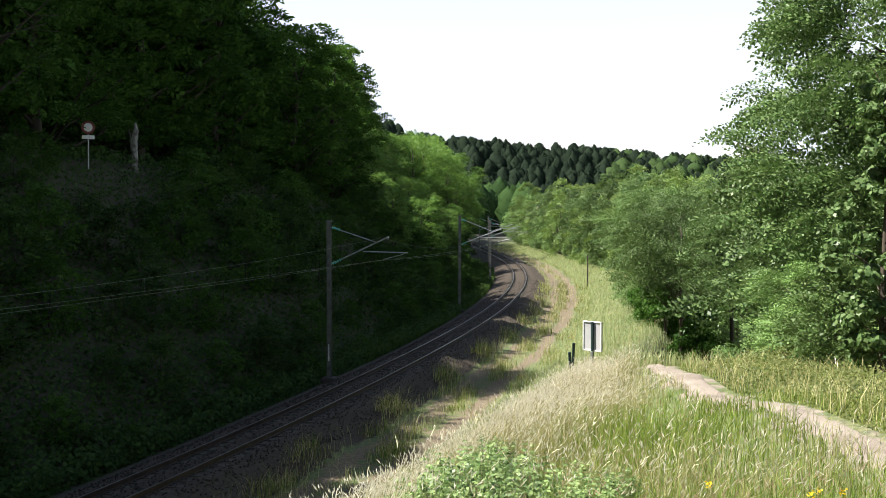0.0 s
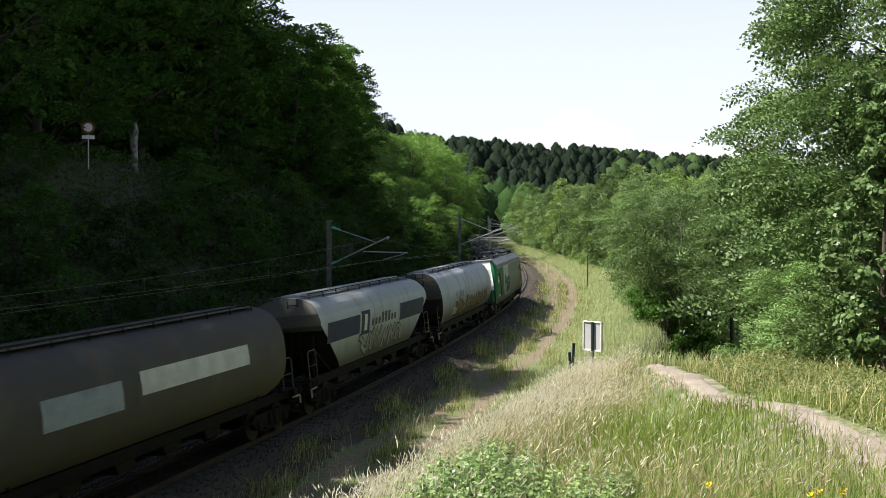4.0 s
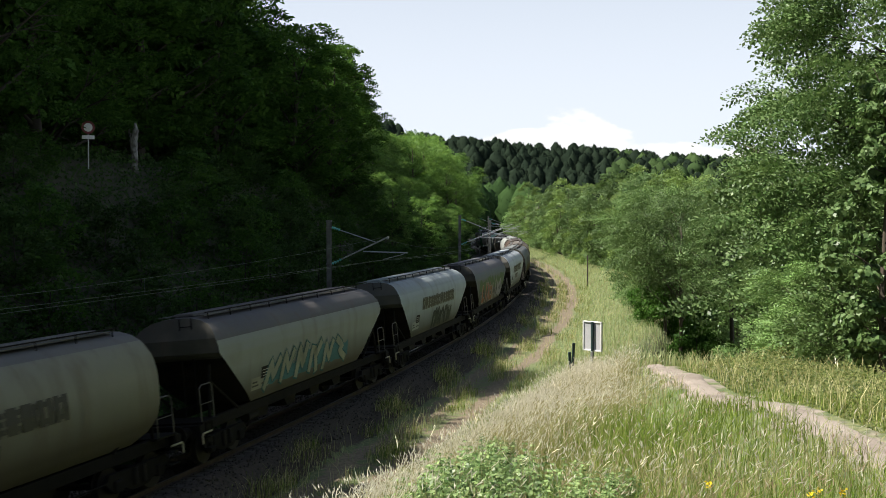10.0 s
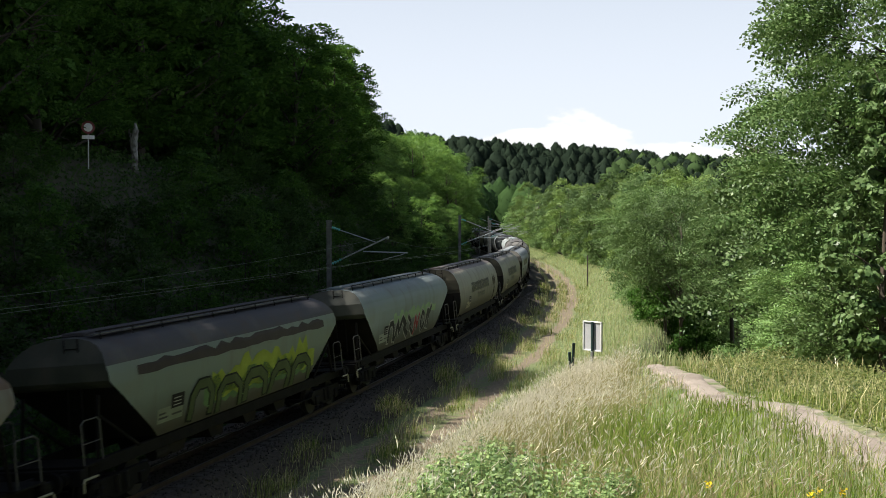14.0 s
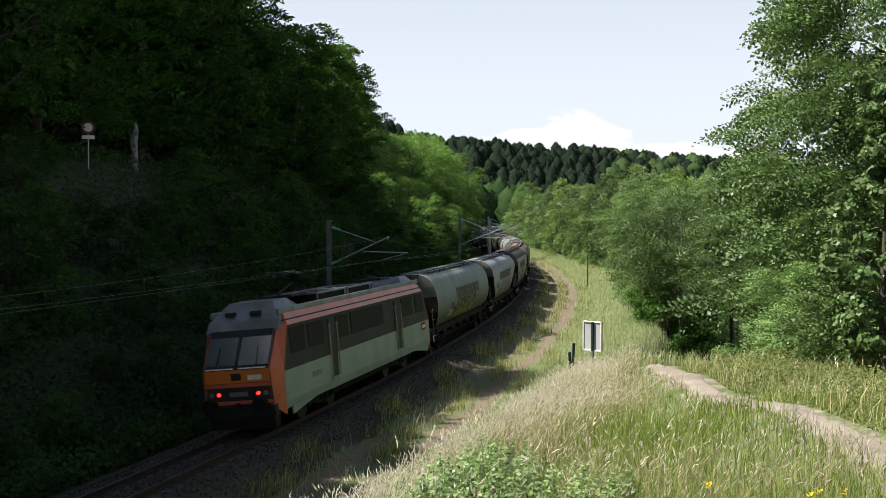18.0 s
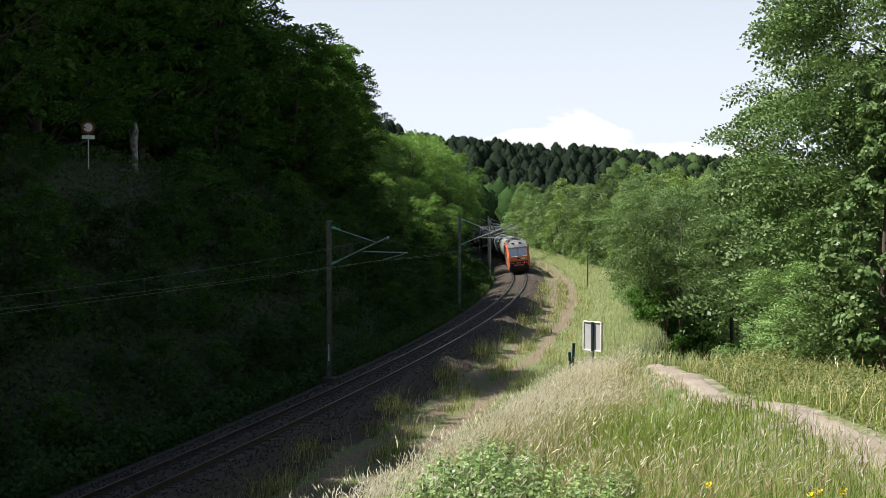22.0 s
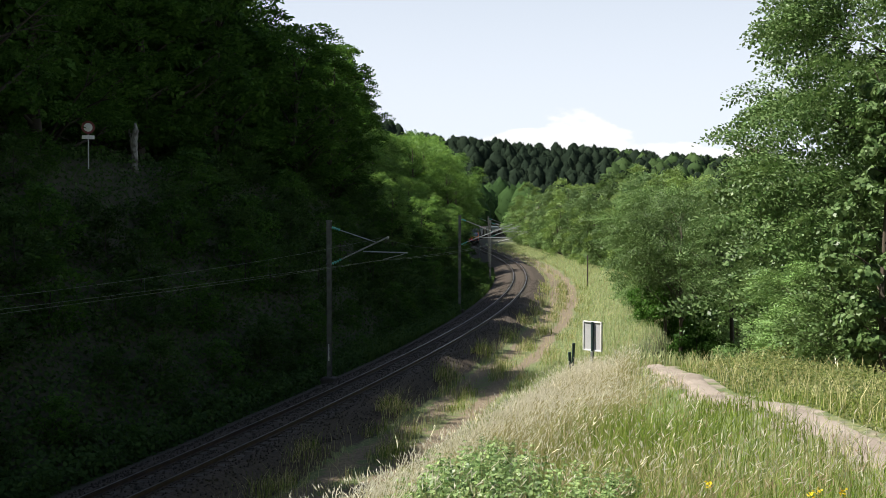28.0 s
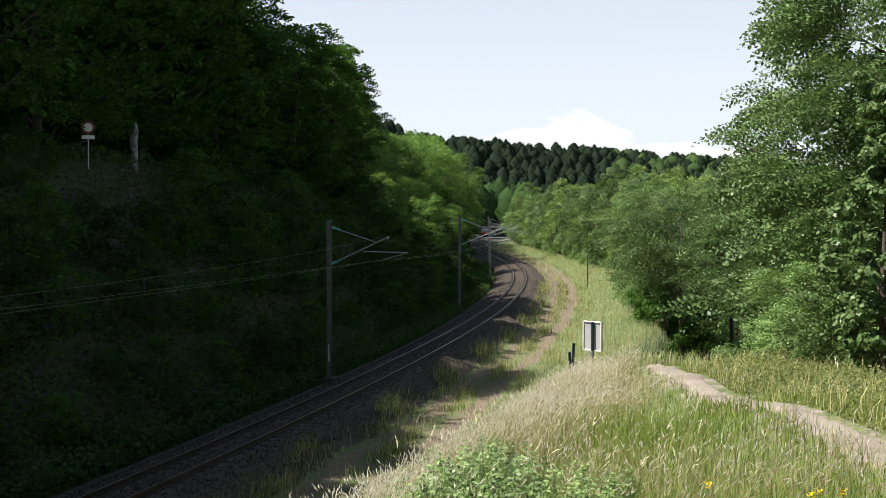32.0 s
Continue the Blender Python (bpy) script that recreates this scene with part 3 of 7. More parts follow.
# ---- trees, shrubs and grass ----
def crown_mesh(name, rng, clumps, leaves, leaf, width, material, flat=0.75, droop=0.3, up=0.5, fronds=0, reach=0.5, form=0.35, toss=0.4):
    """Leaves on the shells of clumps (x, y, z, radius); with fronds, that many leaflets stand in two rows along each outward twig of length reach."""
    clumps = np.array(clumps)
    w = clumps[:, 3] ** 2
    n = leaves // fronds if fronds else leaves
    pick = rng.choice(len(clumps), n, p=w / w.sum())
    d = unit(rng.normal(size=(n, 3)))
    c = clumps[pick]
    r = c[:, 3] * (1 - 0.65 * rng.random(n) ** 1.8)
    pos = c[:, :3] + d * r[:, None] * np.array([1, 1, flat])
    if fronds:
        # each clump is a pad: most of its twigs lie on the upper side
        low = rng.random(n) < 0.22
        d[:, 2] = np.where(low, d[:, 2], np.abs(d[:, 2]))
        pos = c[:, :3] + d * r[:, None] * np.array([1, 1, flat])
    if not fronds:
        normal = unit(d + np.array([0, 0, up]) + rng.normal(size=(n, 3)) * 0.55)
        return quads_mesh(name, leaf_quads(rng, pos, normal, leaf, width, droop), material)
    # twigs run outward from the stem, drooping at the tip; the leaflets lie flat to the light
    out = unit(np.stack([c[:, 0] * 0.25 / np.maximum(c[:, 3], 0.1) + d[:, 0], c[:, 1] * 0.25 / np.maximum(c[:, 3], 0.1) + d[:, 1], d[:, 2] * 0.5 - droop * rng.random(n)], -1) + rng.normal(size=(n, 3)) * 0.35)
    flatness = unit(np.array([0, 0, 1.0]) * up + d * form + rng.normal(size=(n, 3)) * toss)
    side = unit(np.cross(out, flatness))
    face = unit(np.cross(side, out))
    quads = []
    size = rng.uniform(0.7, 1.3, n)
    for k in range(fronds):
        f = (k + 0.5) / fronds
        hand = 1.0 if k % 2 else -1.0
        spread = (1 - 0.55 * f) * leaf * 0.6
        at = pos + out * ((f - 0.3) * reach * size)[:, None] + side * (hand * spread * size)[:, None] - np.array([0, 0, 1.0]) * (f * f * reach * 0.22 * size)[:, None]
        lay = unit(side * hand + out * 0.7 + rng.normal(size=(n, 3)) * 0.25)
        nor = unit(face + side * hand * 0.3 + rng.normal(size=(n, 3)) * 0.3)
        wing = unit(np.cross(lay, nor))
        ln = (leaf * size * rng.uniform(0.75, 1.2, n))[:, None]
        half = ln * width / leaf * 0.5
        fold = unit(np.cross(wing, lay)) * half * 0.3
        quads.append(np.stack([at - lay * ln * 0.5, at + wing * half + fold, at + lay * ln * 0.5, at - wing * half + fold], 1))
    return quads_mesh(name, np.concatenate(quads), material)


def make_tree(seed, label, h, spread, bare, leaf, leaves, material, n_clumps=34, width=0.5, lean=0.0, shape="round", trunk_r=None, bark=None, category="tree", name="tree", twigs=True, puff=0.75, flat=0.6, droop=0.3, up=0.6, fronds=0, reach=0.5, profile=None, form=0.35, toss=0.4):
    """A tree: a tapered trunk with limbs that reach into a crown of leaf clumps. h: height, spread: crown radius, bare: clear trunk,
    profile: (height share, radius share) pairs of the crown's outline."""
    rng = np.random.default_rng(seed)
    tree = thing(name, label, category)
    clumps, g = [], Geo()
    n_clumps = int(n_clumps * 1.7)
    every = max(2, n_clumps // 22)
    r0 = trunk_r or h * 0.018 + 0.03
    top = Vector((lean * h, rng.uniform(-0.04, 0.04) * h, h * 0.86))
    stem = [Vector((0, 0, -0.3)), Vector((0, 0, bare * 0.5)), Vector((lean * h * 0.3, 0.02 * h, bare + (h - bare) * 0.25)), Vector((lean * h * 0.7, -0.01 * h, bare + (h - bare) * 0.6)), top]
    g.pipe(stem, [r0 * 1.25, r0, r0 * 0.75, r0 * 0.45, r0 * 0.12], 8)
    for i in range(n_clumps):
        f = (i + 0.5) / n_clumps
        if profile:
            f = f ** 1.25
        z = bare + (h - bare) * (0.06 + 0.9 * f)
        if profile:
            rad = spread * float(np.interp(f, [p[0] for p in profile], [p[1] for p in profile]))
        elif shape == "round":
            rad = spread * math.sqrt(max(0.06, 1 - (2 * (0.12 + 0.82 * f) - 0.95) ** 2))
        elif shape == "dome":
            rad = spread * (1.02 - (f - 0.27) / 0.75) ** 0.75 if f > 0.27 else spread * (1 - 0.4 * (0.27 - f))
        else:
            rad = spread * (0.75 + 0.35 * math.sin(f * 7 + seed)) * (1 - 0.45 * f)
        a = i * 2.399 + rng.uniform(-0.5, 0.5)
        q = rad * math.sqrt(rng.uniform(0.5 if shape == "dome" or profile else 0.25, 1.0))
        cr = spread * puff * rng.uniform(0.22, 0.42) * (1 - 0.25 * f)
        if profile and rng.random() < 0.12:
            q, cr = q + cr * 0.9, cr * 0.55              # a shoot that stands out of the outline
        c = (math.cos(a) * q + lean * z, math.sin(a) * q, z + rng.uniform(-0.03, 0.03) * h, cr)
        clumps.append(c)
        if i % every == 0:
            b = Vector((lean * z * 0.6, 0, max(bare * 0.6, z - q * 0.75)))
            e = Vector(c[:3])
            m = b.lerp(e, 0.5) + Vector((0, 0, 0.06 * h * rng.uniform(-0.3, 1)))
            rr = r0 * 0.36 * (1 - 0.6 * f)
            g.pipe([b, m, e], [rr, rr * 0.6, rr * 0.15], 5)
            for _ in range(2 if twigs and h > 3.5 else 0):
                tip = e + Vector(rng.normal(size=3)) * cr * 0.6
                g.pipe([m.lerp(e, 0.6), tip], [rr * 0.3, rr * 0.06], 4)
    part("trunk", g, bark or M_BARK, tree, smooth=True, fix=False)
    part("crown", crown_mesh("crown", rng, clumps, leaves, leaf, leaf * width, material, flat, droop, up, fronds, reach, form, toss), None, tree)
    return tree


def place(base, x, y, turn=0.0, scale=1.0, sink=0.0, first=False, tall=1.0, label=""):
    m = pose(x, y, float(height(x, y)) - sink, 0, 0, turn) @ Matrix.Diagonal((scale, scale, scale * tall, 1))
    if first:
        base.matrix_basis = m
        ob = base
    else:
        ob = copy_thing(base, Matrix.Identity(4))
        ob.matrix_basis = m
    return tagged(ob, label)


def plant(bases, spots, group, sink=0.0):
    """Spreads copies of the base trees over spots (x, y, scale)."""
    rng = np.random.default_rng(len(spots) * 7 + 1)
    used = set()
    for i, (x, y, sc) in enumerate(spots):
        b = bases[i % len(bases)]
        place(b, x, y, float(rng.uniform(0, 360)), sc, sink, b.name not in used, float(rng.uniform(0.9, 1.12)))
        used.add(b.name)
    for b in bases:
        if b.name not in used:
            for o in (*b.children_recursive, b):
                bpy.data.objects.remove(o)


GROUP_R, GROUP_M, GROUP_L = "trees beside the gravel lane", "trees along the grass verge", "trees on the cutting's hillside"

# large ashes beside the lane
TALL = ((0.0, 0.90), (0.10, 1.02), (0.22, 1.10), (0.40, 1.0), (0.60, 0.85), (0.82, 0.5), (1.0, 0.15))
BROAD = ((0.0, 0.6), (0.2, 0.95), (0.5, 1.0), (0.75, 0.8), (1.0, 0.3))
big = [make_tree(11, "tall ash tree in full leaf beside the gravel lane", 15.0, 3.7, 1.2, 0.088, 250000, LEAF_ASH, 200, 0.58, puff=0.62, flat=0.75, droop=0.8, up=0.45, fronds=8, reach=0.42, profile=TALL, form=0.9, toss=0.65),
       make_tree(12, "ash tree with glossy green leaves beside the lane", 12.5, 4.4, 0.5, 0.095, 104000, LEAF_ASH, 120, 0.58, puff=0.55, flat=0.75, droop=0.8, up=0.45, fronds=8, reach=0.45, profile=BROAD, form=0.9, toss=0.65)]
for b in big:
    tagged(b, group=GROUP_R)
place(big[0], 10.25, 20.2, 0, 1.0, 0.1, True)
place(big[1], 13.2, 21.5, 30, 1.05, 0.1, True)
for x, y, sc in ((13.0, 15.5, 0.9), (14.5, 28.0, 1.0), (11.6, 25.5, 0.72), (11.3, 22.6, 1.15)):
    place(big[1], x, y, x * 40, sc, 0.1)
hedge = [make_tree(31 + k, "leafy hazel bush at the edge of the lane", 4.2, 2.3, 0.15, 0.095, 17000, LEAF_MID, 40, 0.6, 0.0, "wild", 0.05, None, "bush", "bush", puff=0.62, flat=0.8, up=0.7, droop=0.6, fronds=6, reach=0.32, form=0.7) for k in range(2)]
for b in hedge:
    tagged(b, group="bushes beside the lane")
plant(hedge, [(6.6, 18.2, 0.5), (6.35, 19.1, 0.5), (6.9, 17.3, 0.52), (7.2, 16.6, 0.55), (7.0, 16.4, 0.7), (8.6, 15.0, 0.8), (8.4, 20.0, 0.9), (10.1, 24.5, 1.0), (10.4, 13.6, 0.9), (14.6, 38.0, 1.1), (15.6, 44.0, 1.2), (10.3, 47.0, 0.75), (10.9, 51.5, 0.85), (11.6, 56.0, 0.95), (12.4, 61.0, 1.0), (16.5, 58.0, 1.2)], "", 0.15)
ivy = make_tree(37, "ivy-clad sapling with broad glossy leaves at the edge of the lane", 4.6, 0.95, 0.1, 0.085, 13000, LEAF_ASH, 44, 0.85, 0.0, "wild", 0.06, None, "bush", "bush", puff=0.7, up=0.3, droop=0.5)
tagged(ivy, group="bushes beside the lane")
place(ivy, 6.25, 14.6, 0, 1.0, 0.1, True)

# tall bushes that close the far side of the hollow
for i, (x, y, sc) in enumerate(((9.3, 27.0, 0.85), (10.1, 29.6, 0.9), (11.4, 32.5, 1.0))):
    place(hedge[i % 2], x, y, i * 130.0, sc, 0.15, False, 1.9)
# robinias and young ashes along the verge
ROWS = ((9.0, 2.9, LEAF_ROB), (7.6, 2.7, LEAF_MID), (8.4, 2.8, LEAF_ASH))
rob = [make_tree(51 + k, "young robinia tree with light green leaves on the grass verge", h, sp, 0.3, 0.13, 23000, mat, 17, 0.42, 0.0, "round", puff=0.72, flat=0.75, up=0.55, droop=0.5, fronds=8, reach=0.6, form=1.0) for k, (h, sp, mat) in enumerate(ROWS)]
rob_far = [make_tree(57 + k, "robinia tree with light green leaves far along the verge", h, sp, 0.3, 0.22, 11000, mat, 16, 0.45, 0.0, "round", twigs=False, puff=0.74, flat=0.75, up=0.55, droop=0.5, fronds=7, reach=0.8, form=1.0) for k, (h, sp, mat) in enumerate(ROWS)]
for b in rob + rob_far:
    tagged(b, group=GROUP_M)
# trees whose crowns meet over the lane
arch = [make_tree(64, "ash tree arching over the sunken lane", 5.9, 2.7, 3.0, 0.095, 32000, LEAF_MID, 30, 0.46, trunk_r=0.07, puff=0.75, flat=0.6, up=0.6, droop=0.5, fronds=8, reach=0.45, form=0.9)]
tagged(arch[0], group=GROUP_M)
arch.append(make_tree(65, "ash tree with bare stem arching over the sunken lane", 10.0, 3.2, 6.2, 0.095, 32000, LEAF_ASH, 30, 0.45, trunk_r=0.10, puff=0.8, flat=0.6, up=0.6, droop=0.5, fronds=8, reach=0.45, form=0.9))
tagged(arch[1], group=GROUP_M)
seen = set()
for i, (k, x, y, top, sc) in enumerate(((0, 9.0, 39.0, 8.0, 1.0), (0, 9.7, 45.0, 8.3, 0.95), (1, 11.2, 36.0, 8.2, 0.9), (1, 12.2, 41.0, 8.5, 0.9), (0, 10.4, 50.0, 8.7, 1.0), (1, 13.2, 47.0, 8.9, 1.0), (1, 14.0, 38.0, 8.4, 1.0))):
    place(arch[k], x, y, i * 77.0, sc, 0.2, k not in seen, (top - float(height(x, y))) / ((5.9, 10.0)[k] * sc))
    seen.add(k)
# dark-leaved bushes added so the hollow under those crowns reads as black shade
thicket = [make_tree(66 + k, "dense dark-leaved bush added to blacken the lane's shaded hollow", 3.6, 2.2, 0.05, 0.13, 11000, LEAF_DARK, 24, 0.6, 0.0, "wild", 0.05, None, "bush", "bush") for k in range(2)]
for b in thicket:
    tagged(b, group="bushes in the sunken lane")
plant(thicket, [(10.1, 35.0, 0.85), (11.4, 36.0, 1.0), (9.8, 38.0, 0.8), (9.6, 39.0, 0.9), (10.6, 38.2, 1.1), (9.7, 40.5, 0.72), (11.0, 42.5, 1.1), (10.2, 46.0, 1.1), (12.4, 44.0, 1.2)], "", 0.2)
spots, rng = [], np.random.default_rng(4)
for y in np.arange(60, 330, 8.2):
    edge = np.interp(y, [40, 55, 80, 110, 150, 200, 260, 330], [18.0, 17.0, 15.4, 13.0, 10.8, 10.6, 12.0, 14.0])
    for k in range(3 if y < 88 else 2 if y < 150 else 1):
        spots.append((float(line_x(y)) + edge + np.interp(y, [120, 170, 330], [0, 1.2, 0.5]) + k * 4.6 + rng.uniform(-0.8, 1.5), y + rng.uniform(-2, 2), rng.uniform(0.85, 1.05) * (1 + 0.05 * k) * np.interp(y, [60, 80, 100, 200, 330], [0.95, 1.2, 1.35, 1.5, 1.6])))
plant(rob, [p for p in spots if p[1] < 88], GROUP_M, 0.2)
plant(rob_far, [p for p in spots if p[1] >= 88], GROUP_M, 0.2)

fringe = [make_tree(131 + k, "leafy hazel bush at the foot of the verge trees", 3.8, 2.1, 0.1, 0.20, 3600, (LEAF_ASH, LEAF_ROB)[k], 24, 0.55, 0.0, "wild", 0.05, None, "bush", "bush") for k in range(2)]
for b in fringe:
    tagged(b, group="bushes along the verge")
row = []
for y in np.arange(58, 170, 5.0):
    edge = np.interp(y, [40, 52, 77, 143, 208], [15.8, 15.2, 14.0, 10.2, 9.8])
    row.append((float(line_x(y)) + edge + rng.uniform(-0.2, 0.8), y + rng.uniform(-1, 1), rng.uniform(0.7, 1.0)))
plant(fringe, row, "", 0.15)

# the dark wood on the left, and the sunlit slope behind it
oak = [make_tree(71 + k, "tall oak in dense dark leaf on the shaded hillside", h, sp, 0.8, 0.33, 19000, LEAF_DARK, 64, 0.55, 0.0, "round", bark=M_DARKBARK, puff=0.7, up=0.8, fronds=6, reach=0.7) for k, (h, sp) in enumerate(((17.0, 5.2), (15.0, 5.0)))]
oak_far = [make_tree(81, "tall oak of the shaded wood; unseen ones are added", 17.0, 5.4, 0.8, 0.75, 3600, LEAF_DARK, 46, 0.65, twigs=False, bark=M_DARKBARK)]
tagged(oak_far[0], group=GROUP_L)
for b in oak:
    tagged(b, group=GROUP_L)
spots, deep = [], []
for y in np.arange(-10, 72, 7.0):
    # back rows near the camera stand extra tall, unseen, to shade the front crowns
    for k, o in enumerate((-20.0, -27.0, -34.0, -41.0)):
        (spots if k < 2 else deep).append((float(line_x(y)) + o + rng.uniform(-1.5, 1.5), y + rng.uniform(-2.5, 2.5), rng.uniform(1.08, 1.22) * ((1.45 if y < 30 else 1.25) if k > 1 else 1.1 if k else 1.0)))
for y in np.arange(20, 90, 5.0):
    for o in (-24.0, -31.0):
        deep.append((float(line_x(y)) + o + rng.uniform(-1.5, 1.5), y + rng.uniform(-2.0, 2.0), rng.uniform(0.95, 1.15)))
for y in np.arange(74, 88, 7.0):
    for o in (-31.0, -39.0, -47.0):
        deep.append((float(line_x(y)) + o + rng.uniform(-1.5, 1.5), y + rng.uniform(-2.5, 2.5), rng.uniform(1.3, 1.45)))
spots += [(-16.5, 76, 1.05), (-11.6, 82, 0.92), (-9.4, 88, 0.84), (-16, 90, 1.0), (-20, 96, 1.0)]
oak_near = [make_tree(86, "tall oak in dark leaf standing close to the line", 17.0, 5.2, 0.4, 0.17, 26000, LEAF_DARK, 70, 0.55, bark=M_DARKBARK, puff=0.7, up=0.8, fronds=6, reach=0.5)]
tagged(oak_near[0], group=GROUP_L)
for x, y in ((-11.8, 96), (-16.5, 97), (-17.0, 108), (-17.5, 121), (-18.0, 134), (-14.5, 116), (-15.0, 128), (-16.0, 142), (-17.0, 152), (-18.0, 162), (-18.5, 173), (-20.0, 184), (-21.0, 196), (-22.5, 210)):
    rise = float(np.interp(x / y, [-0.16, -0.122, -0.10, -0.073], [0.16, 0.165, 0.145, 0.105]))
    spots.append((x, y, (7.1 + rise * y - float(height(x, y))) / 16.5))
plant(oak_near, [p for p in spots if p[1] < 62 and p[0] > float(line_x(p[1])) - 24], GROUP_L, 0.3)
plant(oak, [p for p in spots if not (p[1] < 62 and p[0] > float(line_x(p[1])) - 24)], GROUP_L, 0.3)
# unseen oaks added behind and beside the camera to shade train and bank
for y in np.arange(-75, -12, 9.0):
    for o in (-11.0, -19.0, -28.0):
        deep.append((float(line_x(y)) + o + rng.uniform(-1.5, 1.5), y + rng.uniform(-2.5, 2.5), rng.uniform(1.1, 1.3)))
for y, sc in ((-6.0, 1.3), (0.0, 1.32), (6.5, 1.25), (12.5, 1.2), (18.5, 1.08)):
    deep.append((float(line_x(y)) - 12.5 + rng.uniform(-1, 1), y, sc))
for x, y in ((-9.5, -11), (-4.0, -13), (2.5, -14), (8.5, -12), (14.5, -9), (-13, -20), (-6, -22), (1, -23), (8, -21), (15, -18), (19, -4), (22, 5), (-16, -31), (-4, -33), (9, -32)):
    deep.append((x + rng.uniform(-1, 1), y + rng.uniform(-1, 1), rng.uniform(0.58, 0.72)))
plant(oak_far, deep, GROUP_L, 0.3)
spots = []
lite = [make_tree(91 + k, "robinia in light green leaf on the sunlit slope", h, sp, 0.3, 0.23, 11000, LEAF_SLOPE, 15, 0.46, twigs=False, puff=0.95, flat=0.75, up=0.7, droop=0.5, fronds=7, reach=0.8, form=0.9) for k, (h, sp) in enumerate(((10.0, 4.0), (8.5, 3.8)))]
for b in lite:
    tagged(b, group="trees on the sunlit slope")
for y in np.arange(96, 345, 9.0):
    for o in (-10.0, -15.0, -20.5, -26.0):
        x = float(line_x(y)) + o + rng.uniform(-1.2, 1.2)
        # the crowns' tops step down towards the bend
        rise = float(np.interp(x / y, [-0.16, -0.073, -0.012, 0.029, 0.047, 0.06], [0.12, 0.095, 0.088, 0.062, 0.045, 0.02]))
        rise = rise * rng.uniform(0.72, 1.0) if o < -12 else rise * rng.uniform(0.45, 0.8)
        top = 7.1 + rise * y
        if y < 160:
            top = min(top, -1.28 * o - 6.0)
        spots.append((x, y + rng.uniform(-2.5, 2.5), min(max((top - float(height(x, y))) / 9.4, 0.55), 2.0)))
plant(lite, spots, "", 0.3)

# shrubs that cover the cutting slope
shrub = [make_tree(111 + k, "dense bramble and hazel shrub on the cutting slope", 3.0, 2.1, 0.05, 0.17, 2400, LEAF_SHRUB if k else LEAF_DARK, 22, 0.6, 0.0, "wild", 0.04, M_DARKBARK, "shrub", "shrub", puff=0.65, up=0.8, fronds=6, reach=0.45) for k in range(3)]
for b in shrub:
    tagged(b, group="shrubs on the cutting slope")
spots = []
for y in np.arange(14, 170, 3.3):
    for o in (-6.2, -8.5, -10.8, -13.1, -15.4):
        if rng.random() < (1.0 if y < 100 else 0.75) and not (o > -7 and y > 140):
            spots.append((float(line_x(y)) + o + rng.uniform(-0.8, 0.8), y + rng.uniform(-1.2, 1.2), rng.uniform(0.75, 1.2) * (0.7 if o > -7 else 1.0) * (0.8 if o < -12.5 and 30 < y < 48 else 0.55 if o < -12.5 and 30 < y < 53 else 1.0)))
for y in np.arange(20, 62, 3.0):
    spots.append((float(line_x(y)) - 17.6 + rng.uniform(-0.8, 0.8), y + rng.uniform(-1, 1), rng.uniform(0.5, 0.7)))
for y in np.arange(30, 150, 2.6):
    spots.append((float(line_x(y)) - 4.6 + rng.uniform(-0.4, 0.2), y + rng.uniform(-1, 1), rng.uniform(0.3, 0.5) * (1.0 if y < 66 else 1.25)))
# the road sign and the dead trunk stand clear
spots = [p for p in spots if not any(abs(p[0] / p[1] - sx / sy) < 0.032 and 36 < p[1] < sy + 3 and p[0] < float(line_x(p[1])) - 14 for sx, sy in ((-17.0, 57.0), (-17.8, 52.0)))]
plant(shrub, spots, "", 0.25)


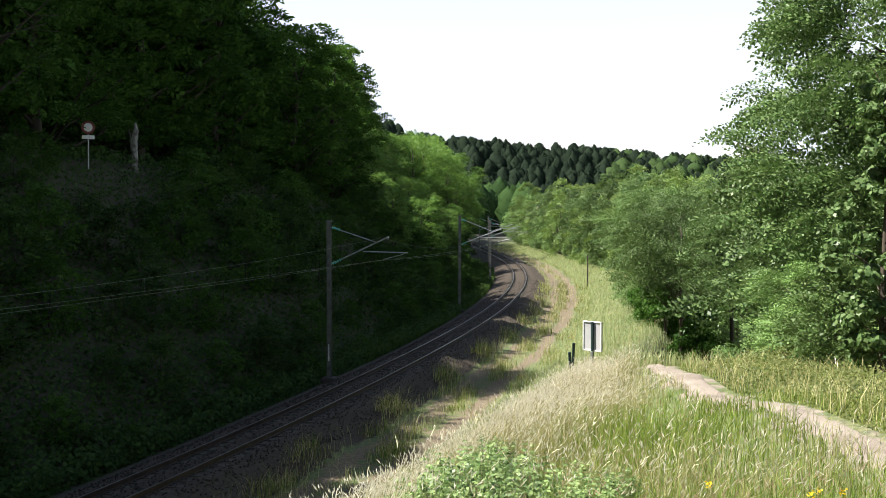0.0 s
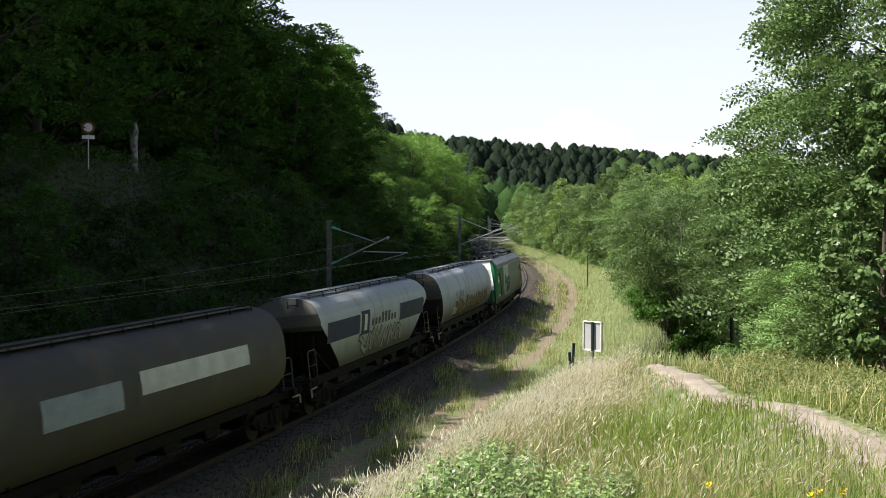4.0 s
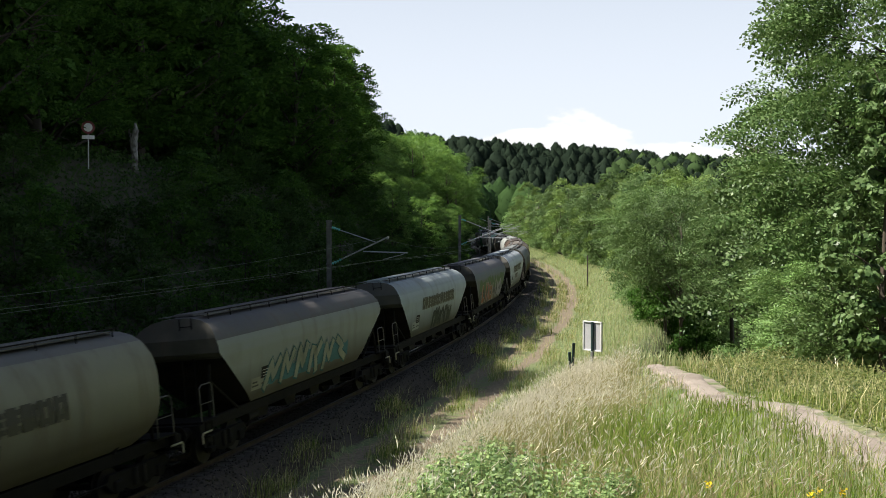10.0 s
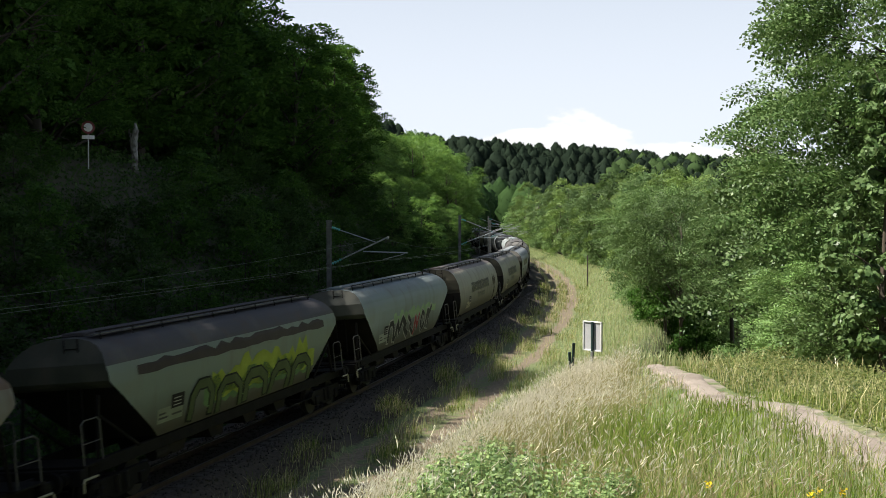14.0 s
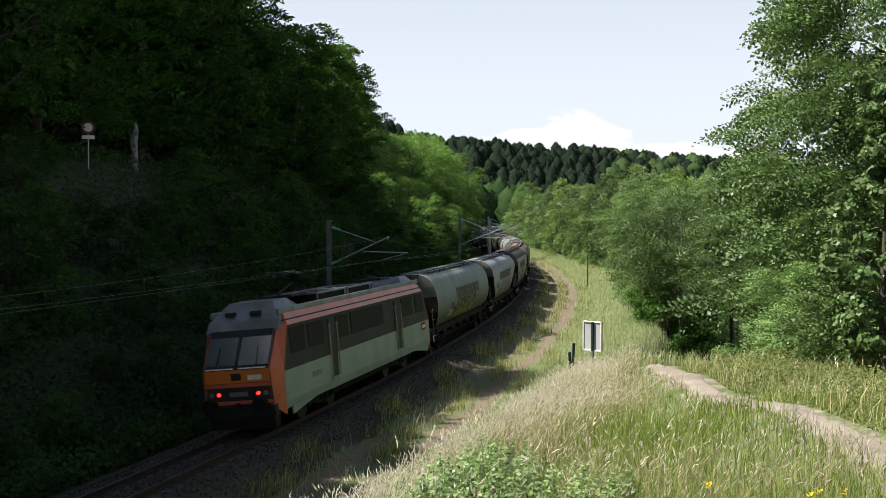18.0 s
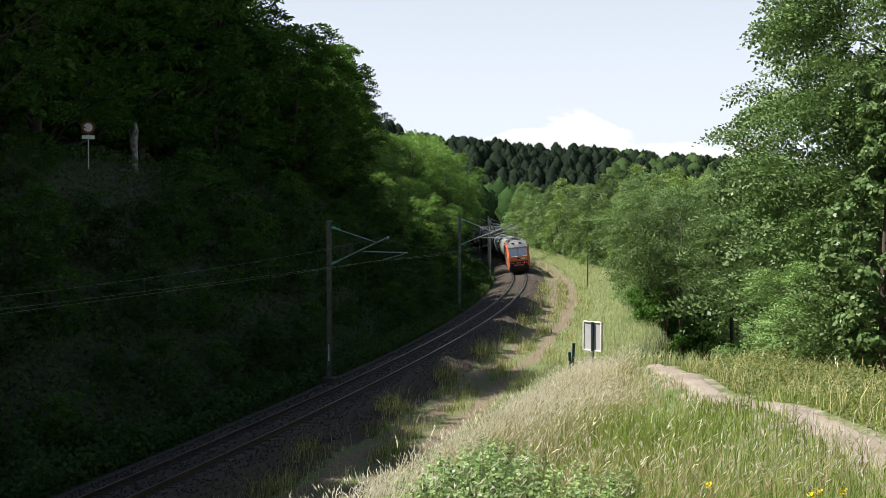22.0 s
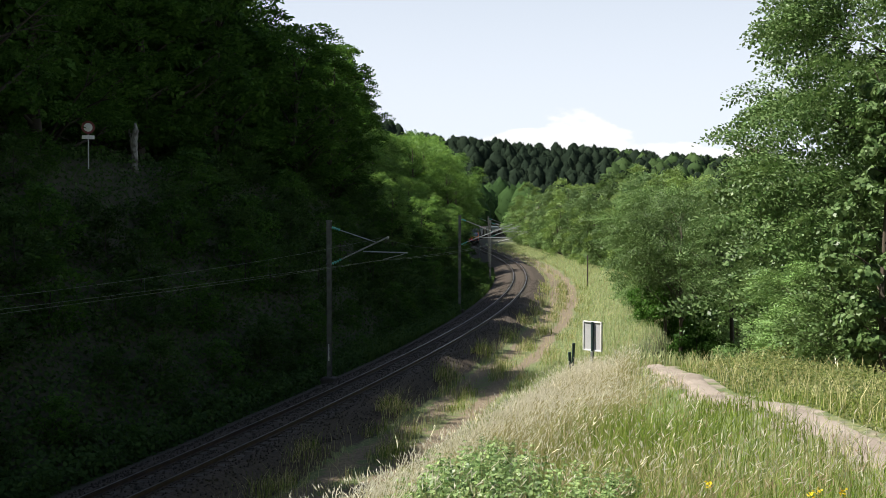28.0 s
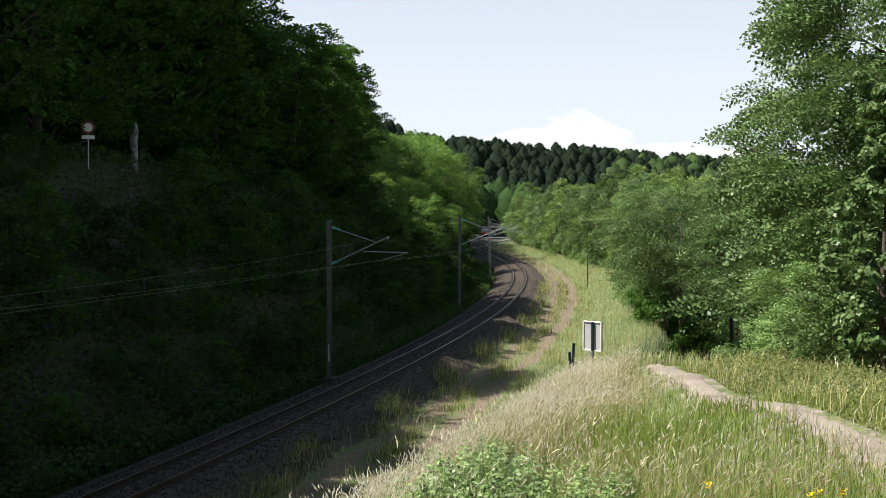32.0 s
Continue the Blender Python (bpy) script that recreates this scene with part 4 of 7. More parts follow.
def far_wood():
    """The wooded ridge: many crowns of pine and broadleaf, each a lumpy leaf mass with loose sprays on it."""
    rng = np.random.default_rng(9)
    rings, seg = 7, 9
    turn = np.arange(seg) * 2 * math.pi / seg
    up = np.linspace(0, 1, rings)
    for name, mat, n, lab in (("pine_wood", LEAF_CONIFER, 1250, "dark pine wood on the ridge closing the valley"),
                              ("mixed_wood", LEAF_FAR, 560, "mixed green woodland on the far ridge"),
                              ("valley_wood", LEAF_VALLEY, 75, "green trees where the valley bends away")):
        pine = name == "pine_wood"
        verts, faces, sprays = [], [], []
        for i in range(n):
            if pine:
                y = rng.uniform(520, 680)
                x = (rng.uniform(-0.12, 0.205) if i % 6 else rng.uniform(0.19, 0.28)) * y
            elif name == "mixed_wood":
                y = rng.uniform(490, 560) if i % 3 else rng.uniform(560, 680)
                x = rng.uniform(0.04, 0.30) * y if i % 3 == 1 else rng.uniform(0.165, 0.32) * y
            else:
                y = rng.uniform(380, 500)
                x = rng.uniform(-0.03, 0.10) * y
            o = x - float(line_x(y))
            if -11 < o < (9 if y < 400 else 30) and y < 500:
                continue
            z = float(height(x, y))
            h = rng.uniform(8, 17) if pine else rng.uniform(9, 17) if x > 0.15 * y else rng.uniform(8, 13)
            if name == "valley_wood":
                h = max(6.0, 7.1 + float(np.interp(x / y, [-0.03, 0.0, 0.03, 0.06, 0.1], [0.065, 0.058, 0.034, 0.042, 0.03])) * y * rng.uniform(0.7, 1.0) - z)
            wide = rng.uniform(0.2, 0.36) if pine else 0.36
            r = h * wide * (np.sqrt(1.03 - up ** 3.0) if pine else np.sqrt(np.maximum(0.03, 1 - (2 * up - 0.95) ** 2)))
            r = np.minimum(r, 6.0)[:, None] * rng.uniform(0.62, 1.3, (rings, seg))
            lift = z + h * (up[:, None] - 0.05) + rng.uniform(-0.07, 0.07, (rings, seg)) * h
            start = len(verts) * rings * seg
            verts.append(np.stack([x + np.cos(turn) * r, y + np.sin(turn) * r, lift], -1).reshape(-1, 3))
            q = np.arange(rings - 1)[:, None] * seg + np.arange(seg)
            q2 = np.arange(rings - 1)[:, None] * seg + (np.arange(seg) + 1) % seg
            faces.append(start + np.stack([q, q2, q2 + seg, q + seg], -1).reshape(-1, 4))
            k = 90 if pine else 110 if name == "mixed_wood" else 420
            f, a = rng.random(k) ** 0.8, rng.uniform(0, 6.283, k)
            rr = np.minimum(h * wide * (np.sqrt(1.03 - f ** 3.0) if pine else np.sqrt(np.maximum(0.03, 1 - (2 * f - 0.95) ** 2))), 6.0) * rng.uniform(0.85, 1.3, k)
            pos = np.stack([x + np.cos(a) * rr, y + np.sin(a) * rr, z + h * (f - 0.04)], -1)
            nor = unit(np.stack([np.cos(a), np.sin(a), np.full(k, 0.5)], -1) + rng.normal(size=(k, 3)) * 0.3)
            sprays.append(leaf_quads(rng, pos, nor, *((1.0, 0.8) if pine else (0.9, 0.75) if name == "mixed_wood" else (0.7, 0.5)), 0.3))
        core, leaves = np.concatenate(verts), np.concatenate(sprays).reshape(-1, 3)
        loops = np.concatenate([np.concatenate(faces), len(core) + np.arange(len(leaves)).reshape(-1, 4)])
        me = bpy.data.meshes.new(name)
        me.vertices.add(len(core) + len(leaves))
        me.vertices.foreach_set("co", np.concatenate([core, leaves]).astype(np.float32).ravel())
        me.loops.add(loops.size)
        me.loops.foreach_set("vertex_index", loops.astype(np.int32).ravel())
        me.polygons.add(len(loops))
        me.polygons.foreach_set("loop_start", np.arange(0, loops.size, 4, dtype=np.int32))
        me.update(calc_edges=True)
        me.materials.append(mat)
        tagged(new(name, me), lab, "woodland", kind="stuff")


far_wood()


# ---- grass ----
def blades(rng, pos, length, width, lean=0.6):
    """Bent blades as two quads each."""
    n = len(pos)
    a = rng.uniform(0, 6.283, n)
    side = np.stack([np.cos(a), np.sin(a), np.zeros(n)], -1)
    b = rng.uniform(0, 6.283, n)
    bend = np.stack([np.cos(b), np.sin(b), np.zeros(n)], -1) * (rng.random((n, 1)) * lean + 0.05) + np.array([0.03, -0.02, 0])
    L = (length * rng.uniform(0.45, 1.25, n))[:, None]
    w = (width * np.ones(n))[:, None]
    up = np.array([0, 0, 1.0])
    p1 = pos + (up * 0.55 + bend * 0.25) * L
    p2 = pos + (up * 0.92 + bend * 0.95) * L
    q1 = np.stack([pos - side * w / 2, pos + side * w / 2, p1 + side * w * 0.42, p1 - side * w * 0.42], 1)
    q2 = np.stack([p1 - side * w * 0.42, p1 + side * w * 0.42, p2 + side * w * 0.08, p2 - side * w * 0.08], 1)
    return np.concatenate([q1, q2]), p2, unit(p2 - p1)


def heads(rng, tip, direction, length, width):
    """Feathery seed heads, two crossed rhombs each."""
    n = len(tip)
    out = []
    d = unit(direction + rng.normal(size=(n, 3)) * 0.15 + np.array([0.15, -0.05, -0.15]))
    L = (length * rng.uniform(0.7, 1.3, n))[:, None]
    s = unit(np.cross(d, rng.normal(size=(n, 3))))
    for side in (s, np.cross(d, s)):
        out.append(np.stack([tip - d * L * 0.1, tip + d * L * 0.35 + side * width, tip + d * L, tip + d * L * 0.35 - side * width], 1))
    return np.concatenate(out)


def meadow():
    rng = np.random.default_rng(21)
    # tall meadow in front of the camera
    n = 125000
    y = 2.2 + 22.0 * rng.random(n) ** 1.35
    x = rng.uniform(-0.55, 0.75, n) * (y * 0.62 + 3) + 0.10 * y
    o = x - line_x(y)
    lane = np.abs(x - lane_x(y))
    keep = (o > np.where(y < 10, 9.5, 8.6)) & ((o > 12.2) | (rng.random(n) < 0.45)) & (lane > np.where(x > lane_x(y), 0.30, 0.19) + 0.12 * rng.random(n)) & (x < y * 0.46 + 3)
    keep &= rng.random(n) < smooth(1.8, 5.0, y)
    keep &= ~((x > -0.5) & (x < 0.75) & (y > 4.8) & (y < 10.6) & (rng.random(n) < 0.5))     # nettles stand here
    x, y, o = x[keep], y[keep], o[keep]
    n = len(x)
    pos = np.stack([x, y, height(x, y) - 0.02], -1)
    patch = np.sin(x * 1.1 + 0.7 * y) * 0.5 + np.sin(0.6 * x - 0.9 * y + 1.0) * 0.5 + rng.normal(size=n) * 0.45
    crest = smooth(3.0, 0.0, np.abs(o - 13.4)) * 0.8
    right = x > lane_x(y)
    dry = (patch + crest * 1.2 - 0.25 * (y < 5) - 0.25 * smooth(14.2, 15.5, o) > 0.78) & ~((y < 13) & (o < 11.3))
    ln = np.where(right, 0.20, np.interp(y, [3, 9, 14, 20], [0.60, 0.60, 0.50, 0.40])) * (0.8 + 0.25 * np.sin(x * 0.8 + y * 0.5))
    ln = ln * np.where(right, 1.0, np.interp(y, [7, 11.5], [0.8, 0.36]) + np.interp(y, [7, 11.5], [0.2, 0.64]) * smooth(0.2, 1.7, np.abs(x - lane_x(y)))) * np.where(o < 12.2, 0.7, 1.0)
    wd = np.interp(y, [3, 7, 14], [0.0036, 0.005, 0.0075])
    for name, m, mat, lab in (("meadow_grass", ~dry, BLADE_GREEN, "tall green meadow grass on the bank"), ("dry_grass", dry, BLADE_DRY, "tall straw-coloured dry grass on the bank")):
        q, tip, d = blades(rng, pos[m], ln[m] * (1.15 if name == "dry_grass" else 0.85), 1.0 * wd[m])
        tagged(new(name, quads_mesh(name, q, mat)), lab, "grass", kind="stuff")
        if name == "meadow_grass":
            sel = (rng.random(len(tip)) < 0.10) & (tip[:, 0] < lane_x(tip[:, 1]) - 0.4)
            tagged(new("brown_seed_heads", quads_mesh("brown_seed_heads", heads(rng, tip[sel] + np.array([0, 0, 0.05]), d[sel], 0.05, 0.004), HEAD_BROWN)), "pinkish brown seed heads among the green grass", "grass", kind="stuff")
        if name == "dry_grass":
            sel = rng.random(len(tip)) < 0.55
            tagged(new("grass_seed_heads", quads_mesh("grass_seed_heads", heads(rng, tip[sel], d[sel], 0.06, 0.0042), SEED_HEAD)), "pale feathery grass seed heads above the meadow", "grass", kind="stuff")
    # the pale crest, thick with ripe heads
    n = 30000
    y = 5.5 + 17.0 * rng.random(n)
    o = 13.3 + rng.normal(size=n) * 0.7
    x = line_x(y) + o
    keep = (x < lane_x(y) - 0.5) & ~((x > -0.3) & (y < 10.0) & (rng.random(n) < 0.8))
    pos = np.stack([x, y, height(x, y) - 0.02], -1)[keep]
    q, tip, d = blades(rng, pos, np.interp(y[keep], [6, 14, 22], [0.62, 0.56, 0.46]), np.interp(y[keep], [6, 20], [0.0034, 0.006]), 0.45)
    tagged(new("crest_grass", quads_mesh("crest_grass", q, BLADE_DRY)), "ripe straw-pale grass along the crest of the bank", "grass", kind="stuff")
    sel = rng.random(len(tip)) < 0.95
    tagged(new("crest_seed_heads", quads_mesh("crest_seed_heads", heads(rng, tip[sel], d[sel], 0.058, 0.0046), SEED_HEAD)), "pale seed heads along the crest of the bank", "grass", kind="stuff")
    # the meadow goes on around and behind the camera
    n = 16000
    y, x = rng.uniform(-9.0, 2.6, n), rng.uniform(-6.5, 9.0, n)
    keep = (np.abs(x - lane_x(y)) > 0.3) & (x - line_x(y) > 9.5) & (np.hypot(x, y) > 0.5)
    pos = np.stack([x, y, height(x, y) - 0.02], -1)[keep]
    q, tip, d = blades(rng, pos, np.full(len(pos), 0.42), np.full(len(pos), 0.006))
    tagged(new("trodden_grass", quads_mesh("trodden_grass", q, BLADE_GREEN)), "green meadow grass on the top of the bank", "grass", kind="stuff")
    # tall flowering stems that stand over the rest
    n = 260
    y = 6.0 + 15.0 * rng.random(n) ** 1.2
    x = rng.uniform(-0.42, 0.46, n) * y + 0.1 * y
    keep = (x - line_x(y) > 11.8) & (x < lane_x(y) - 0.25)
    x, y = x[keep], y[keep]
    pos = np.stack([x, y, height(x, y) - 0.02], -1)
    q, tip, d = blades(rng, pos, np.interp(y, [4, 20], [0.8, 0.66]), np.interp(y, [4, 20], [0.0022, 0.0045]), 0.5)
    tagged(new("flowering_stems", quads_mesh("flowering_stems", q, BLADE_DRY)), "tall pale flowering grass stems above the meadow", "grass", kind="stuff")
    tagged(new("flowering_heads", quads_mesh("flowering_heads", heads(rng, np.concatenate([tip] * 3) - np.concatenate([d * 0.0, d * 0.03, d * 0.06]), np.concatenate([d] * 3), 0.05, 0.0035), SEED_HEAD)), "feathery pale heads of the tall grass", "grass", kind="stuff")
    # ragged tufts on the heaps and between the ruts
    n = 30000
    y = 19 + 95 * rng.random(n) ** 1.5
    o = np.where(rng.random(n) < 0.5, rng.normal(size=n) * 0.45 + 3.0, rng.normal(size=n) * 0.4 + 4.75)
    o = np.where(rng.random(n) < 0.2, rng.uniform(6.1, 7.4, n), o)
    x = line_x(y) + o
    lump = np.sin(y * 0.71 + o * 1.9) + np.sin(y * 1.63 - o * 0.8 + 2.0) + rng.normal(size=n) * 0.35
    keep = (lump > 0.55 + 0.5 * smooth(50, 75, y)) & (o > 2.2)
    x, y, o, lump = x[keep], y[keep], o[keep], lump[keep]
    pos = np.stack([x, y, height(x, y) - 0.02], -1)
    dry = rng.random(len(x)) < 0.45
    for name, m, mat, lab in (("rut_grass", ~dry, BLADE_GREEN, "green grass tufts between the ruts of the service track"), ("dry_rut_grass", dry, BLADE_DRY, "yellowed grass tufts on the heaps beside the track")):
        q, tip, d = blades(rng, pos[m], (0.2 + 0.28 * np.clip(lump[m], 0, 1.6)) * np.interp(y[m], [20, 110], [1.0, 1.25]), np.interp(y[m], [20, 110], [0.010, 0.03]), 0.7)
        tagged(new(name, quads_mesh(name, q, mat)), lab, "grass", kind="stuff")
    # verge and the strip beside the service track
    n = 84000
    y = 18 + 260 * rng.random(n) ** 1.8
    o = rng.uniform(2.9, 16.5, n)
    keep = ~(((np.abs(o - 3.9) < 0.5) | (np.abs(o - 5.6) < 0.55)) & (rng.random(n) < 0.93))
    edge = np.interp(y, [40, 80, 110, 150, 200], [16.5, 14, 13, 12, 12])
    tufty = np.sin(y * 0.9 + o * 1.3) + np.sin(o * 2.1 - y * 0.4) + rng.normal(size=n) * 0.5
    tall = (o < 6.4) & (np.sin(y * 0.55) + np.sin(y * 1.31 + 1.0) + 0.4 * np.sin(o * 3) > 0.45)
    keep &= (o < edge) & ((o > 6.4) | (tufty > 0.25))
    o, y, tall = o[keep], y[keep], tall[keep]
    x = line_x(y) + o
    sc = np.interp(y, [18, 60, 120, 210, 280], [1.0, 1.3, 2.2, 3.4, 4.6])
    pos = np.stack([x, y, height(x, y) - 0.02], -1)
    dry = rng.random(len(x)) < np.where(o < 6.4, 0.6, 0.22)
    for name, m, mat, lab in (("verge_grass", ~dry, BLADE_VERGE, "short green grass on the sloping verge"), ("dry_verge_grass", dry, BLADE_DRY, "straw-coloured grass tufts along the service track")):
        q, tip, d = blades(rng, pos[m], (0.30 + 0.05 * (o[m] < 6.4) + 0.35 * tall[m]) * np.minimum(sc[m], 1.6), 0.013 * sc[m], 0.5)
        tagged(new(name, quads_mesh(name, q, mat)), lab, "grass", kind="stuff")


meadow()


def herbs():
    """Nettles and brambles in the meadow, and a few yellow flowers."""
    rng = np.random.default_rng(33)
    base = None
    for k, (x, y, sc) in enumerate([(0.25, 7.4, 0.8), (0.0, 6.8, 0.75), (0.5, 8.1, 0.8), (0.35, 8.7, 0.85), (0.55, 6.9, 0.65), (0.6, 9.3, 0.75), (0.25, 6.2, 0.7), (0.1, 8.0, 0.8), (0.9, 7.6, 0.6), (-0.15, 7.4, 0.75), (0.45, 5.7, 0.6), (0.15, 9.3, 0.8), (-0.1, 8.5, 0.75), (0.35, 10.1, 0.75), (-0.32, 6.6, 0.65), (-0.25, 5.9, 0.6), (0.0, 5.4, 0.55), (0.55, 10.8, 0.6), (1.0, 6.9, 0.55), (1.25, 7.3, 0.5), (0.95, 6.4, 0.5)]):
        if base is None:
            base = thing("nettle_clump", "leafy green nettle clump in the tall grass", "nettle", "nettles in the meadow")
            g, quads = Geo(), []
            for i in range(44):
                a, r = rng.uniform(0, 6.283), 0.34 * math.sqrt(rng.random())
                hgt = rng.uniform(0.35, 0.72)
                b = Vector((math.cos(a) * r, math.sin(a) * r, -0.05))
                e = b + Vector((rng.uniform(-0.08, 0.08), rng.uniform(-0.08, 0.08), hgt))
                g.pipe([b, e], [0.005, 0.002], 4)
                zs = np.repeat(np.linspace(0.25, 1.0, 8), 4)
                pos = np.array(b)[None] * (1 - zs[:, None]) + np.array(e)[None] * zs[:, None]
                ang = np.tile([0, 1.57, 3.14, 4.71], 8) + np.repeat(np.arange(8) * 0.8, 4)
                out = np.stack([np.cos(ang), np.sin(ang), np.zeros(32)], -1)
                nor = unit(np.array([0, 0, 1.0]) + out * 0.5 + rng.normal(size=(32, 3)) * 0.3)
                quads.append(leaf_quads(rng, pos + out * 0.04 * (1.3 - zs[:, None] * 0.6), nor, 0.056, 0.032, 0.2))
            tagged(part("stalk_growth", g, LEAF_HERB, base, fix=False), kind="stuff")
            part("foliage", quads_mesh("foliage", np.concatenate(quads), LEAF_HERB), None, base)
            place(base, x, y, 0, sc, 0, True)
        else:
            place(base, x, y, k * 70.0, sc)
    flower = None
    for k, (x, y) in enumerate([(1.63, 6.4), (1.95, 5.45), (2.03, 5.5), (2.17, 5.5)]):
        if flower is None:
            flower = thing("yellow_flower", "small yellow ragwort flower head on a thin stalk", "flower", "yellow flowers in the meadow")
            g = Geo()
            g.pipe([(0, 0, -0.02), (0.02, 0.01, 0.2), (0.03, 0.0, 0.42)], 0.003, 4)
            part("stalk", g, BLADE_GREEN, flower, fix=False)
            n = 16
            pos = np.stack([0.03 + rng.normal(size=n) * 0.024, rng.normal(size=n) * 0.024, 0.42 + rng.normal(size=n) * 0.015], -1)
            part("blossom", quads_mesh("blossom", leaf_quads(rng, pos, unit(rng.normal(size=(n, 3)) + np.array([0, 0, 1.5])), 0.025, 0.018), PETAL), None, flower, "yellow petals")
            place(flower, x, y, 0, 0.75, 0, True)
        else:
            place(flower, x, y, k * 60.0, 0.75)


def lane_weeds():
    """Low broad-leaved weeds and yellowing grass between the lane and the trees, with a few at the crest."""
    rng = np.random.default_rng(38)
    n = 60000
    y = 7.0 + 15.0 * rng.random(n)
    x = lane_x(y) + 0.34 + 3.6 * rng.random(n) ** 1.2
    lump = 0.5 + 0.3 * np.sin(x * 2.3 + y * 1.1) + 0.3 * np.sin(y * 2.7 - x * 1.4)
    keep = (rng.random(n) < lump + 0.15)
    x, y, lump = x[keep], y[keep], lump[keep]
    pos = np.stack([x, y, height(x, y) + rng.random(len(x)) * (0.08 + 0.26 * np.clip(lump, 0, 1)) * smooth(0.1, 0.8, x - lane_x(y) - 0.2)], -1)
    nor = unit(np.array([-0.2, -0.3, 0.9]) + rng.normal(size=pos.shape) * 0.5)
    tagged(new("lane_weeds", quads_mesh("lane_weeds", leaf_quads(rng, pos, nor, 0.045, 0.024, 0.3), LEAF_WEED)), "low green weeds between the lane and the trees", "weeds", kind="stuff")
    sel = rng.random(len(pos)) < 0.06
    base = pos[sel].copy()
    base[:, 2] = height(base[:, 0], base[:, 1]) - 0.02
    q, tip, d = blades(rng, base, np.full(len(base), 0.36), np.full(len(base), 0.006), 0.6)
    tagged(new("lane_grass", quads_mesh("lane_grass", q, BLADE_DRY)), "yellowing grass among the weeds beside the lane", "grass", kind="stuff")


herbs()
lane_weeds()


def undergrowth():
    """Ivy, nettle and bramble leaves that cover the soil of the cutting slope."""
    rng = np.random.default_rng(61)
    n = 150000
    y = 12 + 140 * rng.random(n) ** 1.7
    o = -3.3 - 16.7 * rng.random(n) ** 1.5
    x = line_x(y) + o
    pos = np.stack([x, y, height(x, y) + rng.random(n) ** 2 * 0.75], -1)
    nor = unit(np.array([0.5, -0.3, 0.8]) + rng.normal(size=(n, 3)) * 0.6)
    tagged(new("undergrowth", quads_mesh("undergrowth", leaf_quads(rng, pos, nor, 0.20, 0.12, 0.3), LEAF_SHRUB)), "dense green undergrowth of bramble and ivy on the cutting slope", "undergrowth", kind="stuff")


undergrowth()


def bank_grass():
    """Long soft grass at the foot of the cutting slope."""
    rng = np.random.default_rng(62)
    n = 26000
    y = 56 + 80 * rng.random(n) ** 1.2
    o = -3.2 - 5.2 * rng.random(n)
    keep = (y > 70) | (o > -4.6)
    x, y, o = (line_x(y) + o)[keep], y[keep], o[keep]
    pos = np.stack([x, y, height(x, y) - 0.02], -1)
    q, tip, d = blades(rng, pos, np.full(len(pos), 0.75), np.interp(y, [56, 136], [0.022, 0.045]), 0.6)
    tagged(new("bank_grass", quads_mesh("bank_grass", q, BLADE_SHADE)), "long soft grass at the cutting's foot, toned dark for shade", "grass", kind="stuff")


bank_grass()
# ---- overhead line ----
MASTS = [(-12.0, -3.0, 7.1), (48.3, -2.9, 7.0), (85.0, -3.4, 7.35), (122.0, -3.5, 6.9), (160.0, -3.8, 7.4), (198.0, -3.6, 7.4)]


def mast_frame(y, off):
    s = line_s(y)
    a, b = along(s, off), along(s, off + 1)
    return Matrix.Translation((a.x, a.y, 0)) @ Matrix.Rotation(math.atan2(b.y - a.y, b.x - a.x), 4, "Z")


def insulator(parent, a, b):
    g = Geo()
    a, b = Vector(a), Vector(b)
    for i in range(4):
        c = a.lerp(b, (i + 0.5) / 4)
        d = (b - a).normalized() * 0.03
        g.tube(c - d, c + d, 0.075, 0.05, 10)
    g.tube(a, b, 0.025, n=6)
    part("insulator", g, M_INSUL, parent, "green glass insulator")


def build_mast(y, off, top):
    """A steel mast with a hinged cantilever that holds the wires over the track. x of the frame points to the track."""
    mast = thing("catenary_mast", "grey steel overhead line mast with cantilever arm beside the track", "catenary mast", "overhead line masts", at=mast_frame(y, off))
    reach = -off
    g = Geo()
    g.box(-0.10, 0.10, -0.10, -0.085, -0.8, top, 0.004)
    g.box(-0.10, 0.10, 0.085, 0.10, -0.8, top, 0.004)
    g.box(-0.012, 0.012, -0.085, 0.085, -0.8, top, 0)
    for z in (top - 0.02, top - 0.35, 4.95):
        g.box(-0.12, 0.12, -0.115, 0.115, z - 0.04, z + 0.04, 0.01)
    part("post", g, M_MAST, mast)
    part("footing", Geo().box(-0.35, 0.35, -0.35, 0.35, -1.1, -0.45, 0.04), M_SLEEPER, mast, "concrete footing")
    insulator(mast, (0.14, 0, top - 0.32), (0.55, 0, top - 0.45))
    part("tie_rod", Geo().tube((0.55, 0, top - 0.45), (reach - 0.55, 0, 5.98), 0.022), M_GALV, mast)
    insulator(mast, (0.14, 0, 4.95), (0.62, 0, 5.18))
    part("bracket_tube", Geo().tube((0.62, 0, 5.18), (reach + 0.05, 0, 6.25), 0.035), M_GALV, mast)
    part("registration_tube", Geo().tube((1.7, 0, 5.55), (reach + 0.95, 0, 5.50), 0.028), M_GALV, mast)
    part("steady_arm", Geo().pipe([(reach + 0.85, 0, 5.50), (reach + 0.7, 0, 5.42), (reach - 0.25, 0, 5.18)], 0.017), M_GALV, mast)
    part("clamp", Geo().box(reach - 0.04, reach + 0.04, -0.05, 0.05, 6.16, 6.28, 0.01), M_GALV, mast)
    if y < 80:
        part("plate", Geo().box(-0.02, 0.03, -0.112, -0.104, 0.35, 1.15, 0.002), M_WHITE, mast, "narrow white marking plate")
    return mast


